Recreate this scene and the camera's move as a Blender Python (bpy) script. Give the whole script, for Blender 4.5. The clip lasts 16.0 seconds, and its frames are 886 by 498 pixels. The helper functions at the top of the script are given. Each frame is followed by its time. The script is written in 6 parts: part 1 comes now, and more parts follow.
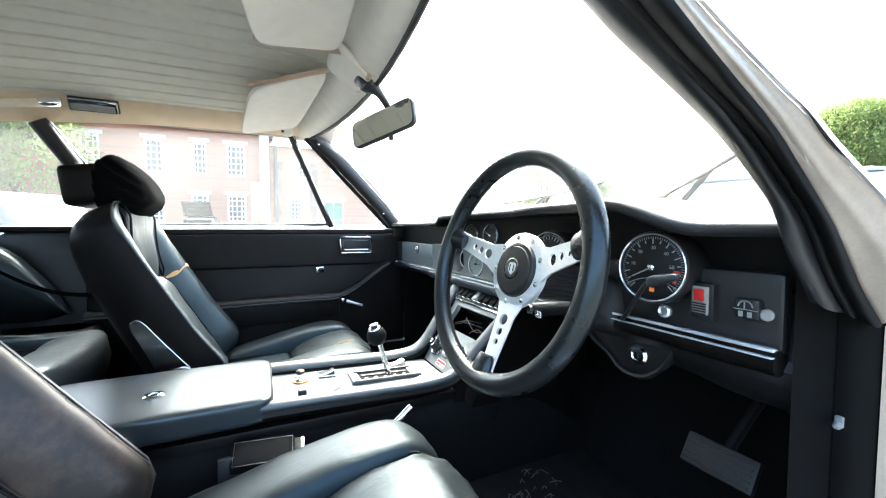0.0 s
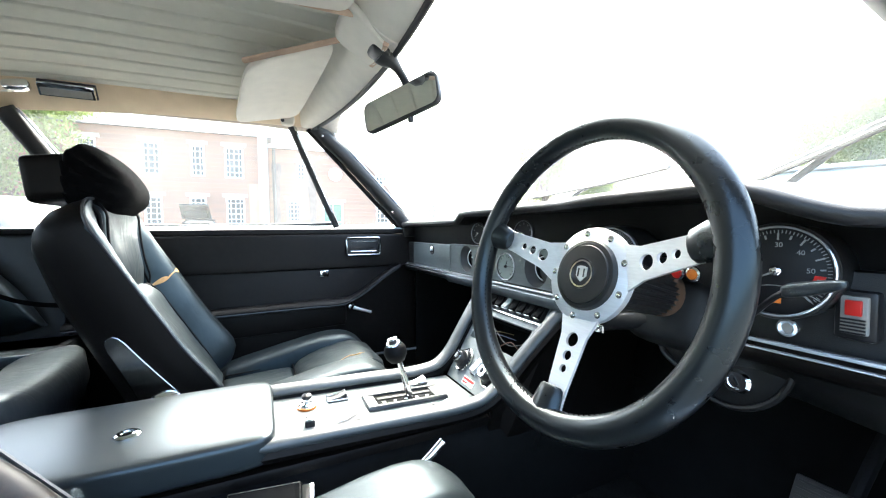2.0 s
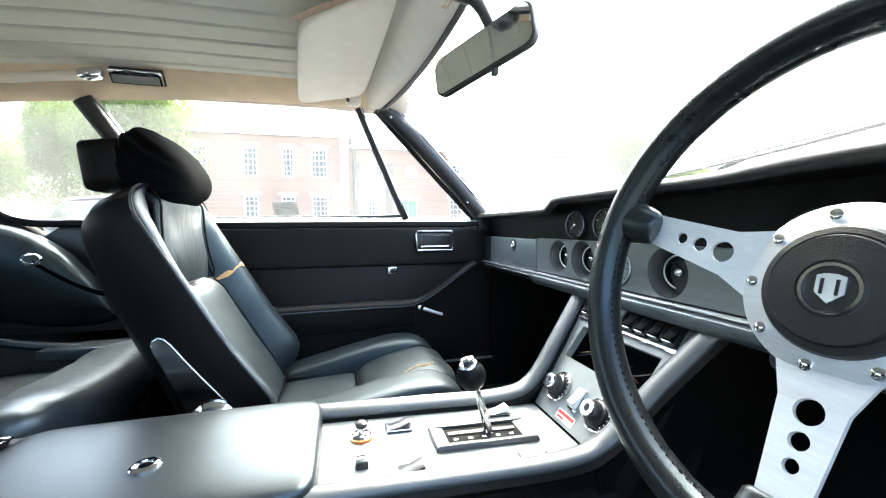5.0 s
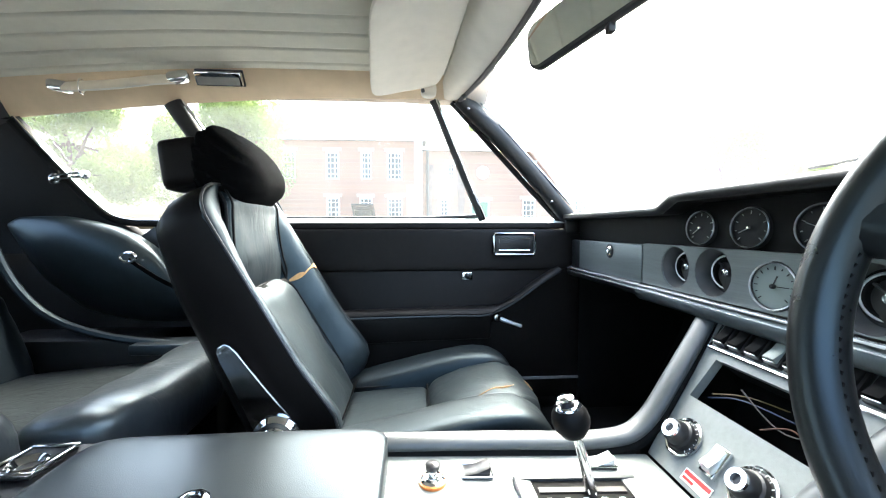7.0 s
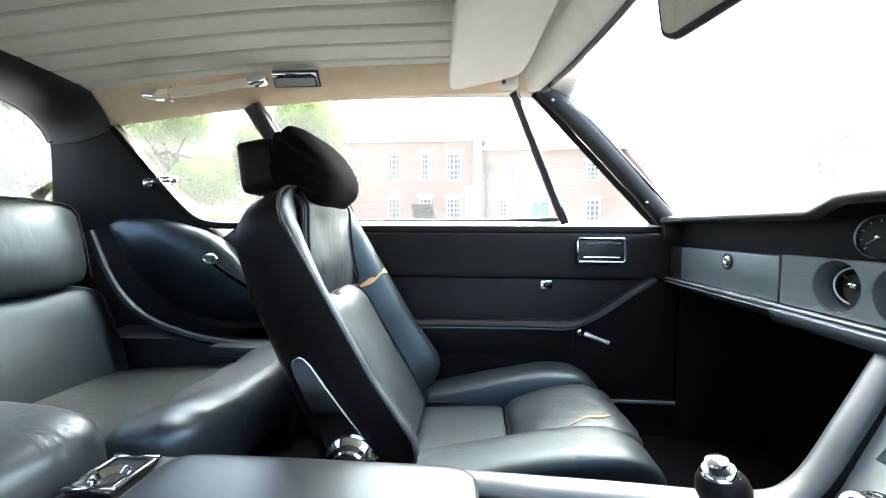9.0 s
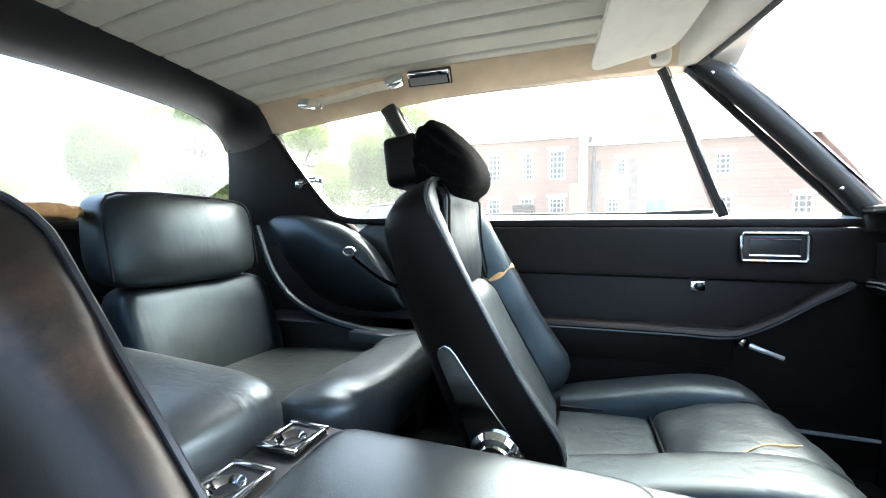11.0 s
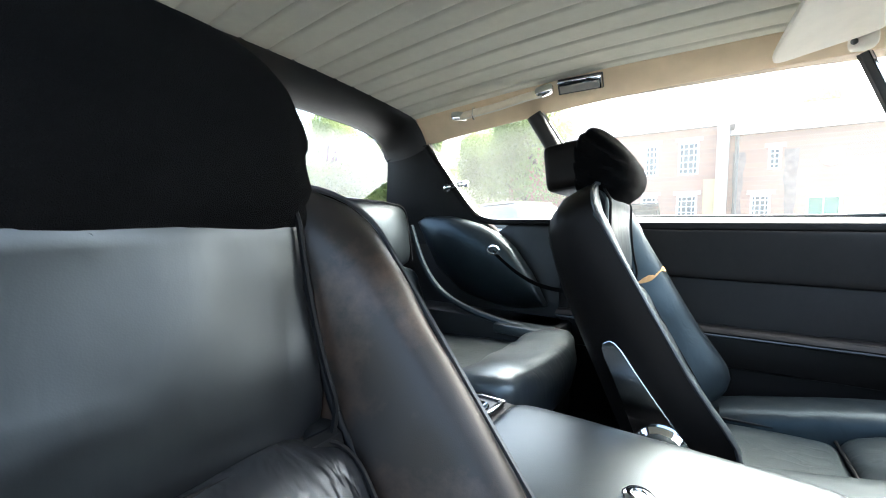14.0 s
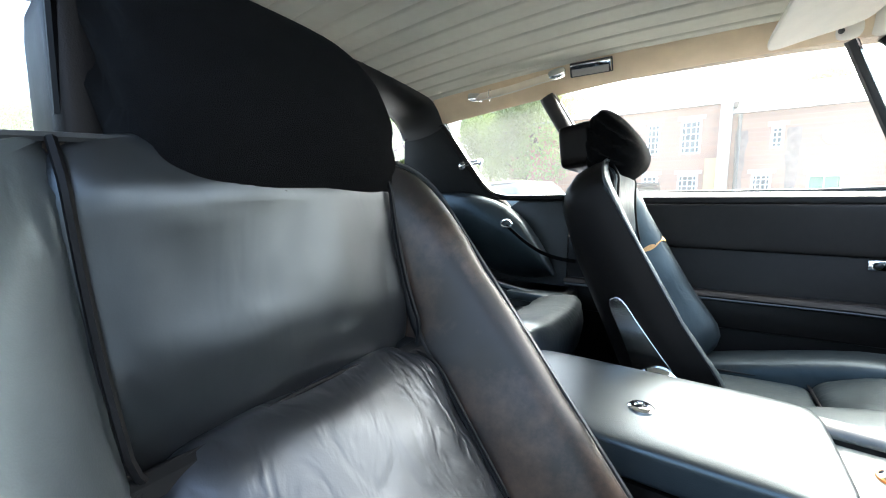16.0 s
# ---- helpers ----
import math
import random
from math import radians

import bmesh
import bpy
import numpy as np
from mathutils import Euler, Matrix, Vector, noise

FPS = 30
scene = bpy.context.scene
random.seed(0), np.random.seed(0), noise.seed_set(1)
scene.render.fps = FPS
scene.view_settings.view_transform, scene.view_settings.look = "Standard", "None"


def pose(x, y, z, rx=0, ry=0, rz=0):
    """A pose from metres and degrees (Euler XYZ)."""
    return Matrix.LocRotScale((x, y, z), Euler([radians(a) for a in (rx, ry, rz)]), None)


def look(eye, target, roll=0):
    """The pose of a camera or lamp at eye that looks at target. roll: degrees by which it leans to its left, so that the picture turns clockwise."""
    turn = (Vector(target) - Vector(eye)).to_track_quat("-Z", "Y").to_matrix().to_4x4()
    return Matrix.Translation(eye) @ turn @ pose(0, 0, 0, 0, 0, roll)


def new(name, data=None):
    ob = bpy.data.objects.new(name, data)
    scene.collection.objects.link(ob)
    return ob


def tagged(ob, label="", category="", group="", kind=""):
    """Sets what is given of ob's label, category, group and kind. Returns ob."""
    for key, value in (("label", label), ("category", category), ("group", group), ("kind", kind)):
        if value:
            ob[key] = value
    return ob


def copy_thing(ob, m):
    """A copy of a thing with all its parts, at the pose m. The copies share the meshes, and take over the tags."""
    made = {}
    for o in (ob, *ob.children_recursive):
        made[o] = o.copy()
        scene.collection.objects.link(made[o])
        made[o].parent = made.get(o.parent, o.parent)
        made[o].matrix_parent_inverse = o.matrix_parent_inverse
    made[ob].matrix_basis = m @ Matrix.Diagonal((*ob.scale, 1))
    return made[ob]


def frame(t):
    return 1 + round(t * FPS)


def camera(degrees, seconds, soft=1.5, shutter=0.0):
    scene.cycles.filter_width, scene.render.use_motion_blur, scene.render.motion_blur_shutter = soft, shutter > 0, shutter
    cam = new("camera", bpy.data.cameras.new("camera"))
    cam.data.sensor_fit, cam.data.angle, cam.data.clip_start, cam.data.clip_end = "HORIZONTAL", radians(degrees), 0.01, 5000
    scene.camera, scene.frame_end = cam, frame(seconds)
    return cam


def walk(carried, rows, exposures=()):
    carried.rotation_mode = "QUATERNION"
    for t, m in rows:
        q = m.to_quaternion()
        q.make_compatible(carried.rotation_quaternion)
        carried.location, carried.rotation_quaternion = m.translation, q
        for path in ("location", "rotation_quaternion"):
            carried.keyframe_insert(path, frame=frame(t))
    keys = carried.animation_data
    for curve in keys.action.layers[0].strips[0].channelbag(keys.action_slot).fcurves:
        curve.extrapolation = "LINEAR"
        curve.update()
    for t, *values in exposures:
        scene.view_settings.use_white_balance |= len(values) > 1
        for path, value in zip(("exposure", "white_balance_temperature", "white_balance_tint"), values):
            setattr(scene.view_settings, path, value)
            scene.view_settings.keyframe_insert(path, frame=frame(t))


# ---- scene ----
cam = camera(97.4, 16.0, 1.1)
EXPOSURE = 3.72
METRES, EYE, TILT, LEAN, TURN, SIDE = 0.95, 0.88, -3.0, 0.0, 65.0, 0.95
ROWS = [
    (0.0, 0.0, 0.0, 0.0, 0.0, 0.0, -0.0),
    (0.5, -0.0198, 0.0363, 0.0024, 0.02, -0.0, 0.06),
    (1.0, -0.0379, 0.0718, 0.003, 0.0, 0.06, 0.28),
    (1.5, -0.0537, 0.1079, 0.0021, -0.02, 0.08, 0.36),
    (2.0, -0.0677, 0.1511, 0.0002, -0.08, 0.11, 0.56),
    (2.5, -0.0723, 0.1869, 0.0001, -0.01, -0.08, 0.68),
    (3.0, -0.0763, 0.2235, -0.0011, 0.76, -0.29, 0.67),
    (3.5, -0.0798, 0.257, -0.0047, 2.61, -0.37, 0.76),
    (4.0, -0.0866, 0.2926, -0.0053, 5.19, -0.37, 0.47),
    (6.5, -0.1312, 0.4394, -0.0003, 18.5, -0.29, -0.63),
    (7.0, -0.1529, 0.4697, 0.0047, 20.96, -0.3, -0.93),
    (7.5, -0.1766, 0.4941, 0.011, 22.94, -0.33, -1.17),
    (8.0, -0.202, 0.5161, 0.0179, 24.97, -0.41, -1.33),
    (8.5, -0.2228, 0.5285, 0.0197, 26.91, -0.43, -1.49),
    (11.0, -0.3222, 0.4997, -0.0043, 43.82, -0.74, -2.14),
    (11.5, -0.3393, 0.4763, -0.01, 47.96, -0.91, -2.33),
    (12.0, -0.3501, 0.4521, -0.0135, 52.04, -1.02, -2.61),
    (12.5, -0.349, 0.4293, -0.0106, 55.19, -1.24, -2.91),
    (13.0, -0.3405, 0.402, -0.0095, 57.78, -1.38, -3.18),
    (13.5, -0.334, 0.377, -0.0094, 59.01, -1.5, -3.32),
    (14.0, -0.3293, 0.3495, -0.0091, 59.29, -1.58, -3.33),
    (14.5, -0.3208, 0.3242, -0.0098, 59.29, -1.62, -3.36),
    (15.0, -0.3063, 0.2981, -0.0174, 59.32, -2.02, -3.43),
    (15.5, -0.2929, 0.2734, -0.0253, 59.33, -3.18, -3.37),
    (16.0, -0.2657, 0.2355, -0.0342, 59.18, -4.49, -3.27),
]
walk(cam, [(t, pose(SIDE, 0, EYE, 0, 0, TURN) @ pose(0, 0, 0, TILT, LEAN, 0) @ pose(METRES * x, METRES * y, METRES * z, 90 + pitch, roll, yaw)) for t, x, y, z, yaw, pitch, roll in ROWS],
     [(0.0, EXPOSURE, 5880, 0), (16.0, EXPOSURE, 5880, 0)])

# ---- world and light ----
world = bpy.data.worlds.new("world")
scene.world = world
world.use_nodes = True
wn = world.node_tree.nodes
sky = wn.new("ShaderNodeTexSky")
sky.sky_type = 'NISHITA'
sky.sun_disc = False
sky.sun_elevation = radians(52)
sky.sun_rotation = radians(-66)
sky.air_density, sky.dust_density, sky.ozone_density = 1.0, 9.0, 0.5
world.node_tree.links.new(sky.outputs[0], wn["Background"].inputs[0])
wn["Background"].inputs[1].default_value = 0.15
sun = new("sun", bpy.data.lights.new("sun", 'SUN'))
sun.data.energy, sun.data.angle, sun.data.color = 0.55, radians(60), (1.0, 0.98, 0.95)
sun.matrix_world = look((-5.6, 2.5, 7.8), (0, 0, 0))


# ---- materials ----
def material(name, color, rough=0.5, metal=0.0, vary=0.15, scale=30.0, bump=0.0, bump_scale=400.0, spec=0.5, coat=0.0,
             wear=None, wear_scale=6.0, wear_low=0.55, wear_high=0.75, crease=0.0, crease_scale=14.0, stretch=(1, 1, 1), rough_vary=0.02, sheen_tint=None):
    m = bpy.data.materials.new(name)
    m.use_nodes = True
    n, l = m.node_tree.nodes, m.node_tree.links
    b = n["Principled BSDF"]
    b.inputs["Metallic"].default_value = metal
    b.inputs["Specular IOR Level"].default_value = spec
    b.inputs["Coat Weight"].default_value = coat
    if sheen_tint:
        b.inputs["Specular Tint"].default_value = (*sheen_tint, 1)
    b.inputs["Coat Roughness"].default_value = 0.08
    tc = n.new("ShaderNodeTexCoord")
    mp = n.new("ShaderNodeMapping")
    mp.inputs["Scale"].default_value = stretch
    l.new(tc.outputs["Object"], mp.inputs[0])
    no = n.new("ShaderNodeTexNoise")
    no.inputs["Scale"].default_value, no.inputs["Detail"].default_value = scale, 5
    l.new(mp.outputs[0], no.inputs[0])
    big = n.new("ShaderNodeTexNoise")
    big.inputs["Scale"].default_value, big.inputs["Detail"].default_value = scale / 7, 3
    l.new(mp.outputs[0], big.inputs[0])
    add = n.new("ShaderNodeMath")
    add.operation = 'ADD'
    l.new(no.outputs[0], add.inputs[0])
    l.new(big.outputs[0], add.inputs[1])
    ramp = n.new("ShaderNodeMapRange")
    ramp.inputs[1].default_value, ramp.inputs[2].default_value = 0.6, 1.4
    ramp.inputs[3].default_value, ramp.inputs[4].default_value = 1 - vary, 1 + vary
    l.new(add.outputs[0], ramp.inputs[0])
    mul = n.new("ShaderNodeVectorMath")
    mul.operation = 'SCALE'
    mul.inputs[0].default_value = color
    l.new(ramp.outputs[0], mul.inputs["Scale"])
    out = mul.outputs[0]
    if wear:
        w = n.new("ShaderNodeTexNoise")
        w.inputs["Scale"].default_value, w.inputs["Detail"].default_value, w.inputs["Roughness"].default_value = wear_scale, 9, 0.68
        l.new(tc.outputs["Object"], w.inputs[0])
        r = n.new("ShaderNodeMapRange")
        r.inputs[1].default_value, r.inputs[2].default_value = wear_low, wear_high
        l.new(w.outputs[0], r.inputs[0])
        mix = n.new("ShaderNodeMix")
        mix.data_type = 'RGBA'
        mix.inputs[7].default_value = (*wear, 1)
        l.new(r.outputs[0], mix.inputs[0])
        l.new(out, mix.inputs[6])
        out = mix.outputs[2]
    l.new(out, b.inputs["Base Color"])
    rr = n.new("ShaderNodeMapRange")
    rr.inputs[1].default_value, rr.inputs[2].default_value = 0.6, 1.4
    rr.inputs[3].default_value, rr.inputs[4].default_value = max(rough - rough_vary, 0.02), min(rough + rough_vary, 1)
    if rough < 0.15:
        rr.inputs[3].default_value, rr.inputs[4].default_value = rough * 0.7, rough * 1.5
    l.new(add.outputs[0], rr.inputs[0])
    l.new(rr.outputs[0], b.inputs["Roughness"])
    last = None
    if bump:
        g = n.new("ShaderNodeTexVoronoi")
        g.inputs["Scale"].default_value = bump_scale
        l.new(mp.outputs[0], g.inputs[0])
        bn = n.new("ShaderNodeBump")
        bn.inputs["Strength"].default_value, bn.inputs["Distance"].default_value = bump, 0.0008
        l.new(g.outputs[0], bn.inputs["Height"])
        last = bn
    if crease:
        slant = n.new("ShaderNodeMapping")
        slant.inputs["Rotation"].default_value = (0.3, 0.75, 0.2)
        slant.inputs["Scale"].default_value = (2.6, 1.6, 0.8)
        l.new(tc.outputs["Object"], slant.inputs[0])
        swell = n.new("ShaderNodeTexNoise")
        swell.inputs["Scale"].default_value, swell.inputs["Detail"].default_value, swell.inputs["Distortion"].default_value = crease_scale * 0.7, 3, 0.5
        l.new(slant.outputs[0], swell.inputs[0])
        off = n.new("ShaderNodeMath")
        off.operation = 'SUBTRACT'
        off.inputs[1].default_value = 0.5
        l.new(swell.outputs[0], off.inputs[0])
        ridge = n.new("ShaderNodeMath")
        ridge.operation = 'ABSOLUTE'
        l.new(off.outputs[0], ridge.inputs[0])
        soft = n.new("ShaderNodeMapRange")
        soft.interpolation_type = 'SMOOTHSTEP'
        soft.inputs[2].default_value, soft.inputs[4].default_value = 0.13, 1.0
        l.new(ridge.outputs[0], soft.inputs[0])
        patch = n.new("ShaderNodeTexNoise")
        patch.inputs["Scale"].default_value, patch.inputs["Detail"].default_value = crease_scale * 0.45, 2
        l.new(mp.outputs[0], patch.inputs[0])
        where = n.new("ShaderNodeMapRange")
        where.interpolation_type = 'SMOOTHSTEP'
        where.inputs[1].default_value, where.inputs[2].default_value = 0.40, 0.66
        where.inputs[3].default_value, where.inputs[4].default_value = 0.3 * crease, crease
        l.new(patch.outputs[0], where.inputs[0])
        b2 = n.new("ShaderNodeBump")
        b2.inputs["Distance"].default_value = 0.0022
        l.new(where.outputs[0], b2.inputs["Strength"])
        l.new(soft.outputs[0], b2.inputs["Height"])
        if last:
            l.new(last.outputs[0], b2.inputs["Normal"])
        last = b2
    if last:
        l.new(last.outputs[0], b.inputs["Normal"])
    return m


def glass(name, tint=(1, 1, 1), veil=0.04):
    m = bpy.data.materials.new(name)
    m.use_nodes = True
    n, l = m.node_tree.nodes, m.node_tree.links
    n.remove(n["Principled BSDF"])
    out = n["Material Output"]
    tr = n.new("ShaderNodeBsdfTransparent")
    tr.inputs[0].default_value = (*tint, 1)
    gl = n.new("ShaderNodeBsdfGlossy")
    gl.inputs["Roughness"].default_value = 0.02
    fr = n.new("ShaderNodeLayerWeight")
    pw = n.new("ShaderNodeMath")
    pw.operation = 'POWER'
    pw.inputs[1].default_value = 5
    l.new(fr.outputs["Facing"], pw.inputs[0])
    ad = n.new("ShaderNodeMath")
    ad.operation = 'MULTIPLY_ADD'
    ad.inputs[1].default_value, ad.inputs[2].default_value = 0.25, 0.02
    l.new(pw.outputs[0], ad.inputs[0])
    mx = n.new("ShaderNodeMixShader")
    l.new(ad.outputs[0], mx.inputs[0])
    l.new(tr.outputs[0], mx.inputs[1])
    l.new(gl.outputs[0], mx.inputs[2])
    # milky layer mixed in to stand for veiling glare through the glass
    glare = n.new("ShaderNodeBsdfTranslucent")
    glare.inputs[0].default_value = (0.9, 0.92, 0.92, 1)
    no = n.new("ShaderNodeTexNoise")
    no.inputs["Scale"].default_value, no.inputs["Detail"].default_value = 4, 7
    tc = n.new("ShaderNodeTexCoord")
    l.new(tc.outputs["Object"], no.inputs[0])
    r = n.new("ShaderNodeMapRange")
    r.inputs[1].default_value, r.inputs[2].default_value = 0.3, 0.7
    r.inputs[3].default_value, r.inputs[4].default_value = veil * 0.75, veil * 1.25
    l.new(no.outputs[0], r.inputs[0])
    m2 = n.new("ShaderNodeMixShader")
    l.new(r.outputs[0], m2.inputs[0])
    l.new(mx.outputs[0], m2.inputs[1])
    l.new(glare.outputs[0], m2.inputs[2])
    l.new(m2.outputs[0], out.inputs[0])
    return m


# cool sky light put into the sheen and bluish base of the leathers
SKY_TINT = (0.77, 0.93, 1.0)
LEATHER = material("black_leather", (0.0068, 0.008, 0.009), 0.36, vary=0.3, scale=60, bump=0.05, bump_scale=900, spec=0.62, sheen_tint=SKY_TINT,
                   crease=0.45, crease_scale=13, rough_vary=0.06)
LEATHER_WORN = material("worn_black_leather", (0.0112, 0.0145, 0.0168), 0.42, vary=0.4, scale=50, bump=0.06, bump_scale=800, spec=0.55, sheen_tint=(0.68, 0.90, 1.0),
                        crease=0.2, crease_scale=15, rough_vary=0.06, wear=(0.07, 0.055, 0.042), wear_scale=11, wear_low=0.62, wear_high=0.9)
LEATHER_CUSHION = material("sat_on_black_leather", (0.0088, 0.0112, 0.0128), 0.45, vary=0.4, scale=45, bump=0.06, bump_scale=800, spec=0.42, sheen_tint=(0.66, 0.88, 1.0),
                           crease=0.2, crease_scale=15, rough_vary=0.06, wear=(0.07, 0.055, 0.042), wear_scale=11, wear_low=0.62, wear_high=0.9)
LEATHER_BROWN = material("bolster_leather_rubbed_brown", (0.0075, 0.0062, 0.0056), 0.36, vary=0.3, scale=50, bump=0.05, bump_scale=900, spec=0.4, sheen_tint=(1.0, 0.93, 0.88), rough_vary=0.05,
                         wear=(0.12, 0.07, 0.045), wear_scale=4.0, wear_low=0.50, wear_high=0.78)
LEATHER_BACK = material("driver_black_leather", (0.0068, 0.0072, 0.0078), 0.33, vary=0.3, scale=45, bump=0.03, bump_scale=900, spec=0.66, sheen_tint=(0.84, 0.93, 1.0), crease=0.15, crease_scale=10, rough_vary=0.07)
LEATHER_LOW = material("driver_creased_leather", (0.0095, 0.0098, 0.0108), 0.36, vary=0.4, scale=45, bump=0.04, bump_scale=800, spec=0.62, sheen_tint=(0.86, 0.92, 1.0), crease=0.5, crease_scale=15, rough_vary=0.06)
DOOR_VINYL = material("brown_black_vinyl", (0.0085, 0.0072, 0.0066), 0.46, vary=0.3, scale=70, bump=0.25, bump_scale=900, spec=0.22,
                      wear=(0.02, 0.015, 0.0125), wear_scale=7, wear_low=0.6, wear_high=0.9)
SHELL = material("black_vinyl_shell", (0.0046, 0.0039, 0.0036), 0.4, vary=0.2, scale=80, bump=0.15, bump_scale=900, spec=0.16, sheen_tint=(1.0, 0.90, 0.85))
PITCH = material("dull_black_paint", (0.0034, 0.0033, 0.0032), 0.75, vary=0.3, scale=30, bump=0.1, spec=0.07)
DASH = material("dull_black_dash_vinyl", (0.0042, 0.0042, 0.0042), 0.5, vary=0.25, scale=70, bump=0.25, bump_scale=900, spec=0.14)
# chrome coloured darker, for the dark interior it would mirror
ARM = material("darkened_chrome", (0.5, 0.51, 0.52), 0.13, 1.0, vary=0.2, scale=40, rough_vary=0.03)
COWL = material("matt_black_cowl_leather", (0.0115, 0.0118, 0.012), 0.5, vary=0.35, scale=35, bump=0.2, bump_scale=700, spec=0.38, wear=(0.06, 0.04, 0.028), wear_scale=9, wear_low=0.62, wear_high=0.85)
SHELL_VINYL = material("black_pillar_vinyl", (0.0075, 0.0073, 0.0072), 0.5, vary=0.25, scale=70, bump=0.3, bump_scale=900, spec=0.25)
VINYL = material("black_vinyl", (0.0095, 0.0095, 0.0095), 0.4, vary=0.25, scale=70, bump=0.25, bump_scale=900, spec=0.5)
CLOTH = material("black_cloth", (0.0029, 0.0029, 0.0031), 0.95, vary=0.4, scale=120, bump=0.6, bump_scale=1300, spec=0.06)
CARPET = material("black_carpet", (0.014, 0.0135, 0.013), 0.95, vary=0.5, scale=160, bump=1.0, bump_scale=900, spec=0.1,
                  wear=(0.04, 0.037, 0.034), wear_scale=22, wear_low=0.68, wear_high=0.85)
GATE = material("dark_grey_moulding", (0.06, 0.062, 0.064), 0.4, vary=0.15, scale=80, bump=0.1)
GATE_END = material("satin_grey_gate", (0.20, 0.205, 0.205), 0.42, 0.2, vary=0.15, scale=60, bump=0.1)
SEAL = material("matte_black_seal", (0.008, 0.0076, 0.0072), 0.7, vary=0.3, scale=60, bump=0.1, spec=0.12)
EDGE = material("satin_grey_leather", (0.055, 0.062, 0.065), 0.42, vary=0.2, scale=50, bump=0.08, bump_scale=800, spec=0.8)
LID = material("smooth_black_leather", (0.020, 0.023, 0.025), 0.32, vary=0.2, scale=50, bump=0.16, bump_scale=700, spec=0.78, rough_vary=0.015, sheen_tint=SKY_TINT)
RIM = material("wheel_leather", (0.0075, 0.0078, 0.0082), 0.28, vary=0.3, scale=60, bump=0.05, bump_scale=900, spec=0.5, sheen_tint=SKY_TINT)
# dark trim; also fills the radio opening and seat seams as painted shade
FOOT = material("dark_trim_and_shade_fill", (0.006, 0.006, 0.006), 0.8, vary=0.3, scale=40, spec=0.1)
RUBBER = material("black_rubber", (0.012, 0.012, 0.012), 0.55, vary=0.25, scale=60, bump=0.1)
PLASTIC = material("black_plastic", (0.013, 0.013, 0.014), 0.34, vary=0.2, scale=60)
HEADLINER = material("cream_headlining", (0.555, 0.545, 0.465), 0.8, vary=0.06, scale=40, bump=0.3, bump_scale=1200, spec=0.2)
CREAM = material("cream_vinyl", (0.68, 0.65, 0.57), 0.55, vary=0.08, scale=30, bump=0.2, bump_scale=900, spec=0.35)
TAN = material("tan_vinyl", (0.62, 0.5, 0.34), 0.55, vary=0.12, scale=20, bump=0.25, bump_scale=900, spec=0.35)
STRAP = material("tan_cream_strap", (0.72, 0.64, 0.50), 0.55, vary=0.12, scale=30, bump=0.2, bump_scale=900, spec=0.35)
TAN_DARK = material("brown_stained_edging", (0.48, 0.35, 0.25), 0.6, vary=0.25, scale=25)
CHROME = material("chrome", (0.85, 0.86, 0.87), 0.08, 1.0, vary=0.05, scale=30)
STEEL = material("brushed_aluminium", (0.8, 0.82, 0.83), 0.45, 0.72, vary=0.1, scale=40, stretch=(1, 12, 12))
TRIM = material("polished_trim", (0.85, 0.87, 0.88), 0.24, 0.7, vary=0.06, scale=40)
FASCIA = material("silver_grained_fascia", (0.155, 0.176, 0.176), 0.4, 0.45, vary=0.16, scale=120, bump=0.2, bump_scale=900, stretch=(0.15, 1, 4))
CONSOLE_GREY = material("grey_textured_console", (0.195, 0.211, 0.207), 0.5, 0.05, vary=0.12, scale=150, bump=0.3, bump_scale=1400)
GOLD = material("bronze_gold_paint", (0.34, 0.285, 0.225), 0.3, 0.2, vary=0.12, scale=300, coat=0.5)
FACE = material("gauge_face", (0.008, 0.008, 0.0085), 0.5, vary=0.1, spec=0.3)
DIAL_PRINT = material("dial_print", (0.24, 0.25, 0.24), 0.5, vary=0.05)
WHITE = material("white_marking", (0.8, 0.8, 0.78), 0.5, vary=0.05)
CLOCKFACE = material("pale_clock_face", (0.20, 0.235, 0.225), 0.4, vary=0.05)
RED = material("red_enamel", (0.55, 0.02, 0.015), 0.35, vary=0.1)
ORANGE = material("orange_lens", (0.7, 0.2, 0.03), 0.3, vary=0.1)
WIRE = material("dull_wire", (0.1, 0.04, 0.02), 0.6)
COLLAR = material("brown_worn_collar", (0.11, 0.062, 0.036), 0.6, vary=0.3, scale=60)
FOAM = material("exposed_tan_foam", (0.55, 0.33, 0.14), 0.9, vary=0.3, scale=90, bump=0.6)
PIPING = material("piping_leather", (0.004, 0.004, 0.0044), 0.5, vary=0.2, scale=80, spec=0.12)
LEATHER_REAR = material("little_used_black_leather", (0.0105, 0.0135, 0.0155), 0.38, vary=0.35, scale=40, bump=0.06, bump_scale=800, spec=0.5, sheen_tint=(0.72, 0.91, 1.0),
                        crease=0.1, crease_scale=13, rough_vary=0.05)
# black leather lightened for parts that window light falls on
LEATHER_LIT = material("lit_glossy_black_leather", (0.038, 0.043, 0.046), 0.38, vary=0.35, scale=40, bump=0.06, bump_scale=800, spec=0.95, sheen_tint=SKY_TINT, crease=0.2, crease_scale=14, rough_vary=0.06)
LEATHER_PAN = material("flattened_black_leather", (0.014, 0.016, 0.017), 0.42, vary=0.35, scale=40, bump=0.06, bump_scale=800, spec=0.5, sheen_tint=(0.72, 0.91, 1.0), crease=0.3, crease_scale=18, rough_vary=0.06,
                       wear=(0.16, 0.125, 0.05), wear_scale=6.5, wear_low=0.56, wear_high=0.8)
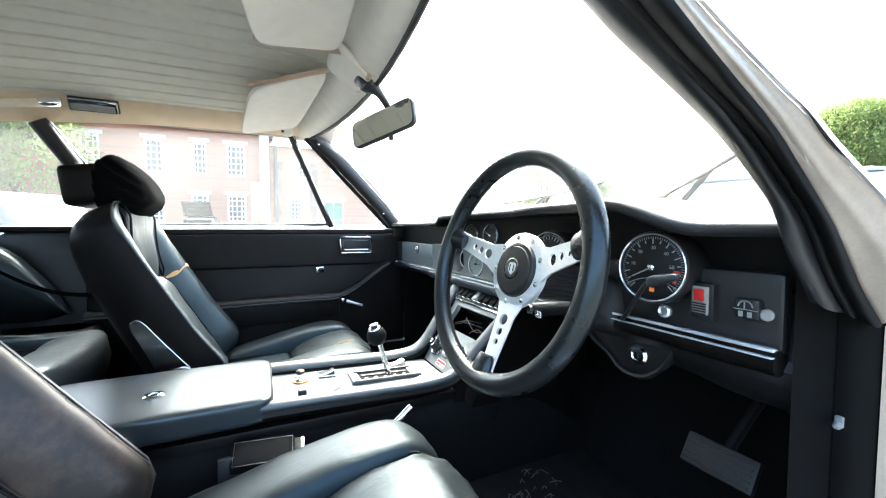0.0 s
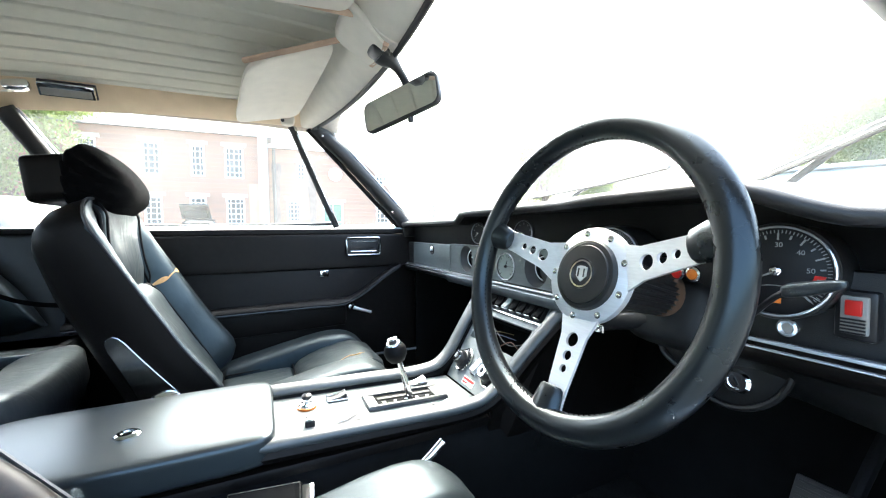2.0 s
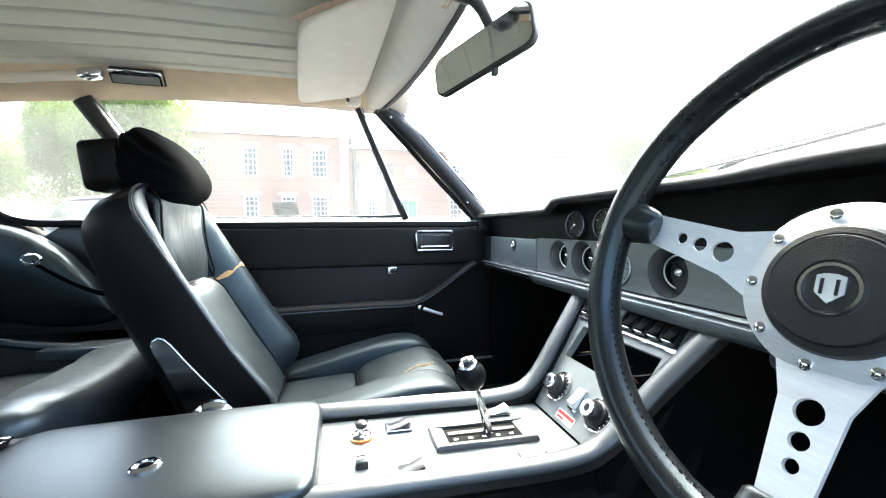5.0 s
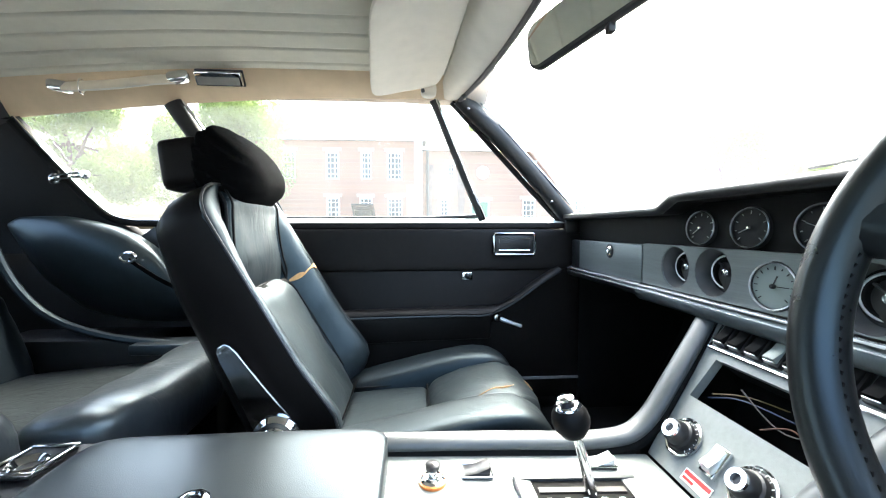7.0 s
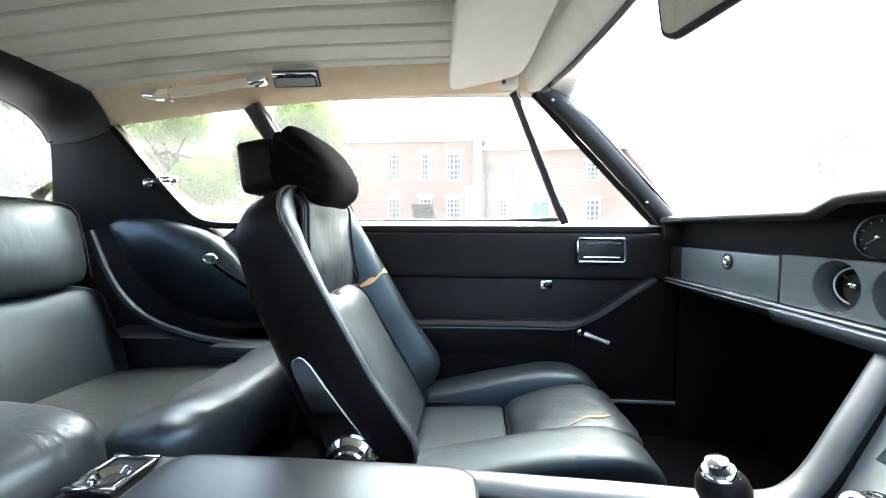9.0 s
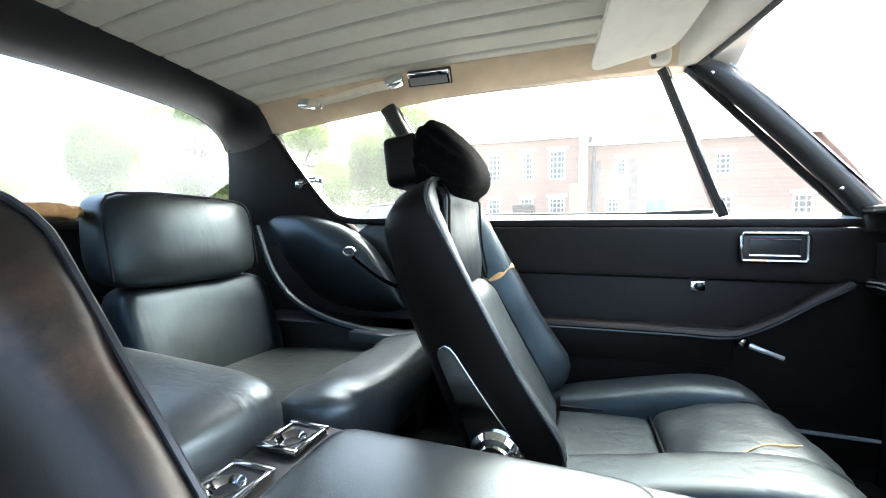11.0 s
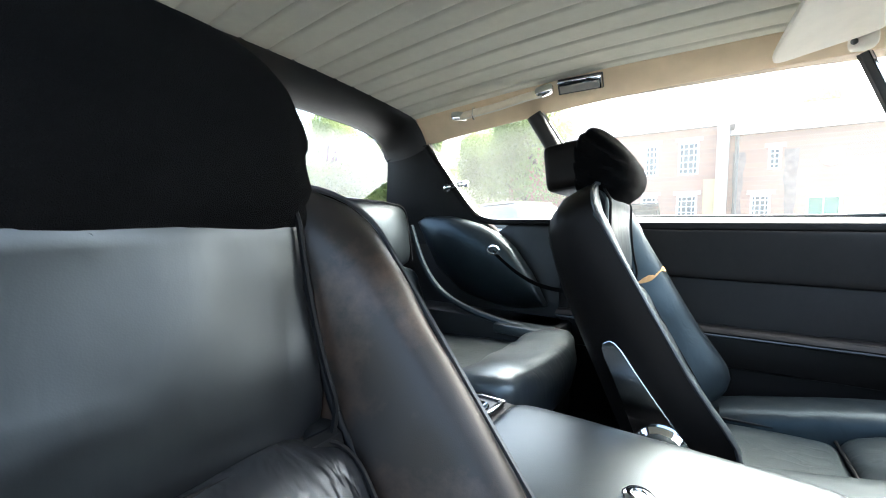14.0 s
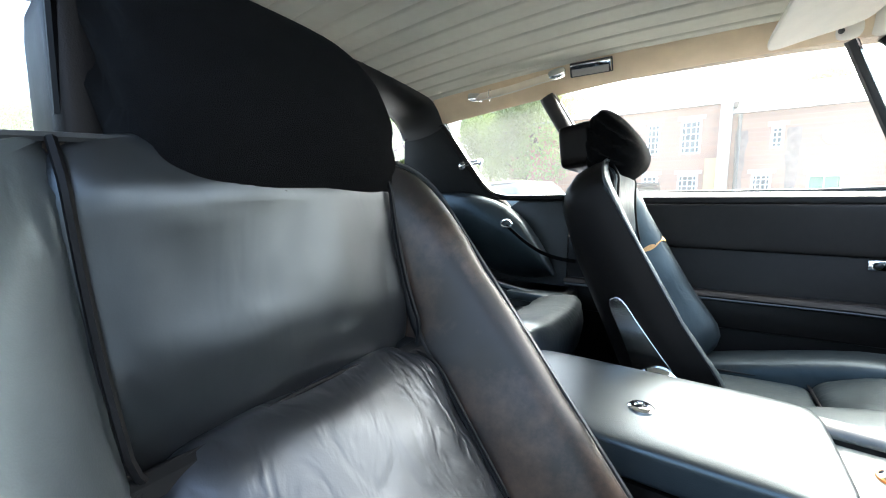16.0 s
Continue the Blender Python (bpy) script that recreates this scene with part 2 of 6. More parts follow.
# piping colour raised to stand for the highlight running along it
PIPE_GLINT = material("piping_painted_glint", (0.03, 0.032, 0.034), 0.3, vary=0.3, scale=80, spec=0.6)
MIRROR = material("mirror", (0.93, 0.96, 0.92), 0.02, 1.0, vary=0.01)
GLASS = glass("window_glass", veil=0.020)
SCREEN_GLASS = glass("windscreen_glass", veil=0.03)
REAR_GLASS = glass("rear_window_glass", veil=0.03)
LENS_GREY = material("smoked_lens", (0.3, 0.29, 0.27), 0.25, vary=0.1)
TAR = material("asphalt", (0.09, 0.09, 0.088), 0.85, vary=0.25, scale=8, bump=0.3, bump_scale=60)
BRICK = material("red_brick", (0.36, 0.18, 0.13), 0.85, vary=0.3, scale=3)
STONE = material("pale_stone", (0.5, 0.46, 0.38), 0.8, vary=0.15, scale=3)
SLATE = material("roof_slate", (0.13, 0.13, 0.14), 0.7, vary=0.2, scale=3)
PAINTW = material("white_paint", (0.75, 0.75, 0.73), 0.5, vary=0.05, scale=3)
PANE = material("dark_pane", (0.05, 0.06, 0.065), 0.08, vary=0.1)
GREEN = material("green_painted_door", (0.06, 0.2, 0.12), 0.5, vary=0.15, scale=3)
LEAF = material("leaf", (0.17, 0.21, 0.075), 0.6, vary=0.5, scale=1.5)
leaf_nodes, leaf_links = LEAF.node_tree.nodes, LEAF.node_tree.links
leaf_glow = leaf_nodes.new("ShaderNodeBsdfTranslucent")
leaf_glow.inputs[0].default_value = (0.25, 0.32, 0.10, 1)
leaf_mix = leaf_nodes.new("ShaderNodeMixShader")
leaf_mix.inputs[0].default_value = 0.45
leaf_links.new(leaf_nodes["Principled BSDF"].outputs[0], leaf_mix.inputs[1])
leaf_links.new(leaf_glow.outputs[0], leaf_mix.inputs[2])
leaf_links.new(leaf_mix.outputs[0], leaf_nodes["Material Output"].inputs[0])
BARK = material("bark", (0.12, 0.09, 0.065), 0.9, vary=0.3, scale=12)
DARKCAR = material("dark_car_paint", (0.02, 0.022, 0.025), 0.25, vary=0.1, coat=0.5)


# ---- mesh helpers ----
def thing(name, at, label, category, group="", kind=""):
    ob = new(name)
    ob.empty_display_size = 0.05
    ob.matrix_world = Matrix.Translation(at)
    return tagged(ob, label, category, group, kind)


def part(name, bm, mat, parent=None, label="", smooth=True, angle=40, wobble=0.0):
    """Links a bmesh, given in world coordinates, as one mesh under a thing or a part."""
    me = bpy.data.meshes.new(name)
    bmesh.ops.recalc_face_normals(bm, faces=bm.faces)
    if wobble:
        bm.normal_update()
        moved = [v.co + v.normal * wobble * (noise.noise(v.co * 13) + 0.45 * noise.noise(v.co * 31)) for v in bm.verts]
        for v, p in zip(bm.verts, moved):
            v.co = p
    bm.to_mesh(me)
    bm.free()
    me.materials.append(mat)
    if smooth:
        me.shade_smooth()
        me.set_sharp_from_angle(angle=radians(angle))
    ob = new(name, me)
    if parent:
        ob.parent = parent
        up = parent
        m = Matrix()
        while up:
            m = up.matrix_basis.copy() if up.parent is None else m
            up = up.parent
        ob.matrix_parent_inverse = m.inverted() if parent.parent is None else Matrix()
    if label:
        ob["label"] = label
    return ob


def structure(name, bm, mat, label, category, smooth=True, angle=40):
    return tagged(part(name, bm, mat, None, "", smooth, angle), label, category, "", "structure")


def box(c, size, bevel=0.004, m=None, segs=2):
    bm = bmesh.new()
    bmesh.ops.create_cube(bm, size=1)
    bmesh.ops.scale(bm, vec=size, verts=bm.verts)
    if bevel:
        bmesh.ops.bevel(bm, geom=bm.edges[:], offset=bevel, segments=segs, affect='EDGES', profile=0.5)
    bmesh.ops.transform(bm, matrix=Matrix.Translation(c) @ (m or Matrix()), verts=bm.verts)
    return bm


def join(*bms):
    a = bms[0]
    for b in bms[1:]:
        me = bpy.data.meshes.new("tmp")
        b.to_mesh(me)
        a.from_mesh(me)
        bpy.data.meshes.remove(me)
        b.free()
    return a


def puff(fn, n=5.0, cuts=9):
    """A rounded cushion: a superellipsoid on [-1, 1]^3 mapped by fn(x, y, z) to the world."""
    bm = bmesh.new()
    bmesh.ops.create_cube(bm, size=2)
    bmesh.ops.subdivide_edges(bm, edges=bm.edges[:], cuts=cuts, use_grid_fill=True)
    for v in bm.verts:
        p = [math.copysign(math.sin(abs(a) * math.pi / 2) ** 0.8 if abs(a) < 1 else 1.0, a) for a in v.co]
        k = sum(abs(a) ** n for a in p) ** (1 / n)
        v.co = Vector(fn(*(a / k for a in p)))
    return bm


def pillow(c, half, n=5.0, m=None, cuts=7):
    mm = Matrix.Translation(c) @ (m or Matrix())
    return puff(lambda x, y, z: mm @ Vector((x * half[0], y * half[1], z * half[2])), n, cuts)


def smooth_path(pts, steps=6, closed=False):
    """Catmull-Rom through pts."""
    P = [Vector(p) for p in pts]
    out = []
    k = len(P)
    for i in range(k if closed else k - 1):
        a, b, c, d = (P[(i + j - 1) % k] if closed else P[min(max(i + j - 1, 0), k - 1)] for j in range(4))
        for s in range(steps):
            t = s / steps
            out.append(0.5 * (2 * b + (c - a) * t + (2 * a - 5 * b + 4 * c - d) * t * t + (3 * b - a - 3 * c + d) * t ** 3))
    if not closed:
        out.append(P[-1])
    return out


def tube(pts, r, segs=8, closed=False, flat=1.0, up=None):
    """A tube along pts; r is a number or a list; flat squeezes it across up."""
    P = [Vector(p) for p in pts]
    bm = bmesh.new()
    k = len(P)
    rings = []
    ref = Vector(up) if up else None
    side = None
    for i, p in enumerate(P):
        a, b = (P[(i - 1) % k], P[(i + 1) % k]) if closed else (P[max(i - 1, 0)], P[min(i + 1, k - 1)])
        d = (b - a).normalized()
        if ref is not None:
            s = d.cross(ref).normalized()
        elif side is None:
            s = d.orthogonal().normalized()
        else:
            s = (side - d * side.dot(d)).normalized()
        side = s
        w = s.cross(d)
        rr = r[i] if isinstance(r, (list, tuple)) else r
        rings.append([bm.verts.new(p + rr * (math.cos(q) * s + flat * math.sin(q) * w)) for q in (2 * math.pi * j / segs for j in range(segs))])
    for i in range(k if closed else k - 1):
        A, B = rings[i], rings[(i + 1) % k]
        for j in range(segs):
            bm.faces.new((A[j], A[(j + 1) % segs], B[(j + 1) % segs], B[j]))
    if not closed:
        bm.faces.new(rings[0][::-1])
        bm.faces.new(rings[-1])
    return bm


def lathe(profile, m, segs=28):
    """Turns (radius, height) pairs about the z axis of m."""
    bm = bmesh.new()
    rings = [[bm.verts.new(m @ Vector((max(r, 1e-4) * math.cos(2 * math.pi * j / segs), max(r, 1e-4) * math.sin(2 * math.pi * j / segs), h))) for j in range(segs)]
             for r, h in profile]
    for A, B in zip(rings, rings[1:]):
        for j in range(segs):
            bm.faces.new((A[j], A[(j + 1) % segs], B[(j + 1) % segs], B[j]))
    bm.faces.new(rings[0][::-1])
    bm.faces.new(rings[-1])
    return bm


def ring(profile, m, segs=32):
    """Turns a closed (radius, height) outline into a ring."""
    bm = bmesh.new()
    rings = [[bm.verts.new(m @ Vector((r * math.cos(2 * math.pi * j / segs), r * math.sin(2 * math.pi * j / segs), h))) for j in range(segs)] for r, h in profile]
    for i in range(len(rings)):
        A, B = rings[i], rings[(i + 1) % len(rings)]
        for j in range(segs):
            bm.faces.new((A[j], A[(j + 1) % segs], B[(j + 1) % segs], B[j]))
    return bm


def sheet(fn, nu, nv, thick):
    """A curved plate: fn(u, v) on [0, 1]^2; thick is an offset vector or a function of u, v."""
    bm = bmesh.new()
    V = []
    for i in range(nu + 1):
        row = []
        for j in range(nv + 1):
            u, v = i / nu, j / nv
            p = Vector(fn(u, v))
            o = Vector(thick(u, v) if callable(thick) else thick)
            row.append((bm.verts.new(p), bm.verts.new(p + o)))
        V.append(row)
    for i in range(nu):
        for j in range(nv):
            bm.faces.new([V[i][j][0], V[i + 1][j][0], V[i + 1][j + 1][0], V[i][j + 1][0]])
            bm.faces.new([V[i][j][1], V[i][j + 1][1], V[i + 1][j + 1][1], V[i + 1][j][1]])
    for i in range(nu):
        for j in (0, nv):
            bm.faces.new([V[i][j][0], V[i + 1][j][0], V[i + 1][j][1], V[i][j][1]])
    for j in range(nv):
        for i in (0, nu):
            bm.faces.new([V[i][j][0], V[i][j + 1][0], V[i][j + 1][1], V[i][j][1]])
    return bm


def prism(poly, offset, bevel=0.0):
    """A flat outline of 3D points pushed along offset."""
    bm = bmesh.new()
    a = [bm.verts.new(p) for p in poly]
    b = [bm.verts.new(Vector(p) + Vector(offset)) for p in poly]
    k = len(poly)
    bm.faces.new(a)
    bm.faces.new(b[::-1])
    for i in range(k):
        bm.faces.new((a[i], b[i], b[(i + 1) % k], a[(i + 1) % k]))
    if bevel:
        bmesh.ops.recalc_face_normals(bm, faces=bm.faces)
        bmesh.ops.bevel(bm, geom=bm.edges[:], offset=bevel, segments=2, affect='EDGES', profile=0.5)
    return bm


def lerp(a, b, t):
    return a + (b - a) * t


def facing(at, normal, up=(0, 0, 1)):
    """A pose whose z axis is normal and whose y axis leans to up."""
    z = Vector(normal).normalized()
    x = Vector(up).cross(z).normalized()
    y = z.cross(x)
    return Matrix.Translation(at) @ Matrix((x, y, z)).transposed().to_4x4()


def plate_with_holes(outline, holes, depth, m):
    """A flat plate in the xy plane of m with round holes (x, y, radius); triangulated, with real thickness."""
    bm = bmesh.new()
    edges = []

    def loop(pts):
        vs = [bm.verts.new((x, y, 0)) for x, y in pts]
        for i in range(len(vs)):
            edges.append(bm.edges.new((vs[i], vs[(i + 1) % len(vs)])))
    loop(outline)
    for x, y, r in holes:
        loop([(x + r * math.cos(2 * math.pi * j / 24), y + r * math.sin(2 * math.pi * j / 24)) for j in range(24)])
    bmesh.ops.triangle_fill(bm, use_beauty=True, use_dissolve=False, edges=edges)
    geom = bmesh.ops.extrude_face_region(bm, geom=bm.faces[:])
    for v in geom["geom"]:
        if isinstance(v, bmesh.types.BMVert):
            v.co.z += depth
    bmesh.ops.transform(bm, matrix=m, verts=bm.verts)
    return bm


# ---- the car's shell ----
def roof_z(x, y):
    """Height of the headlining."""
    return 1.318 - 0.085 * x * x - 0.075 * max(0, -y - 0.35) ** 1.5 - 0.10 * max(0, y + 0.02) ** 1.5


def rail_y(t):
    return lerp(-1.03, 0.205, t)


def window_top(y):
    """Upper edge of the side windows, on the near side of the frame."""
    return (-0.665 - 0.02 * math.sin((y + 1.03) * 2.2), 1.237 - 0.095 * max(0, (-0.15 - y)) ** 1.6)


def headliner(u, v):
    y, x = lerp(-1.04, 0.19, u), lerp(-0.605, 0.605, v)
    z = roof_z(x, y)
    k = (v * 18) % 1
    z += -0.003 + 0.0048 * math.exp(-((k - 0.5) / 0.06) ** 2)
    return x, y, z


structure("ceiling", sheet(headliner, 14, 360, (0, 0, 0.02)), HEADLINER, "cream ribbed vinyl headlining with lengthwise stitched seams", "headlining", angle=70)
for side, nm in ((-1, "west"), (1, "east")):
    def rail(u, v, s=side):
        y = rail_y(u)
        xw, zw = window_top(y)
        xs, zs = -0.60, roof_z(0.60, y) - 0.004
        bulge = 0.004 * math.sin(math.pi * v)
        return s * -lerp(xs, xw, v) - s * bulge * 0.5, y, lerp(zs, zw, v) - bulge
    structure("trim_" + nm, sheet(rail, 24, 8, (side * 0.02, 0, 0.03)), TAN, "tan vinyl covered roof rail above the side windows", "trim")
structure("roof", sheet(lambda u, v: (lerp(-0.72, 0.72, v), lerp(-1.25, 0.27, u), roof_z(lerp(-0.72, 0.72, v), lerp(-1.25, 0.27, u)) + 0.025 - 0.06 * abs(2 * v - 1) ** 6), 12, 12, (0, 0, 0.012)),
          GOLD, "bronze gold painted steel car roof", "roof")


# windscreen header with the padded strips
def header(u, v, lo=-0.67, hi=-0.075):
    x = lerp(lo, hi, u)
    yt = 0.252 - 0.15 * x * x
    a = (0.168 - 0.09 * x * x, roof_z(x, 0.17) - 0.012)
    b = (yt, 1.224 + 0.03 * x * x)
    bul = 0.014 * math.sin(math.pi * v)
    return x, lerp(a[0], b[0], v) - bul * 0.5, lerp(a[1], b[1], v) - bul


structure("trim_header", join(sheet(lambda u, v: header(u, v), 12, 8, (0, 0.01, 0.03)), sheet(lambda u, v: header(u, v, 0.075, 0.67), 12, 8, (0, 0.01, 0.03)),
                              sheet(lambda u, v: Vector(header(u, v, -0.075, 0.075)) + Vector((0, 0.002, -0.004)), 4, 6, (0, 0.01, 0.03))),
          CREAM, "cream vinyl padded strip over the windscreen", "trim")
structure("trim_windscreen_seal", tube([(x, 0.256 - 0.15 * x * x, 1.222 + 0.03 * x * x) for x in (lerp(-0.67, 0.67, i / 24) for i in range(25))], 0.007), RUBBER,
          "black rubber windscreen seal", "seal")


def screen(u, v):
    x = lerp(-0.70, 0.70, u)
    top = Vector((x * 0.955, 0.26 - 0.15 * x * x, 1.225 + 0.03 * x * x))
    bot = Vector((x * 1.07, 0.80 - 0.46 * x * x, 0.905))
    p = top.lerp(bot, v)
    return p + Vector((0, 0.02, 0.03)) * math.sin(math.pi * v)


pane = structure("window_1", sheet(screen, 24, 10, (0, 0.004, 0.002)), SCREEN_GLASS, "clear curved windscreen glass", "windscreen")
pane.visible_shadow = False

# pillar beside the windscreen on the passenger's side
t, b = Vector((-0.694, 0.193, 1.25)), Vector((-0.782, 0.57, 0.885))
pil = thing("pillar_west", b, "black trimmed windscreen pillar with bright edge strip", "pillar", "", "structure")
part("pillar_trim", tube([t.lerp(b, i / 8) + Vector((0, 0.006, 0.006)) * math.sin(math.pi * i / 8) for i in range(9)], 0.027, 10, up=(-1, 0, 0), flat=0.62), VINYL, pil)
part("edge_strip", tube([t.lerp(b, i / 8) + Vector((0.004, 0.03, 0.018)) for i in range(9)], 0.004, 6), CHROME, pil, "bright metal edge strip")
part("rubber_seal", tube([t.lerp(b, i / 8) + Vector((-0.008, -0.026, -0.012)) for i in range(9)], 0.009, 6), SEAL, pil, "black rubber door seal")
for q in (0.08, 0.82):
    part("screw", lathe([(0.005, 0), (0.004, 0.002), (0.0, 0.0025)], facing(t.lerp(b, q) + Vector((0.018, -0.008, -0.006)), (1, -0.4, -0.3)), 10), CHROME, pil, "chrome screw")

# pillar, door seal and shut face on the driver's side, whose door stands open
PIN = smooth_path([(0.594, 0.208, 1.238), (0.620, 0.265, 1.170), (0.652, 0.335, 1.087), (0.672, 0.390, 1.038), (0.692, 0.440, 0.988), (0.708, 0.472, 0.942), (0.724, 0.490, 0.898), (0.732, 0.505, 0.850), (0.736, 0.545, 0.800)], 4)
PED = smooth_path([(0.668, 0.190, 1.222), (0.705, 0.255, 1.140), (0.733, 0.330, 1.052), (0.738, 0.395, 1.010), (0.745, 0.435, 0.978), (0.751, 0.483, 0.933), (0.759, 0.530, 0.880), (0.761, 0.585, 0.819), (0.766, 0.630, 0.772)], 4)
PIN = [p + (p - q) * 0.16 * max(0, min(1, (23 - i) / 11)) for i, (p, q) in enumerate(zip(PIN, PED))]
PGO = smooth_path([(0.668, 0.205, 1.238), (0.705, 0.270, 1.155), (0.735, 0.335, 1.071), (0.752, 0.420, 1.011), (0.762, 0.455, 0.984), (0.771, 0.490, 0.952), (0.784, 0.552, 0.908), (0.803, 0.600, 0.860), (0.815, 0.650, 0.813)], 4)
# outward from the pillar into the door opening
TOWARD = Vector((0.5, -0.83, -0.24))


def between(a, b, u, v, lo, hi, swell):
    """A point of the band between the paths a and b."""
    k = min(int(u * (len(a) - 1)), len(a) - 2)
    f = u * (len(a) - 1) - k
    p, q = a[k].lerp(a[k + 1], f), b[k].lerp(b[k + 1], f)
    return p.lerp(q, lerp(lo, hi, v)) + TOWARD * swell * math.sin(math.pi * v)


pil = thing("pillar_east", PED[-1], "black trimmed windscreen pillar with thick rubber door seal and bronze gold skin", "pillar", "", "structure")
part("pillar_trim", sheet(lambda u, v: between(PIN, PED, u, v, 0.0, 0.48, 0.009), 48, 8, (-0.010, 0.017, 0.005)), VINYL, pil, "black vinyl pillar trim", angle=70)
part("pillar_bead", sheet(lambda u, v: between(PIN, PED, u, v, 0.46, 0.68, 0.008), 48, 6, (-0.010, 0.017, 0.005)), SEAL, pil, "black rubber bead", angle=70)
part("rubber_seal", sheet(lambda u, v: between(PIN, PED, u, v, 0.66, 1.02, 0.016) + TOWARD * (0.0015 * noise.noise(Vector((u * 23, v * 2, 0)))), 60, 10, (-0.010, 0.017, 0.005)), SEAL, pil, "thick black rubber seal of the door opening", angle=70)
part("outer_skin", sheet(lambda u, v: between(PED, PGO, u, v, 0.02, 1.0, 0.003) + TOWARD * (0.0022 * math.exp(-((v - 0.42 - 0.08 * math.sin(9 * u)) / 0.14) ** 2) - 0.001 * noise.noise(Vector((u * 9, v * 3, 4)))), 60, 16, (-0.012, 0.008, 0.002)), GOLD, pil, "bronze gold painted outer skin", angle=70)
part("gutter_strip", tube([p + Vector((0.002, -0.002, 0.004)) for p in PGO[:26]], 0.0035, 6), CHROME, pil, "bright rain gutter strip")

# floor, tunnel, sills, bulkhead
structure("floor", box((0, -0.3, 0.235), (1.64, 2.7, 0.03), 0), CARPET, "worn black carpet on the car floor", "carpet", smooth=False)
structure("floor_tunnel", puff(lambda x, y, z: (0.13 * x, 0.1 + 0.92 * y, 0.34 + 0.13 * z), 8, 6), FOOT, "black carpeted transmission tunnel", "tunnel")
structure("wall_front", sheet(lambda u, v: (lerp(-0.82, 0.82, u), lerp(0.82, 1.02, math.sin(math.pi * v * 0.6)), lerp(0.25, 0.9, v)), 6, 8, (0, 0.03, 0)), FOOT, "black carpeted bulkhead below the dashboard", "bulkhead")
structure("wall_kick_west", prism([(-0.80, 0.602, 0.25), (-0.80, 0.602, 0.88), (-0.80, 1.0, 0.88), (-0.80, 1.0, 0.25)], (0.03, 0, 0)), FOOT, "black kick panel beside the footwell", "panel", smooth=False)
structure("sill_east", box((0.77, 0.0, 0.31), (0.12, 1.3, 0.17), 0.02), VINYL, "black trimmed door sill", "sill")
structure("sill_plate", box((0.77, 0.0, 0.3975), (0.07, 1.1, 0.004), 0.001), STEEL, "scuffed bright sill plate", "sill plate")
structure("sill_west", box((-0.82, -0.3, 0.31), (0.08, 2.0, 0.13), 0.02), VINYL, "black trimmed door sill", "sill")
structure("wall_kick_east", sheet(lambda u, v: (lerp(0.714, 0.738, u) - 0.006 * math.sin(math.pi * u), lerp(0.568, 0.615, u), lerp(0.25, lerp(0.885, 0.80, u), v)), 6, 10, (0.0, 0.05, 0)), PITCH, "black vinyl lining beside the driver's footwell", "panel", angle=60)
structure("wall_hinge_post", sheet(lambda u, v: (lerp(0.737, 0.7635, u) + 0.004 * math.sin(math.pi * u), lerp(0.612, 0.650, u) - 0.012 * math.sin(math.pi * u), lerp(0.25, lerp(0.80, 0.772, u), v)), 6, 12, (0.01, 0.05, 0)), PITCH, "black rubber sealed door hinge post", "door post", angle=60)
structure("wall_shut_face", sheet(lambda u, v: (lerp(0.7645, 0.852, u), lerp(0.646, 0.70, u), lerp(0.22, lerp(0.768, 0.80, u), v)), 4, 10, (0.0, 0.04, 0)), GOLD, "bronze gold painted door shut face", "door post", angle=60)
structure("wing_east", prism([(0.815, 0.72, 0.2), (0.815, 0.72, 0.845), (0.815, 2.2, 0.80), (0.815, 2.2, 0.2)], (0.05, 0, 0), 0.015), GOLD, "bronze gold painted front wing", "wing")
structure("wing_west", prism([(-0.865, 0.56, 0.2), (-0.865, 0.60, 0.86), (-0.865, 2.2, 0.80), (-0.865, 2.2, 0.2)], (0.05, 0, 0), 0.02), GOLD, "bronze gold painted front wing", "wing")
structure("bonnet", sheet(lambda u, v: (lerp(-0.82, 0.82, u), lerp(0.98, 2.3, v), 0.885 - 0.06 * (2 * u - 1) ** 2 - 0.05 * v), 10, 10, (0, 0, -0.02)), GOLD, "bronze gold painted bonnet", "bonnet")
structure("scuttle", sheet(lambda u, v: (lerp(-0.8, 0.8, u), lerp(0.85 - 0.4 * (1.6 * u - 0.8) ** 2, 0.985, v), 0.895 - 0.05 * (2 * u - 1) ** 2), 12, 4, (0, 0, -0.02)), GOLD, "bronze gold scuttle panel under the windscreen", "scuttle")

# rear bulkhead, shelf, pillars, window
structure("wall_back", box((0, -1.30, 0.56), (1.6, 0.03, 0.66), 0), VINYL, "black trimmed panel behind the rear seat", "bulkhead", smooth=False)
structure("shelf", box((0, -1.62, 0.86), (1.6, 0.75, 0.03), 0.01), CARPET, "black carpeted rear luggage shelf", "shelf")
structure("wall_tail", box((0, -2.0, 0.55), (1.6, 0.03, 0.7), 0), VINYL, "black trimmed tail panel", "panel", smooth=False)
HALF_LOW = [(0.0, -1.22, 1.214), (0.2, -1.22, 1.220), (0.35, -1.22, 1.218), (0.47, -1.22, 1.213), (0.55, -1.22, 1.201), (0.60, -1.22, 1.181), (0.632, -1.218, 1.150), (0.648, -1.212, 1.112)]
HALF_TOP = [(0.0, -1.03, 1.272), (0.2, -1.03, 1.268), (0.35, -1.03, 1.262), (0.48, -1.03, 1.253), (0.57, -1.03, 1.243), (0.606, -1.027, 1.224), (0.628, -1.020, 1.192), (0.645, -1.012, 1.150)]


def both_sides(half):
    return smooth_path([(-x, y, z) for x, y, z in reversed(half)] + [p for p in half[1:]], 4)


LOW, TOPS = both_sides(HALF_LOW), both_sides(HALF_TOP)


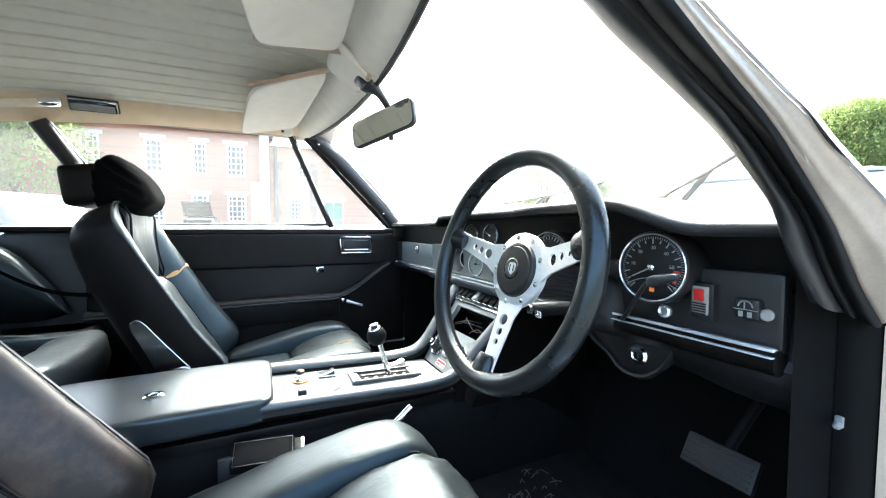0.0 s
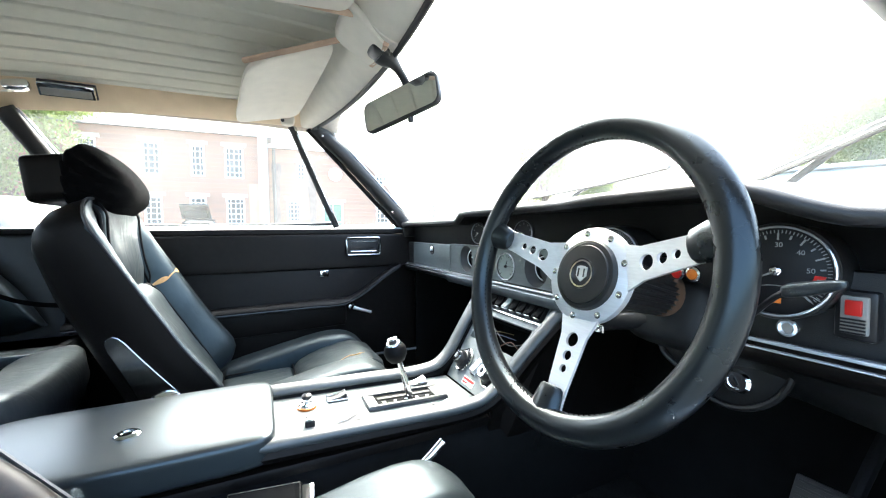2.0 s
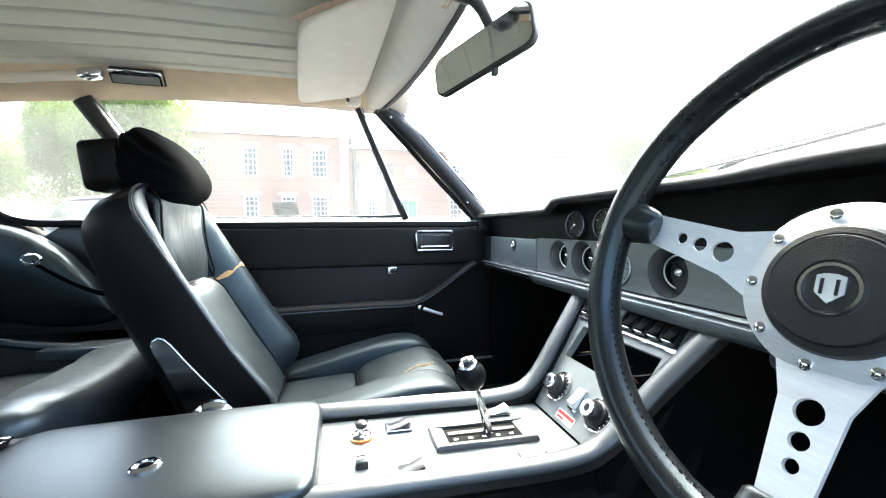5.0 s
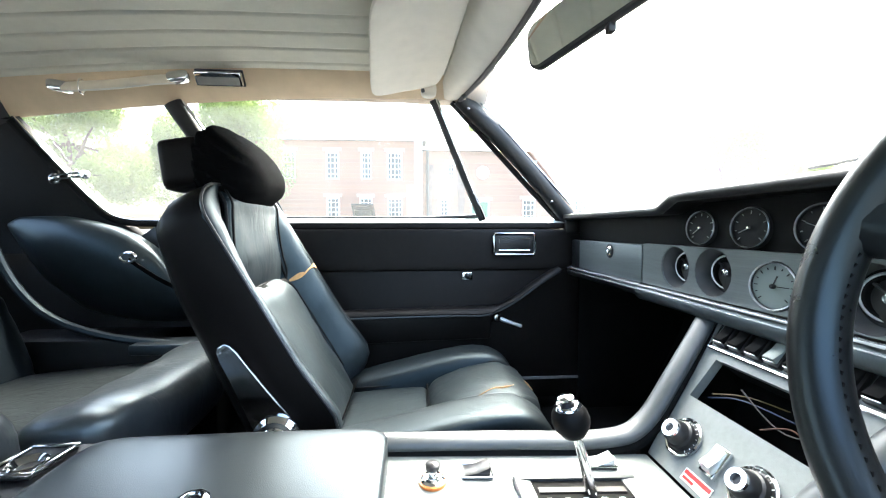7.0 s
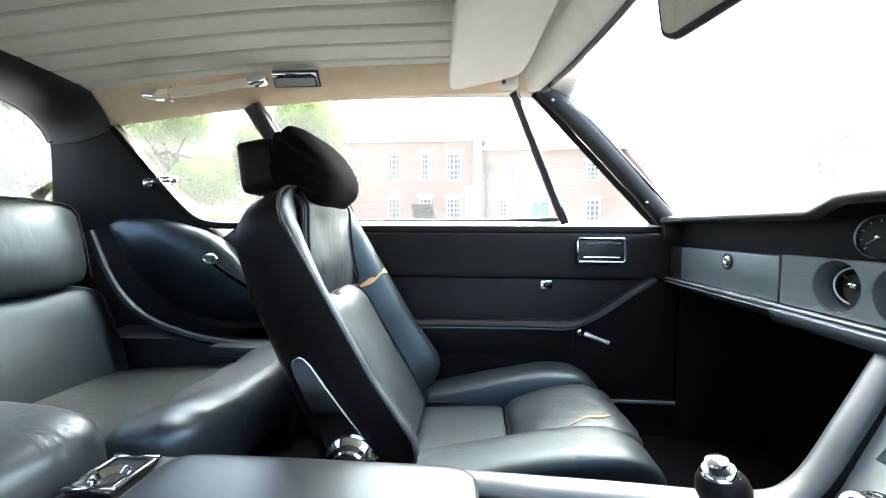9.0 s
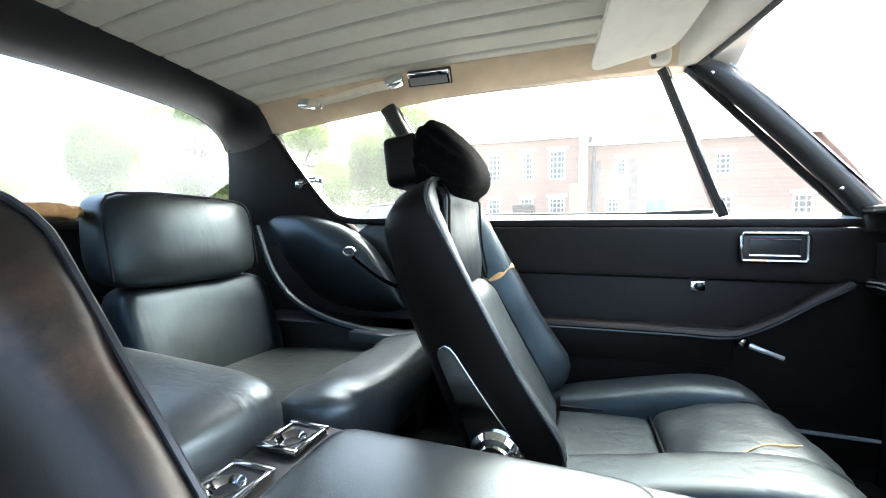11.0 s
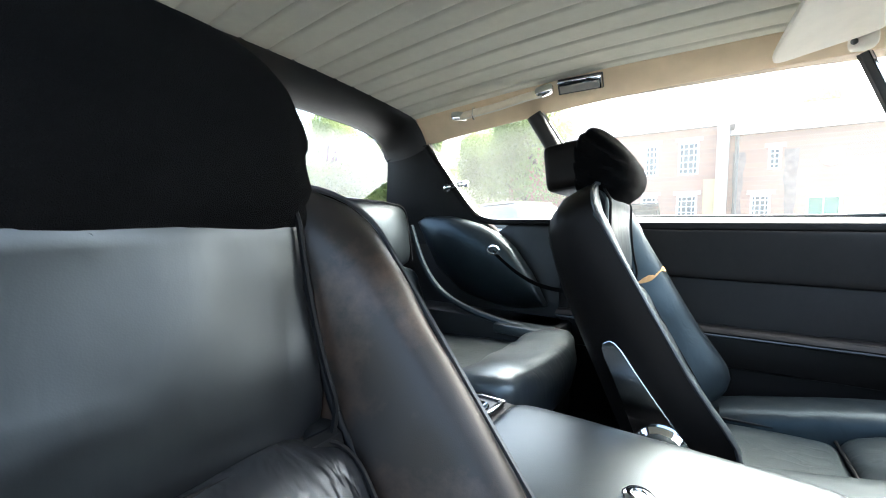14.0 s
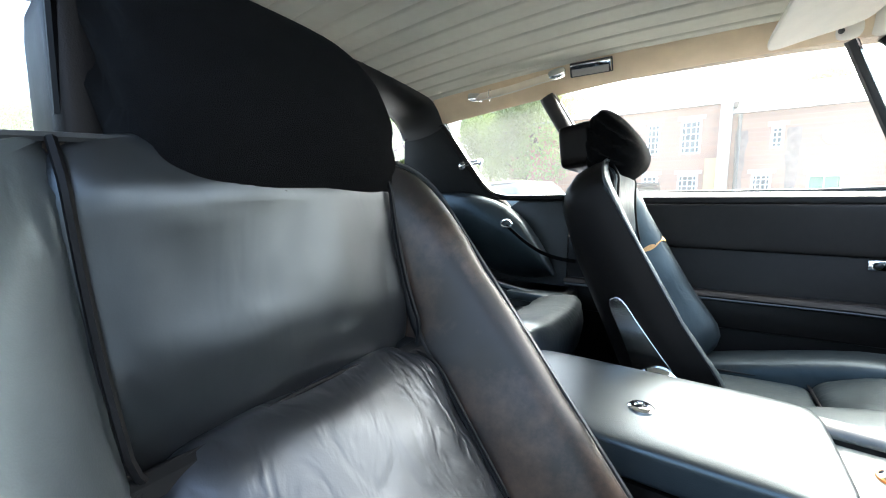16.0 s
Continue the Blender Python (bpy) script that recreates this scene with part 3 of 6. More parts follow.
def rear_header(u, v):
    k = min(int(u * (len(LOW) - 1)), len(LOW) - 2)
    f = u * (len(LOW) - 1) - k
    p = TOPS[k].lerp(TOPS[k + 1], f).lerp(LOW[k].lerp(LOW[k + 1], f), v)
    return p + Vector((-0.02 * p.x, 0.012, -0.016)) * math.sin(math.pi * v) ** 0.8


structure("trim_rear_header", sheet(rear_header, 112, 12, (0, -0.02, 0.03)), VINYL, "black vinyl padded roll above the rear window", "trim", angle=70)
structure("trim_rear_seal", tube([p + Vector((0, -0.006, 0.002)) for p in LOW], 0.0022, 6), CHROME, "thin bright edge of the rear window", "seal")
FORE = [(0.643, -1.010, 1.156), (0.675, -0.966, 1.083), (0.705, -0.929, 1.013), (0.733, -0.888, 0.948), (0.758, -0.850, 0.895), (0.772, -0.800, 0.850), (0.776, -0.740, 0.790)]
AFT = [(0.648, -1.212, 1.114), (0.653, -1.216, 1.060), (0.657, -1.222, 1.000), (0.662, -1.230, 0.950), (0.672, -1.245, 0.900), (0.690, -1.270, 0.850), (0.700, -1.300, 0.790)]
for s, nm in ((-1, "west"), (1, "east")):
    fore, aft = (smooth_path([(s * x, y, z) for x, y, z in line], 4) for line in (FORE, AFT))
    structure("wall_rear_pillar_" + nm, sheet(lambda u, v, fore=fore, aft=aft, s=s: fore[round(u * 24)].lerp(aft[round(u * 24)], v) - Vector((s * 0.012, 0, 0)) * math.sin(math.pi * v), 24, 8, (s * 0.02, 0, 0.01)),
              SHELL_VINYL, "black vinyl covered rear pillar", "pillar", angle=60)
    structure("trim_pillar_seam_" + nm, tube([fore[0].lerp(aft[0], i / 8) - Vector((s * (0.001 + 0.012 * math.sin(math.pi * i / 8)), 0, 0)) for i in range(9)], 0.003, 6), PIPING, "stitched seam at the head of the rear pillar", "trim")
    structure("wall_quarter_" + nm, prism([(s * 0.775, -1.33, 0.25), (s * 0.775, -1.33, 0.80), (s * 0.775, -0.80, 0.83), (s * 0.775, -0.74, 0.872), (s * 0.775, -0.55, 0.875), (s * 0.775, -0.55, 0.25)], (s * 0.05, 0, 0), 0.004), VINYL, "black vinyl rear quarter panel", "panel")


def rear_glass(u, v):
    x = lerp(-1.02, 1.02, u)
    return x * lerp(0.97, 1.0, v), lerp(-1.20, -1.95, v), lerp(1.21, 0.9, v) + 0.05 * math.sin(math.pi * v) - 0.03 * (2 * u - 1) ** 4


pane = structure("window_2", sheet(rear_glass, 16, 10, (0, -0.003, 0.003)), REAR_GLASS, "clear curved rear window glass", "rear window")
pane.visible_shadow = False
for s, nm in ((-1, "3"), (1, "4")):
    gl = structure("window_" + nm, sheet(lambda u, v, s=s: (s * lerp(0.665, 0.772, v), lerp(lerp(-1.03, -0.60, u), lerp(-0.83, -0.46, u), v), lerp(lerp(1.165, 1.205, u), 0.878, v)), 6, 6, (s * 0.003, 0, 0)),
                   GLASS, "clear rear quarter window glass", "window")
    gl.visible_shadow = False
    frame_line = smooth_path([(s * 0.640, -1.006, 1.160), (s * 0.671, -0.964, 1.083), (s * 0.701, -0.926, 1.013), (s * 0.728, -0.887, 0.948), (s * 0.748, -0.850, 0.905), (s * 0.757, -0.808, 0.890), (s * 0.760, -0.740, 0.886), (s * 0.764, -0.46, 0.887)], 5)
    structure("trim_quarter_frame_" + nm, tube(frame_line, 0.0035, 6), CHROME, "bright quarter window frame", "window frame")
    structure("trim_quarter_seal_" + nm, tube([p + Vector((s * 0.006, -0.010, -0.009)) for p in frame_line], 0.011, 8), SEAL, "black quarter window seal", "seal")
    structure("trim_door_frame_" + nm, tube([(s * 0.66, -0.61, 1.208), (s * 0.71, -0.53, 1.06), (s * 0.765, -0.44, 0.885)], 0.024, 10, up=(1, 0, 0), flat=1.1), RUBBER, "black window post behind the door glass", "window frame")
    structure("trim_door_edge_" + nm, tube([(s * 0.652, -0.578, 1.21), (s * 0.698, -0.492, 1.06), (s * 0.755, -0.407, 0.885)], 0.004, 6), CHROME, "bright strip on the window post", "window frame")

# ---- ground and surroundings ----
structure("ground", box((0, 0, -0.05), (1200, 1200, 0.1), 0), TAR, "worn pale asphalt yard", "ground", smooth=False)


# ---- passenger door ----
DX = -0.772
door = thing("car_door", (DX, 0, 0.30), "black vinyl trimmed passenger door with chrome fittings, closed", "car door")
part("door_skin", prism([(DX - 0.05, -0.54, 0.28), (DX - 0.05, 0.60, 0.28), (DX - 0.05, 0.60, 0.86), (DX - 0.05, -0.46, 0.86)], (-0.06, 0, 0), 0.01), GOLD, door, "bronze gold outer door skin")
part("lower_panel", prism([(DX, -0.55, 0.29), (DX, 0.60, 0.29), (DX, 0.60, 0.74), (DX, -0.55, 0.74)], (-0.045, 0, 0), 0.006), DOOR_VINYL, door)
part("upper_panel", puff(lambda x, y, z: (DX - 0.012 + 0.022 * x, 0.03 + 0.575 * y, 0.79 + 0.068 * z), 9, 8), DOOR_VINYL, door, "padded black vinyl upper panel")
part("capping", puff(lambda x, y, z: (DX - 0.025 + 0.03 * x, 0.03 + 0.575 * y, 0.868 + 0.012 * z), 6, 8), DOOR_VINYL, door)
part("window_channel", prism([(DX + 0.002, -0.53, 0.877), (DX - 0.028, -0.53, 0.893), (DX - 0.032, -0.53, 0.876)], (0, 1.12, 0)), STEEL, door, "bright window channel strip")
part("window_wiper_strip", tube([(DX - 0.035, -0.45, 0.893), (DX - 0.033, 0.1, 0.894), (DX - 0.03, 0.26, 0.90)], 0.006, 6), RUBBER, door, "black rubber glass wiper strip")
gl = part("door_glass", sheet(lambda u, v: (lerp(-0.69, DX - 0.035, v), lerp(lerp(-0.60, 0.11, u), lerp(-0.44, 0.265, u), v), lerp(1.235 - 0.03 * (1 - u), 0.885, v)), 6, 6, (-0.003, 0, 0)), GLASS, door, "clear door glass")
gl.visible_shadow = False
gl = part("quarterlight_glass", sheet(lambda u, v: (lerp(-0.69, DX - 0.035, v), lerp(lerp(0.12, 0.19, u), lerp(0.275, 0.55, u), v), lerp(1.237, 0.885, v)), 4, 6, (-0.003, 0, 0)), GLASS, door, "clear triangular quarterlight glass")
gl.visible_shadow = False
part("divider_bar", tube([(-0.683, 0.112, 1.238), (-0.72, 0.19, 1.065), (-0.762, 0.272, 0.886)], 0.0128, 8, up=(1, 0, 0), flat=0.8), RUBBER, door, "black quarterlight divider bar")
part("divider_strip", tube([(-0.676, 0.118, 1.238), (-0.713, 0.196, 1.065), (-0.755, 0.278, 0.886)], 0.0035, 6), CHROME, door, "bright strip on the divider bar")
# armrest ledge that sweeps up to the front
ledge = smooth_path([(DX + 0.035, -0.54, 0.585), (DX + 0.037, -0.2, 0.59), (DX + 0.037, 0.15, 0.594), (DX + 0.035, 0.28, 0.595), (DX + 0.03, 0.36, 0.625), (DX + 0.02, 0.46, 0.69), (DX + 0.008, 0.525, 0.725)], 6)
part("armrest", tube(ledge, [0.03 if p.y < 0.3 else 0.021 for p in ledge], 10, up=(0, 0, 1), flat=0.5), DOOR_VINYL, door, "black padded armrest ledge sweeping up to a pull")
part("armrest_face", prism([(DX + 0.03, -0.54, 0.57), (DX + 0.03, 0.30, 0.58), (DX + 0.02, 0.30, 0.50), (DX + 0.02, -0.54, 0.48)], (-0.04, 0, 0), 0.008), DOOR_VINYL, door)
part("armrest_piping", tube([p + Vector((0.027 if p.y < 0.3 else 0.019, 0, -0.006)) for p in ledge], 0.003, 6), PIPE_GLINT, door)
part("pull_pad", puff(lambda x, y, z: (DX + 0.03 + 0.03 * x, 0.20 + 0.10 * y, 0.60 + 0.008 * z), 6, 5), DOOR_VINYL, door)
bez = [(DX + 0.012, 0.312, 0.776), (DX + 0.012, 0.437, 0.776), (DX + 0.012, 0.437, 0.84), (DX + 0.012, 0.312, 0.84)]
plate = part("handle_plate", prism(bez, (0.006, 0, 0), 0.003), PLASTIC, door, "black recessed door pull")
part("handle_bezel", tube([Vector((DX + 0.019, y, z)) for y, z in ((0.308, 0.782), (0.312, 0.774), (0.437, 0.774), (0.441, 0.782), (0.441, 0.834), (0.437, 0.842), (0.312, 0.842), (0.308, 0.834))], 0.0055, 8, True), ARM, door, "chrome bezel")
part("inner_bezel", tube([Vector((DX + 0.022, y, z)) for y, z in ((0.324, 0.789), (0.425, 0.789), (0.425, 0.828), (0.324, 0.828))], 0.0022, 6, True), CHROME, door, "thin chrome inner bezel")
part("lock_plate", box((DX + 0.001, 0.223, 0.705), (0.008, 0.034, 0.026), 0.003), CHROME, door, "small chrome lock plate")
part("lock_button", lathe([(0.009, 0), (0.009, 0.008), (0.006, 0.011), (0, 0.012)], facing((DX + 0.005, 0.223, 0.705), (1, 0, 0)), 16), PLASTIC, door)
crank = part("window_crank", tube(smooth_path([(DX + 0.03, 0.318, 0.572), (DX + 0.042, 0.35, 0.561), (DX + 0.04, 0.394, 0.545)], 4), [0.008, 0.0078, 0.0072, 0.0066, 0.006, 0.0056, 0.0054, 0.0056, 0.006], 8), STEEL, door, "chrome window winder")
part("crank_boss", lathe([(0.016, -0.03), (0.016, 0.012), (0.01, 0.02), (0, 0.022)], facing((DX + 0.025, 0.315, 0.575), (1, 0, 0)), 18), CHROME, door, "chrome winder boss")
part("kick_strip", box((DX + 0.004, 0.15, 0.36), (0.006, 0.9, 0.010), 0.002), TRIM, door, "bright strip low on the door")


# ---- front seats ----
def make_seat(cx, y0, lean, label, outer, tall=0.492, shift=0.0, block=0.052, corner=0.075, ahead=0.095, edge=0.0, skew=0.0, sink=0.0, split=0.262):
    """A bucket seat; tall: length of its back, shift and block: set and height of its headrest; y0: front of the backrest's foot, lean: recline in degrees, outer: the side (-1, 1) next to its door."""
    seat = thing("front_seat", (cx, y0 + 0.1, 0.25), label, "car seat", "front seats")
    su, cu = math.sin(radians(lean)), math.cos(radians(lean))

    def back(x, s, d):
        s -= skew * max(0, (x + 0.12) / 0.28) * max(0, s / tall) ** 2
        return Vector((cx + x, y0 - su * s + cu * d, 0.53 + cu * s + su * d))

    def thick(s):
        return 0.180 - 0.03 * max(0, s / 0.35) - 0.14 * max(0, s - 0.32) ** 1.1 - 0.05 * max(0, (s - 0.44) / 0.06) ** 2

    S1, TOP = tall - 0.065, tall
    drop = 0.35 * (0.492 - tall) + sink if outer > 0 else 0.0

    def tuck(s):
        return 0.055 * max(0, (-0.02 - s) / 0.06) ** 2 + edge * (1 - max(0, (s - 0.40) / (tall - 0.40)) ** 2) * min(1, 0.5 + max(0, s) / 0.2)

    def width(s):
        w = lerp(0.231, 0.219, max(0, min(1, s / S1)))
        if s > S1:
            w = w - corner + corner * (1 - min(1, (s - S1) / (TOP - S1)) ** 2.2) ** (1 / 2.2)
        return w

    levels = [lerp(-0.075, S1, i / 16) for i in range(17)] + [S1 + (TOP - S1) * math.sin(math.pi / 2 * i / 7) for i in range(1, 8)]
    outline = [(-width(s), s) for s in levels] + [(lerp(-width(TOP), width(TOP), i / 6), TOP + 0.004 * math.sin(math.pi * i / 6)) for i in range(1, 6)] + [(width(s), s) for s in reversed(levels)]
    bm = bmesh.new()
    rings = []
    for depth, inset in ((0.62, 0.03), (0.05, 0.012), (0.0, 0.0), (0.2, -0.004), (0.6, -0.005), (0.82, 0.004), (0.95, 0.02), (1.0, 0.045)):
        row = []
        for x, s in outline:
            k = max(0, (abs(x) - inset) / abs(x)) if abs(x) > 0.02 else 1
            row.append(bm.verts.new(back(x * k, s - inset * max(0, (s - 0.3) / 0.2), -thick(s) * depth - 0.001 - tuck(s) * (1 - depth))))
        rings.append(row)
    for A, B in zip(rings, rings[1:]):
        for j in range(len(A) - 1):
            bm.faces.new((A[j], A[j + 1], B[j + 1], B[j]))
        bm.faces.new((A[-1], A[0], B[0], B[-1]))
    bm.faces.new(rings[-1])
    bm.faces.new(rings[0][::-1])
    part("shell", bm, SHELL, seat, "matte black vinyl seat shell", angle=60)
    part("piping", tube([back(x * 1.004, s, 0.002 - tuck(s)) for x, s in outline], 0.003, 6), PIPE_GLINT, seat, "piping round the shell, paled for its highlight")

    def even(s):
        return s + 0.262 - split if s < split else 0.262 + (s - split) * 0.212 / (tall - 0.018 - split)

    def seam_x(s, side=0):
        if side * outer > 0 and outer > 0:
            return lerp(0.129, 0.141, max(0, min(1, (s - 0.24) / 0.17)))
        s = even(s)
        return 0.142 - 0.016 * max(0, (s - 0.25) / 0.2)

    def seam_d(s):
        s = even(s)
        return -0.070 + 0.072 * max(0, min(1, (s - 0.26) / 0.19)) ** 1.5

    for sx in (-1, 1):
        def bolster(u, v, sx=sx):
            s = lerp(-0.085, tall + 0.002, u)
            xo, xi = width(s) - 0.001, seam_x(s, sx)
            x = lerp(xo, xi, v)
            d = lerp(0.0, seam_d(s) - (0.024 if sx * outer < 0 < outer else 0.008), v ** (2.0 if sx * outer < 0 < outer else 1.6)) + 0.016 * math.sin(math.pi * min(1, v * 1.05)) ** 0.8 * (0.25 + 0.75 * max(0, min(1, (tall - s) / 0.08)))
            return back(sx * x, s, d - tuck(s))
        # driver's door-side bolster gets the lightened leather, for the light it catches
        part("bolster", sheet(bolster, 26, 12, (0, -0.012, -0.006)), (LEATHER_WORN if outer < 0 else LEATHER_LIT if sx == outer else LEATHER_BROWN), seat, "rubbed leather side bolster", angle=70, wobble=0.003)
        part("seam_piping", tube([back(sx * (seam_x(s, sx) - 0.012 * max(0, (split + 0.026 - s) / 0.03) ** 2), s, seam_d(s) + 0.003 - 0.016 * max(0, (split + 0.026 - s) / 0.03)) for s in (lerp(split, tall - 0.004, i / 20) for i in range(21))], 0.0028, 6), PIPING, seat)
        # dark corner pad and tubes paint the shade of the seam gaps
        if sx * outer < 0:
            part("seam_corner_fill", pillow(back(sx * 0.137, split + 0.002, seam_d(split) - 0.038), (0.019, 0.017, 0.026)), FOOT, seat, "dark pad standing in for shade at the seam corner")
        part("seam_groove_fill", tube([back(sx * (seam_x(s, sx) + 0.006), s, seam_d(s) - 0.010) for s in (lerp(-0.03, tall - 0.012, i / 20) for i in range(21))], 0.0045 if sx * outer < 0 else 0.003, 12), PIPING, seat, "dark tube lying along the seam groove")
    # dark tube in place of the shade between upper and lower panel
    part("seam_groove_fill", tube([back(lerp(-0.14, 0.14, i / 10), split + 0.001, seam_d(split + 0.001) - 0.016 + 0.006 * (1 - abs(i / 5 - 1))) for i in range(11)], 0.0115, 8), FOOT, seat, "dark tube standing in for shade between the back panels")

    def upper(x, y, z):
        s = lerp(split, tall + 0.012, (z + 1) / 2)
        low = max(0, -z) ** 3
        return back((seam_x(s, x) + 0.006) * x, s + 0.006 * x * x * low, seam_d(s) - 0.03 + 0.03 * y + (0.010 * (1 - x * x) + 0.007 * low * (1 - abs(x) ** 5)) * max(0, y) - (0.045 if outer > 0 else 0.03) * (1 - 0.55 * x ** 6) * max(0, (-z - 0.3) / 0.7) ** 2)

    def lower(x, y, z):
        s = lerp(-0.09, split + 0.022, (z + 1) / 2)
        return back((seam_x(s, x) + 0.002) * x, s - 0.014 * x ** 6 * max(0, z), seam_d(s) - 0.03 + 0.03 * y + 0.014 * (1 - x * x) * max(0, y) - 0.018 * max(0, (z - 0.75) / 0.25) ** 2)
    half = [(seam_x(s), s, seam_d(s)) for s in (lerp(-0.02, split - 0.034, i / 9) for i in range(10))] + [(x, split + s, d) for x, s, d in ((0.139, -0.016, -0.072), (0.131, -0.002, -0.075), (0.115, 0.005, -0.078), (0.08, 0.010, -0.077), (0.04, 0.013, -0.075))]
    line = [back(-x, s, d) for x, s, d in half] + [back(0, split + 0.014, -0.074)] + [back(x, s, d) for x, s, d in reversed(half)]
    part("panel_piping", tube(smooth_path(line, 3), 0.0022, 6), PIPING, seat)
    part("upper_panel", puff(upper, 8, 24), LEATHER_BACK if outer > 0 else LEATHER_WORN, seat, "smooth black leather upper back panel", wobble=0.004)
    part("lower_panel", puff(lower, 8, 24), LEATHER_LOW if outer > 0 else LEATHER_WORN, seat, "creased black leather lower back panel", wobble=0.005)
    for sx in (-1, 1):
        arm = [(-0.01, 0.040), (0.04, 0.034), (0.09, 0.027), (0.14, 0.021), (0.18, 0.0175), (0.196, 0.0135), (0.204, 0.007)]
        poly = [back(sx * 0.236, s, -0.106 - w) for s, w in arm] + [back(sx * 0.236, s, -0.106 + w) for s, w in reversed(arm)]
        part("hinge_arm", prism(poly, (sx * 0.006, 0, 0), 0.002), ARM, seat, "chrome recliner hinge arm", angle=12)
        part("hinge_knob", lathe([(0.044, 0), (0.044, 0.006), (0.038, 0.011), (0.036, 0.015), (0.028, 0.018), (0.026, 0.022), (0.018, 0.024), (0.0, 0.024)], facing(back(sx * 0.241, 0.008, -0.110), (sx, 0, 0)), 32), CHROME, seat, "ribbed chrome recliner knob")

    # headrest block and the padded pillow before it
    hb = back(0, 0.5, -0.083) - Vector((0, -0.418, 0.9225))

    def hbox(x, y, z):
        return hb + Vector((0.124 * x, -0.418 + 0.041 * y - 0.006 * z, 1.047 - block + block * z + 0.006 * y))
    hb.x = cx
    part("headrest_block", puff(hbox, 10, 8), SHELL, seat, "black vinyl headrest block")
    part("headrest_piping", tube([hb + Vector((sx * 0.121, -0.384, 0.0 + z)) for sx, z in ((-1, 0.95), (-1, 1.03), (-0.97, 1.047), (0.97, 1.047), (1, 1.03), (1, 0.95))], 0.003, 6), PIPING, seat)

    def hpad(x, y, z):
        y, z = y * math.sqrt(1 - z * z * 0.5), z * math.sqrt(1 - 0.5 * y * y)
        yy = -0.358 + (0.088 * y if y > 0 else 0.042 * y)
        pucker = 0.0045 * math.sin(16 * z + 7 * y) * abs(x) ** 5
        sag = 0.012 * (x + 1) * (0.55 - 0.5 * z) if outer > 0 else 0
        return hb + Vector((0.13 * x + shift + pucker, yy - drop - 0.01 * abs(x) ** 4 + (0.006 * (x + 1) if outer > 0 else 0), 0.994 - drop - sag - 0.026 * max(0, y) + ((0.108 if outer > 0 else 0.088) - 0.012 * max(0, y)) * z + pucker))
    part("headrest_pillow", puff(hpad, 5.4 if outer > 0 else 3.7, 26), CLOTH, seat, "padded black cloth headrest pillow", wobble=0.0025)

    # cushion: side rolls, centre panel and thigh roll
    yo = y0 + ahead
    part("cushion_base", puff(lambda x, y, z: (cx + 0.225 * x, yo + 0.09 + 0.225 * y, 0.34 + 0.06 * z + 0.01 * y), 8, 8), SHELL, seat)
    for sx in (-1, 1):
        def roll(x, y, z, sx=sx):
            yy = lerp(-0.14, 0.338, (y + 1) / 2)
            top = 0.448 + 0.062 * math.sin(max(0, min(1, (yy + 0.12) / 0.40)) * math.pi / 2) ** 1.6 - 0.035 * max(0, (yy - 0.24) / 0.1) ** 2
            return (cx + sx * (0.172 + 0.004 * z) + 0.064 * x, yo + yy, top - 0.062 + 0.062 * z)
        part("side_roll", puff(roll, 4.4, 14), LEATHER_CUSHION, seat, "scuffed leather cushion side roll", wobble=0.004)
        part("cushion_piping", tube([(cx + sx * 0.112, yo - 0.12 + 0.02 * i, 0.4235 + 0.0008 * i) for i in range(11)], 0.0028, 6), PIPING, seat)
    part("cushion_centre", puff(lambda x, y, z: (cx + 0.116 * x, yo - 0.02 + 0.108 * y, 0.375 + 0.048 * z + 0.006 * y), 9, 10), LEATHER_CUSHION, seat, "flat black leather cushion centre", wobble=0.003)

    def thigh_top(v):
        return 0.444 + 0.05 * math.sin(math.pi / 2 * min(1, v * 1.35)) - 0.05 * max(0, v - 0.75) * 2

    def thigh(x, y, z):
        v = (y + 1) / 2
        return (cx + 0.122 * x, yo + lerp(0.085, 0.345, v), thigh_top(v) - 0.06 + 0.06 * z + 0.002 * math.sin(24 * x + 9 * y) * max(0, z))
    part("thigh_roll", puff(thigh, 6.5, 18), LEATHER_CUSHION, seat, "wrinkled leather thigh roll", wobble=0.005)
    for sx in (-1, 1):
        part("thigh_piping", tube([(cx + sx * 0.1195, yo + lerp(0.095, 0.335, i / 12), thigh_top(i / 12) - 0.008 - 0.012 * abs(i / 6 - 1) ** 6) for i in range(13)], 0.0028, 6), PIPING, seat)
    part("thigh_piping", tube([(cx + lerp(-0.115, 0.115, i / 8), yo + 0.086, 0.431) for i in range(9)], 0.0028, 6), PIPING, seat)
    for sx in (-1, 1):
        part("seat_runner", box((cx + sx * 0.17, yo + 0.08, 0.278), (0.03, 0.46, 0.06), 0.004), PLASTIC, seat, "black steel seat runner")
    return seat, back, yo


passenger, pback, pyo = make_seat(-0.460, -0.095, 30, "worn black leather passenger bucket seat with torn bolster seam", -1, 0.482, edge=0.019)
driver, dback, dyo = make_seat(0.442, -0.185, 37, "black leather driver bucket seat with brown rubbed bolster", 1, 0.450, -0.026, 0.072, 0.075, 0.145, skew=0.024, sink=0.008, split=0.243)
# torn seams of the passenger seat
def on_bolster(v, s):
    """A point just proud of the door-side bolster: v from its edge to its seam."""
    x = lerp(0.224, 0.142, v)
    return pback(-x, s, lerp(0.0, -0.08, v ** 1.6) + 0.016 * math.sin(math.pi * min(1, v * 1.05)) ** 0.8 - 0.0165)


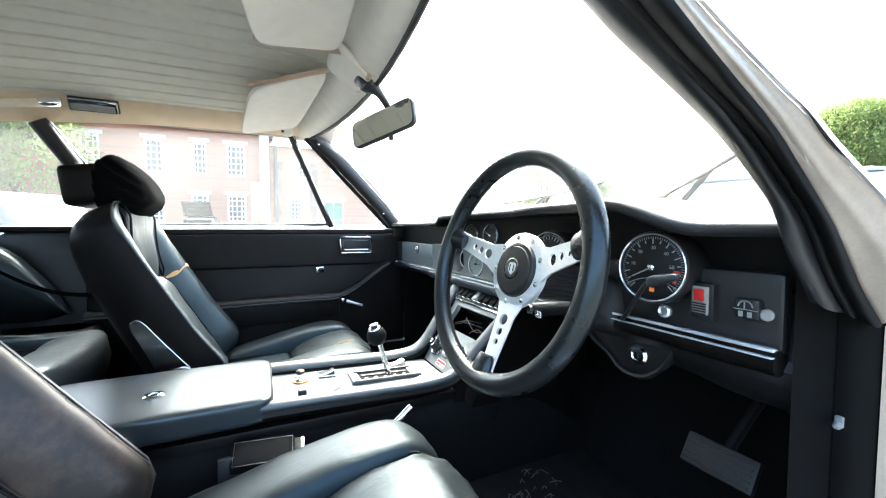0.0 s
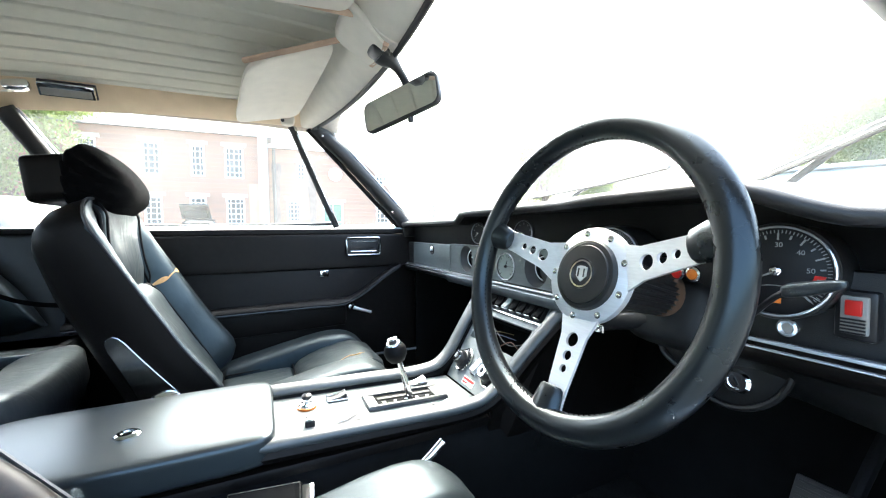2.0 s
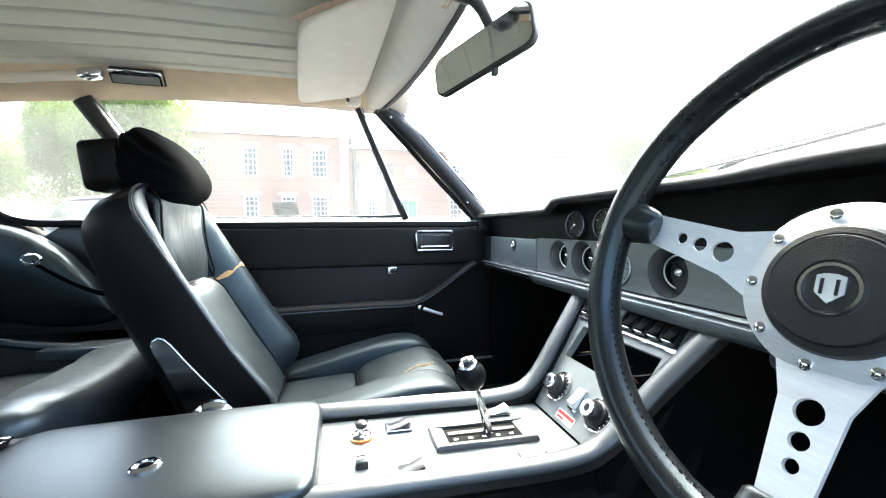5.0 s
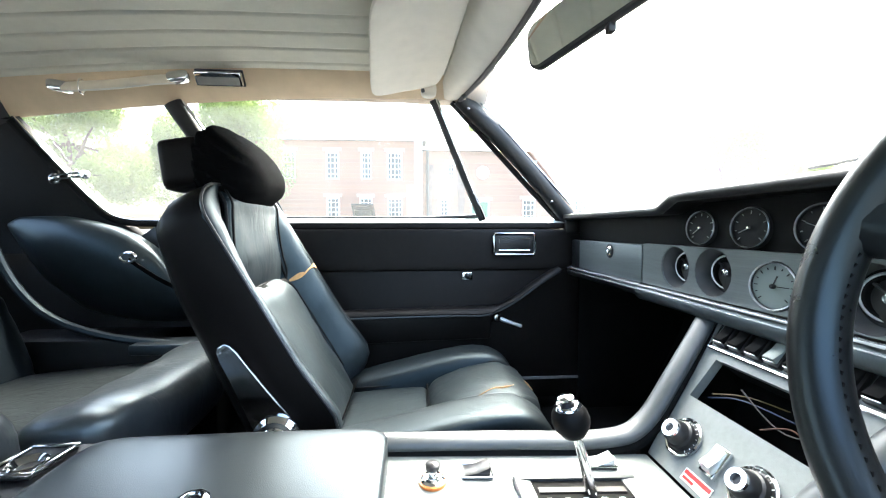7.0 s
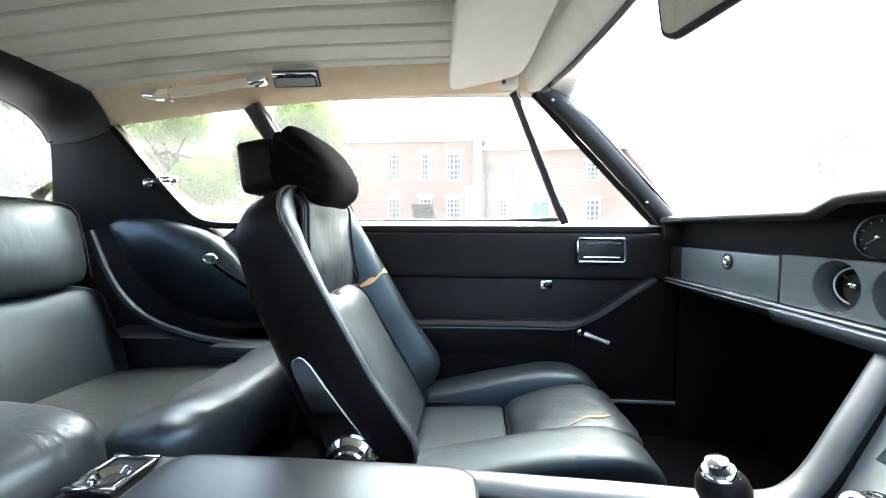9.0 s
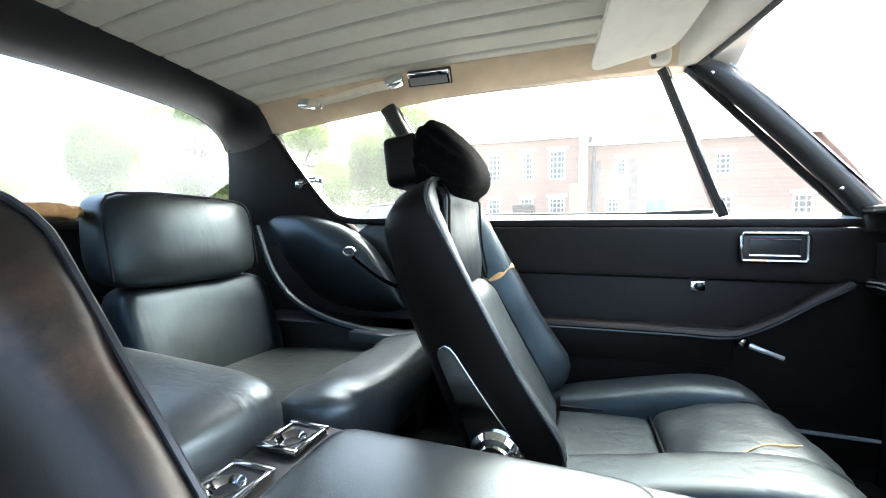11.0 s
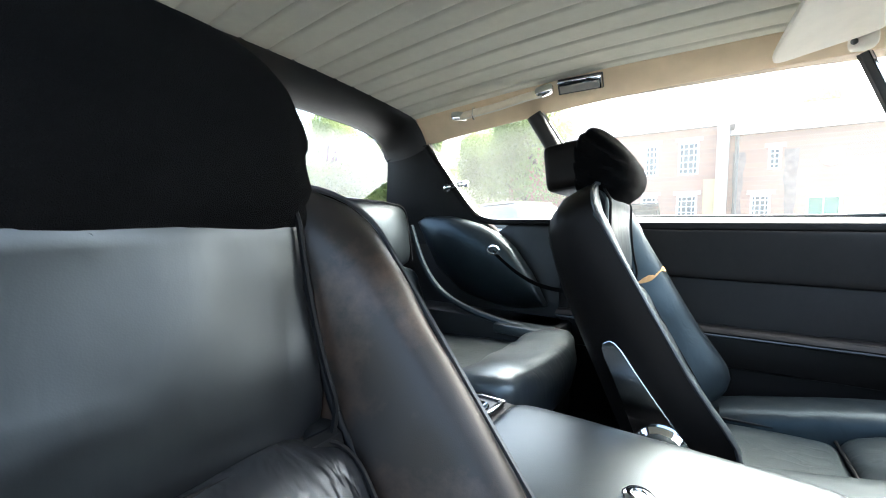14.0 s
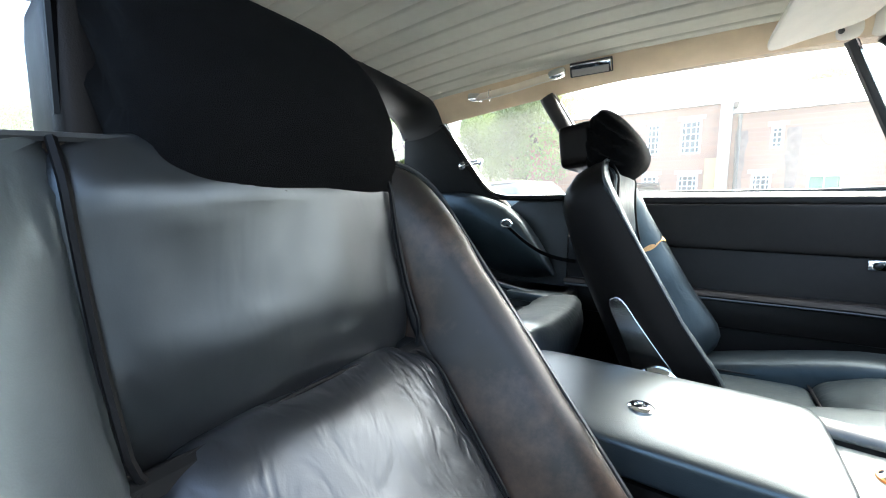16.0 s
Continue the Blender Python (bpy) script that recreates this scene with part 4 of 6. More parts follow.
part("torn_seam", sheet(lambda u, v: on_bolster(lerp(0.03, 0.97, u), 0.262 + (v - 0.5) * (0.009 + 0.006 * math.sin(11 * u)) + 0.003 * math.sin(6 * u)), 16, 2, (0.0, -0.003, -0.002)), FOAM, passenger, "tan foam showing through a torn seam")
part("torn_cushion", tube([(lerp(-0.352, -0.402, i / 8) + 0.006 * math.sin(i * 1.1), lerp(0.16, 0.285, i / 8), 0.4915 - 0.014 * (1 - i / 8) ** 2) for i in range(9)], [0.001, 0.001, 0.0015, 0.0015, 0.003, 0.005, 0.004, 0.005, 0.002], 6, flat=0.6), FOAM, passenger, "tan foam in a split of the thigh roll")
part("torn_flap", sheet(lambda u, v: (lerp(-0.676, -0.625, u) + 0.006 * math.sin(5 * v), lerp(0.355, 0.405, v) + 0.008 * math.sin(6 * u), 0.392 + 0.012 * math.sin(4 * u + 3 * v) - 0.02 * v), 8, 8, (0, 0, -0.003)), FOAM, passenger, "torn tan backing hanging from the cushion's front edge")

# ---- centre console ----
console = thing("centre_console", (0, 0.1, 0.25), "black and grey centre console with padded edges", "console")


part("console_body", box((0, 0.0, 0.375), (0.225, 0.86, 0.215), 0.01), SHELL, console, "black vinyl console sides")
for s in (-1, 1):
    part("console_cheek", prism([(s * 0.122, 0.38, 0.27), (s * 0.122, 0.425, 0.50), (s * 0.158, 0.59, 0.712), (s * 0.158, 0.82, 0.712), (s * 0.122, 0.82, 0.27)], (-s * 0.008, 0, 0)), SHELL, console, smooth=False)
# near-black sheet paints the shade inside the radio opening
part("radio_shade_sheet", prism([(-0.115, 0.52, 0.40), (-0.145, 0.68, 0.70), (-0.145, 0.70, 0.70), (-0.115, 0.54, 0.40)], (0.26, 0, 0)), FOOT, console, "near-black sheet standing in for shade behind the radio opening", smooth=False)
deck = part("deck_plate", prism([(-0.1, 0.0, 0.513), (0.1, 0.0, 0.513), (0.1, 0.425, 0.497), (-0.1, 0.425, 0.497)], (0, 0, -0.02), 0.002), CONSOLE_GREY, console, "grey textured console deck")
for s in (-1, 1):
    path = smooth_path([(s * 0.112, -0.02, 0.528), (s * 0.112, 0.2, 0.522), (s * 0.112, 0.36, 0.518), (s * 0.116, 0.43, 0.54), (s * 0.135, 0.50, 0.62), (s * 0.158, 0.565, 0.695), (s * 0.165, 0.585, 0.715)], 5)
    # grey top of the roll; near-black tubes below make its sides
    part("edge_pad", tube([p + Vector((s * 0.003, 0, -0.002)) for p in path], 0.0115, 14, up=(s, 0.0, 0.2), flat=1.6), EDGE, console, "padded leather edge roll, grey on top")
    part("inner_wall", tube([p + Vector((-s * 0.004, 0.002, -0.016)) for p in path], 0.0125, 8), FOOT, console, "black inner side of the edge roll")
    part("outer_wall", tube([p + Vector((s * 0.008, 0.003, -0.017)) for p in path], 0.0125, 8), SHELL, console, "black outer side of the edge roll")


def stack_at(x, v, h=0.0):
    """A point of the sloping stack: v from its foot to its head, h above the face."""
    return Vector((x, 0.43 + 0.165 * v - 0.8 * h, 0.497 + 0.22 * v + 0.6 * h))


SN = (0, -0.8, 0.6)


# the face is four strips round the empty radio slot
RV0, RV1 = 0.42, 0.68
for v0, v1 in ((0, RV0), (RV1, 0.98)):
    part("stack_face", sheet(lambda u, v, v0=v0, v1=v1: stack_at(lerp(-1, 1, u) * (0.103 + 0.048 * lerp(v0, v1, v)), lerp(v0, v1, v)), 4, 4, (0, 0.012, -0.009)), CONSOLE_GREY, console, "grey textured centre panel")
for s in (-1, 1):
    part("stack_face", sheet(lambda u, v, s=s: stack_at(s * lerp(0.104, 0.103 + 0.048 * lerp(RV0, RV1, v), u), lerp(RV0, RV1, v)), 2, 4, (0, 0.012, -0.009)), CONSOLE_GREY, console)
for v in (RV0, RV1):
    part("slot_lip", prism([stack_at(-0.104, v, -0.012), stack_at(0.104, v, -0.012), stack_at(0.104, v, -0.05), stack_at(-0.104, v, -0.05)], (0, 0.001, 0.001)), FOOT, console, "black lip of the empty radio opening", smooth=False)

lid = thing("armrest_lid", (0.015, -0.2, 0.51), "black leather padded console lid with a chrome lock", "armrest")
part("lid_pad", puff(lambda x, y, z: (0.015 + 0.122 * x, -0.198 + 0.213 * y, 0.528 + 0.026 * z - 0.0045 * x + 0.0035 * (1 - x * x)), 10, 12), LID, lid)
part("lid_rim", box((0.015, -0.2, 0.505), (0.22, 0.40, 0.012), 0.004), VINYL, lid)
part("lid_lock", lathe([(0.018, 0), (0.018, 0.003), (0.014, 0.006), (0.009, 0.006), (0.008, 0.004), (0, 0.004)], pose(0.045, -0.196, 0.5545), 24), CHROME, lid, "chrome lock button")

# ---- dashboard ----
dash = thing("dashboard", (0, 0.7, 0.7), "black padded dashboard with silver fascia and round gauges", "dashboard")


def hood_z(x):
    """Height of the padded top's rear edge."""
    z = 0.902
    z += 0.021 * max(0, min(1, (x + 0.27) / 0.07))
    z -= 0.036 * max(0, min(1, (x - 0.52) / 0.12)) ** 2 * (3 - 2 * max(0, min(1, (x - 0.52) / 0.12)))
    return z


def hood_y(x):
    base = 0.545 if x < -0.27 else lerp(0.545, 0.52, min(1, (x + 0.27) / 0.1))
    return base - 0.05 * math.exp(-((x - 0.44) / 0.2) ** 4)


def top_pad(u, v):
    x = lerp(-0.76, 0.724, u)
    return x, lerp(hood_y(x), 0.80 - 0.4 * x * x + 0.03, v), hood_z(x) + 0.006 * math.sin(math.pi * v)


part("top_pad", sheet(top_pad, 90, 8, (0, 0, -0.012)), VINYL, dash, "black vinyl padded dash top")
part("brow_edge", tube([(x, hood_y(x) + 0.002, hood_z(x) - 0.007) for x in (lerp(-0.76, 0.724, i / 90) for i in range(91))], 0.0098, 10), VINYL, dash, "rounded lip of the dash top")


def brow(u, v):
    x = lerp(-0.76, 0.724, u)
    if v < 0.34:
        return Vector((x, hood_y(x) + 0.004, hood_z(x) - 0.012)).lerp(Vector((x, 0.592, hood_z(x) - 0.016)), v / 0.34)
    return Vector((x, 0.592, hood_z(x) - 0.016)).lerp(Vector((x, 0.594, 0.80)), (v - 0.34) / 0.66)


part("gauge_panel", sheet(brow, 90, 9, (0, 0.01, 0.006)), DASH, dash, "black gauge panel under the brow")
part("fascia_body", prism([(-0.76, 0.585, 0.70), (-0.76, 0.60, 0.83), (-0.76, 0.85, 0.86), (-0.76, 0.85, 0.70)], (1.465, 0, 0)), VINYL, dash, smooth=False)
part("dash_end", box((-0.776, 0.576, 0.868), (0.034, 0.06, 0.05), 0.008), VINYL, dash, "black end of the dash top")
part("glovebox_lid", box((-0.5585, 0.576, 0.778), (0.396, 0.02, 0.088), 0.004), FASCIA, dash, "silver grained glovebox lid")
part("glovebox_end", box((-0.722, 0.573, 0.778), (0.06, 0.018, 0.088), 0.004), VINYL, dash)
# one roll in three tones: middle lightened as if lit, ends kept dark
part("lower_rail", tube([(-0.76, 0.568, 0.722), (-0.55, 0.568, 0.722), (-0.357, 0.568, 0.722)], 0.016, 10, up=(0, 0, 1)), LEATHER, dash, "padded lower dash roll")
part("lower_rail", tube([(-0.354, 0.566, 0.717), (-0.2, 0.566, 0.717), (0.0, 0.566, 0.716), (0.30, 0.566, 0.715)], 0.0175, 12, up=(0, 0, 1)), LEATHER_LIT, dash, "padded lower dash roll")
part("lower_rail", tube([(0.301, 0.568, 0.717), (0.5, 0.568, 0.716), (0.702, 0.568, 0.715)], 0.0165, 12, up=(0, 0, 1)), SHELL, dash, "padded lower dash roll, painted darker where less light falls")
part("bright_strip", box((-0.0265, 0.556, 0.733), (1.457, 0.012, 0.0042), 0.0015), TRIM, dash, "bright trim strip")
part("bright_strip", box((-0.0265, 0.553, 0.724), (1.457, 0.010, 0.002), 0.0008), TRIM, dash, "bright trim strip")
face_holes = [(-0.245, 0.783, 0.0405), (-0.148, 0.783, 0.0415), (-0.03, 0.777, 0.036), (0.085, 0.780, 0.0415)]
part("centre_fascia", plate_with_holes([(-0.352, 0.737), (0.30, 0.737), (0.30, 0.825), (-0.352, 0.825)], face_holes, 0.014, Matrix(((1, 0, 0, 0), (0, 0, 1, 0.565), (0, 1, 0, 0), (0, 0, 0, 1)))), FASCIA, dash, "silver grained centre fascia")
part("knee_panel", sheet(lambda u, v: (lerp(0.46, 0.712, u), 0.572 + 0.13 * v ** 1.3 + 0.01 * math.sin(7 * u), 0.704 - 0.075 * math.sin(math.pi / 2 * v) - 0.012 * u * v), 10, 10, (0, 0.01, 0.012)), VINYL, dash, "black padded knee panel below the dash", angle=60)
part("driver_fascia", box((0.503, 0.578, 0.775), (0.402, 0.02, 0.10), 0.006), VINYL, dash, "black driver switch panel")


def gauge(x, y, z, r, name="gauge", face=FACE, depth=0.02, needles=(), marks=12, label="", normal=(0.12, -1, 0.05)):
    m = facing((x, y, z), normal)
    g = part(name, lathe([(r, -0.03), (r, 0.0), (r * 0.97, 0.001), (0, 0.001)], m, 36), face, dash, label)
    # dark ring just outside the bezel
    part("gauge_collar", ring([(r * 0.99, -0.02), (r * 1.10, -0.02), (r * 1.095, depth * 0.05), (r * 1.04, depth * 0.22), (r * 0.99, depth * 0.2)], m, 48), RUBBER, g, "dark collar round the dial")
    part("bezel", ring([(r * 0.995, depth * 0.1), (r * 1.05, depth * 0.18), (r * 1.045, depth * 0.3), (r * 1.02, depth * 0.34), (r * 0.995, depth * 0.28)], m, 48), TRIM, g, "chrome bezel")
    ticks = []
    for i in range(marks + 1):
        a = radians(225 - 270 * i / marks)
        ticks.append(box((0, 0, 0), (r * (0.16 if i % 2 == 0 else 0.09), r * 0.035, 0.001), 0, m @ pose(r * 0.80 * math.cos(a), r * 0.80 * math.sin(a), 0.0022, 0, 0, math.degrees(a))))
    part("scale", join(*ticks), DIAL_PRINT if face is FACE else FACE, g, "printed scale", smooth=False)
    for a, ln in needles:
        part("needle", box((0, 0, 0), (r * ln, r * 0.035, 0.0015), 0, m @ pose(r * ln * 0.4 * math.cos(radians(a)), r * ln * 0.4 * math.sin(radians(a)), 0.004, 0, 0, a)), DIAL_PRINT if face is FACE else FACE, g, "needle", smooth=False)
    part("hub", lathe([(r * 0.11, 0.002), (r * 0.11, 0.006), (r * 0.06, 0.008), (0, 0.008)], m, 16), FACE if face is CLOCKFACE else CHROME, g)
    return g


gauge(-0.205, 0.588, 0.860, 0.030, needles=((215, 0.7),), marks=8, label="small round fuel gauge")
gauge(-0.098, 0.588, 0.860, 0.031, needles=((205, 0.7),), marks=8, label="small round gauge")
gauge(0.012, 0.588, 0.860, 0.031, needles=((160, 0.7),), marks=8, label="small round gauge")
gauge(0.325, 0.53, 0.822, 0.049, "speedometer", needles=((215, 0.75),), marks=24, label="large black speedometer")
gauge(0.556, 0.53, 0.822, 0.049, "rev_counter", needles=((208, 0.75),), marks=16, label="large black rev counter with red sector")
gauge(-0.03, 0.565, 0.777, 0.0325, "clock", CLOCKFACE, needles=((70, 0.55), (0, 0.75)), marks=12, label="pale faced clock")
for x, z in ((-0.245, 0.783), (-0.148, 0.783), (0.085, 0.780)):
    m, mouth = facing((x, 0.598, z), (0.30, -1, 0)), facing((x, 0.565, z), (0, -1, 0))
    v = part("air_vent", lathe([(0.031, -0.004), (0.031, 0.0), (0.028, 0.004), (0.024, 0.003), (0.02, -0.006), (0, -0.008)], m, 28), FOOT, dash, "round swivelling air vent")
    # throat of the silver fascia, its shade put in as dark grey
    part("vent_throat", ring([(0.0418, 0.0002), (0.0400, -0.0035), (0.0375, -0.009), (0.0350, -0.018), (0.0340, -0.034), (0.0355, -0.034), (0.0430, -0.012)], mouth, 36), GATE, v, "flared throat, coloured dark for the shade inside it")
    part("vent_bezel", ring([(0.0275, 0.0), (0.0305, -0.001), (0.031, 0.003), (0.029, 0.0055), (0.0275, 0.004)], m, 32), STEEL, v, "dull metal vent ring")
    for a in (20, 140, 260):
        part("vent_blade", box((0, 0, 0), (0.020, 0.003, 0.006), 0.001, m @ pose(0, 0, 0.0, 0, 0, a) @ pose(0.017, 0, 0)), PLASTIC, v)
    part("vent_knob", lathe([(0.0065, -0.004), (0.0075, 0.010), (0.006, 0.014), (0, 0.0155)], m, 16), CHROME, v, "chrome vent knob")
part("lock_recess", ring([(0.0135, 0.001), (0.0185, 0.0005), (0.0185, 0.0018), (0.015, 0.003), (0.0135, 0.002)], facing((-0.503, 0.566, 0.80), (0, -1, 0)), 24), RUBBER, dash, "dark rim of the lock recess")
part("glovebox_lock", lathe([(0.0125, 0), (0.0125, 0.003), (0.009, 0.007), (0.0055, 0.007), (0.0055, 0.004), (0, 0.004)], facing((-0.503, 0.566, 0.80), (0, -1, 0)), 20), CHROME, dash, "chrome glovebox lock")

# ---- steering wheel ----
WN = Vector((0.0571, -0.9684, 0.2429)).normalized()
WC = Vector((0.4193, 0.3510, 0.820))
WM = facing(WC, WN) @ Matrix.Scale(1.086, 4)
wheel = thing("steering_wheel", WC - WN * 0.035, "black leather rimmed steering wheel with drilled alloy spokes", "steering wheel")
part("rim", tube([WM @ Vector((0.169 * math.cos(a), 0.169 * math.sin(a), 0)) for a in (2 * math.pi * i / 96 for i in range(96))], 0.0166, 16, True), RIM, wheel, "stitched black leather rim")
for a in (165, 270, 15):
    ra = radians(a)
    m = WM @ Matrix.Translation((0, 0, -0.0445)) @ Matrix.Rotation(ra, 4, 'Z') @ Matrix.Rotation(radians(-11), 4, 'Y')
    part("spoke", plate_with_holes([(0.045, -0.029), (0.075, -0.0185), (0.135, -0.014), (0.166, -0.014), (0.166, 0.014), (0.135, 0.014), (0.075, 0.0185), (0.045, 0.029)], [(0.080, 0, 0.0084), (0.099, 0, 0.0059), (0.115, 0, 0.0047)], 0.0037, m), STEEL, wheel, "drilled brushed alloy spoke", angle=30)
    q0, q1 = WM @ Vector((0.132 * math.cos(ra), 0.132 * math.sin(ra), -0.008)), WM @ Vector((0.166 * math.cos(ra), 0.166 * math.sin(ra), 0.0))
    part("spoke_cover", tube([q0, q0.lerp(q1, 0.08), q0.lerp(q1, 0.4), q1], [0.0135, 0.0172, 0.0195, 0.024], 12, up=WN, flat=0.55), RIM, wheel, "black leather spoke wrap")
HM = WM @ Matrix.Translation((0, 0, -0.036))
part("hub_plate", lathe([(0.058, -0.004), (0.058, 0.004), (0.056, 0.0055), (0, 0.0055)], HM, 48), STEEL, wheel, "brushed alloy hub plate")
part("horn_pad", lathe([(0.0425, 0.004), (0.0425, 0.0085), (0.0405, 0.0115), (0.0365, 0.0125), (0.0355, 0.0120), (0.0345, 0.0140), (0.0185, 0.0155), (0.0178, 0.0142), (0, 0.0142)], HM, 48), VINYL, wheel, "black horn push")
for i in range(9):
    a = 2 * math.pi * (i + 0.5) / 9
    part("hub_bolt", lathe([(0.0042, 0.005), (0.0040, 0.0066), (0.0025, 0.0072), (0, 0.0072)], HM @ Matrix.Translation((0.051 * math.cos(a), 0.051 * math.sin(a), 0)), 10), CHROME, wheel, "chrome hub bolt")
part("boss", lathe([(0.0255, -0.136), (0.027, -0.05), (0.037, -0.004), (0, -0.004)], HM, 28), RUBBER, wheel, "ribbed black rubber boss")

# ---- interior mirror ----
MM = facing((-0.012, 0.278, 1.142), (0.52, -0.855, 0.06)) @ Matrix.Rotation(radians(11), 4, 'Z')
mirror = thing("rear_view_mirror", (0.02, 0.235, 1.225), "black framed interior mirror on a black arm", "mirror")


def rounded(hx, hy, r, k=6):
    return [(sx * (hx - r) + r * math.cos(a), sy * (hy - r) + r * math.sin(a)) for sx, sy, a0 in ((1, 1, 0), (-1, 1, 90), (-1, -1, 180), (1, -1, 270)) for a in (radians(a0 + 90 * i / k) for i in range(k + 1))]


part("mirror_frame", prism([MM @ Vector((x, y, -0.012)) for x, y in rounded(0.103, 0.036, 0.019)], WM.to_3x3() @ Vector((0, 0, 0)) + MM.to_3x3() @ Vector((0, 0, 0.013)), 0.002), PLASTIC, mirror, "black mirror frame")
part("mirror_glass", prism([MM @ Vector((x, y, 0.0012)) for x, y in rounded(0.099, 0.032, 0.016)], MM.to_3x3() @ Vector((0, 0, 0.001))), MIRROR, mirror, "mirror glass", smooth=False)
part("mirror_arm", tube(smooth_path([(0.02, 0.232, 1.228), (0.014, 0.262, 1.21), (-0.006, 0.294, 1.182), (-0.022, 0.303, 1.155)], 4), [0.024, 0.024, 0.022, 0.018, 0.012, 0.010, 0.009, 0.009, 0.009, 0.009, 0.009, 0.009, 0.009], 10), PLASTIC, mirror, "black mirror arm")
part("mirror_base", puff(lambda x, y, z: (0.02 + 0.03 * x, 0.226 + 0.02 * y, 1.232 + 0.016 * z - 0.008 * y), 3.5, 6), PLASTIC, mirror, "black socket of the mirror arm")
part("dip_lever", box(MM @ Vector((0.02, -0.041, -0.008)), (0.012, 0.01, 0.012), 0.002), PLASTIC, mirror)

# ---- sun visors ----
def visor(sgn, corners, name="sun_visor"):
    a, b, c, d = (Vector(p) for p in corners)   # hinge inner, hinge outer, rear outer, rear inner
    vis = thing(name, (a + b) / 2, "cream vinyl sun visor with brown stained edge, hanging slightly open", "sun visor", "sun visors")

    def f(x, y, z):
        u, v = (x + 1) / 2, (y + 1) / 2
        p = a.lerp(b, u).lerp(d.lerp(c, u), v)
        nrm = (b - a).cross(d - a).normalized()
        if nrm.z < 0:
            nrm = -nrm
        return p + nrm * (0.008 * z + 0.01 * math.sin(math.pi * v) * math.sin(math.pi * u) - 0.012 * v * v)
    part("visor_pad", puff(f, 7, 10), CREAM, vis)
    e = [a.lerp(d, i / 6) for i in range(7)]
    part("visor_edge", tube([p + Vector((0, 0, -0.002)) for p in e], 0.0065, 8), TAN_DARK, vis, "brown stained edging")
    part("visor_pivot", puff(lambda x, y, z: (b.x + sgn * 0.012 + 0.02 * x, b.y - 0.03 + 0.022 * y, b.z - 0.012 + 0.02 * z), 3, 6), CREAM, vis, "cream visor bracket")
    part("pivot_pin", lathe([(0.006, 0), (0.006, 0.004), (0, 0.005)], facing((b.x - sgn * 0.006, b.y - 0.045, b.z - 0.018), (-sgn * 0.5, -0.8, -0.4)), 12), PLASTIC, vis, "dark pivot pin")
    return vis


visor(-1, [(-0.05, 0.165, 1.272), (-0.60, 0.125, 1.252), (-0.565, -0.06, 1.216), (-0.185, -0.02, 1.25)])
visor(1, [(0.065, 0.165, 1.268), (0.60, 0.125, 1.252), (0.55, -0.05, 1.225), (0.115, -0.005, 1.242)])

# ---- rear seat ----
def along(t, pairs):
    """Smooth value at t through (t, value) pairs."""
    for (a, va), (b, vb) in zip(pairs, pairs[1:]):
        if t <= b:
            k = (t - a) / (b - a)
            return lerp(va, vb, max(0, k))
    return pairs[-1][1]


def side_pillow(sx, x, y, z):
    yy = lerp(-1.10, -0.585, (y + 1) / 2)
    top = along(yy, [(-1.10, 0.885), (-1.06, 0.902), (-0.95, 0.897), (-0.86, 0.880), (-0.78, 0.858), (-0.70, 0.803), (-0.64, 0.725), (-0.60, 0.655), (-0.585, 0.62)])
    low = along(yy, [(-1.10, 0.845), (-1.06, 0.745), (-1.02, 0.685), (-0.92, 0.612), (-0.80, 0.580), (-0.68, 0.572), (-0.585, 0.585)])
    inward = 0.085 * (1 - 0.55 * z * z) * (1 - 0.4 * y * y)
    return sx * (0.745 - 0.03 * z - inward * max(0, -sx * x) + 0.03 * max(0, sx * x)), yy, lerp(low, top, (z + 1) / 2)


rear = thing("rear_bench", (0, -0.9, 0.25), "black leather rear seat with two moulded places", "car seat")
for sx in (-1, 1):
    part("upper_back_pad", puff(lambda x, y, z, sx=sx: (sx * 0.362 + 0.206 * x + 0.004 * sx * z, -1.07 + 0.055 * y - 0.02 * z + 0.020 * (1 - x * x) * (1 - z * z) * max(0, y), 0.828 + 0.115 * z - 0.008 * x * x * max(0, z)), 5.5, 16), LEATHER_REAR, rear, "smooth leather upper back pad", wobble=0.004)
    part("pad_piping", tube([(sx * 0.362 + x * 0.2, -1.026 - 0.02 * z, 0.828 + 0.113 * z - 0.008 * x * x * max(0, z)) for x, z in ((-0.99, -0.8), (-1, 0.0), (-0.985, 0.72), (-0.93, 0.89), (-0.82, 0.96), (-0.4, 0.985), (0.4, 0.985), (0.82, 0.96), (0.93, 0.89), (0.985, 0.72), (1, 0.0), (0.99, -0.8))], 0.003, 6), PIPING, rear)
    part("lower_back_panel", puff(lambda x, y, z, sx=sx: (sx * 0.40 + 0.215 * x, -1.03 + 0.06 * y - 0.05 * z - 0.02 * (1 - x * x) * max(0, y), 0.575 + 0.145 * z), 6, 10), LEATHER_REAR, rear, "leather lower back panel", wobble=0.006)
    part("cushion_pan", puff(lambda x, y, z, sx=sx: (sx * 0.39 + 0.24 * x, -0.78 + 0.25 * y, 0.42 + 0.08 * z + 0.02 * y), 6, 10), LEATHER_PAN, rear, "scuffed leather seat pan")
    # daylight on this roll and the centre block is painted as lighter leather
    part("front_roll", puff(lambda x, y, z, sx=sx: (sx * 0.38 + 0.25 * x, -0.515 + 0.10 * y, 0.472 + 0.08 * z + 0.045 * abs(x) ** 2 + 0.012 * y), 3.0, 14), LEATHER_LIT, rear, "rounded leather front roll", wobble=0.007)
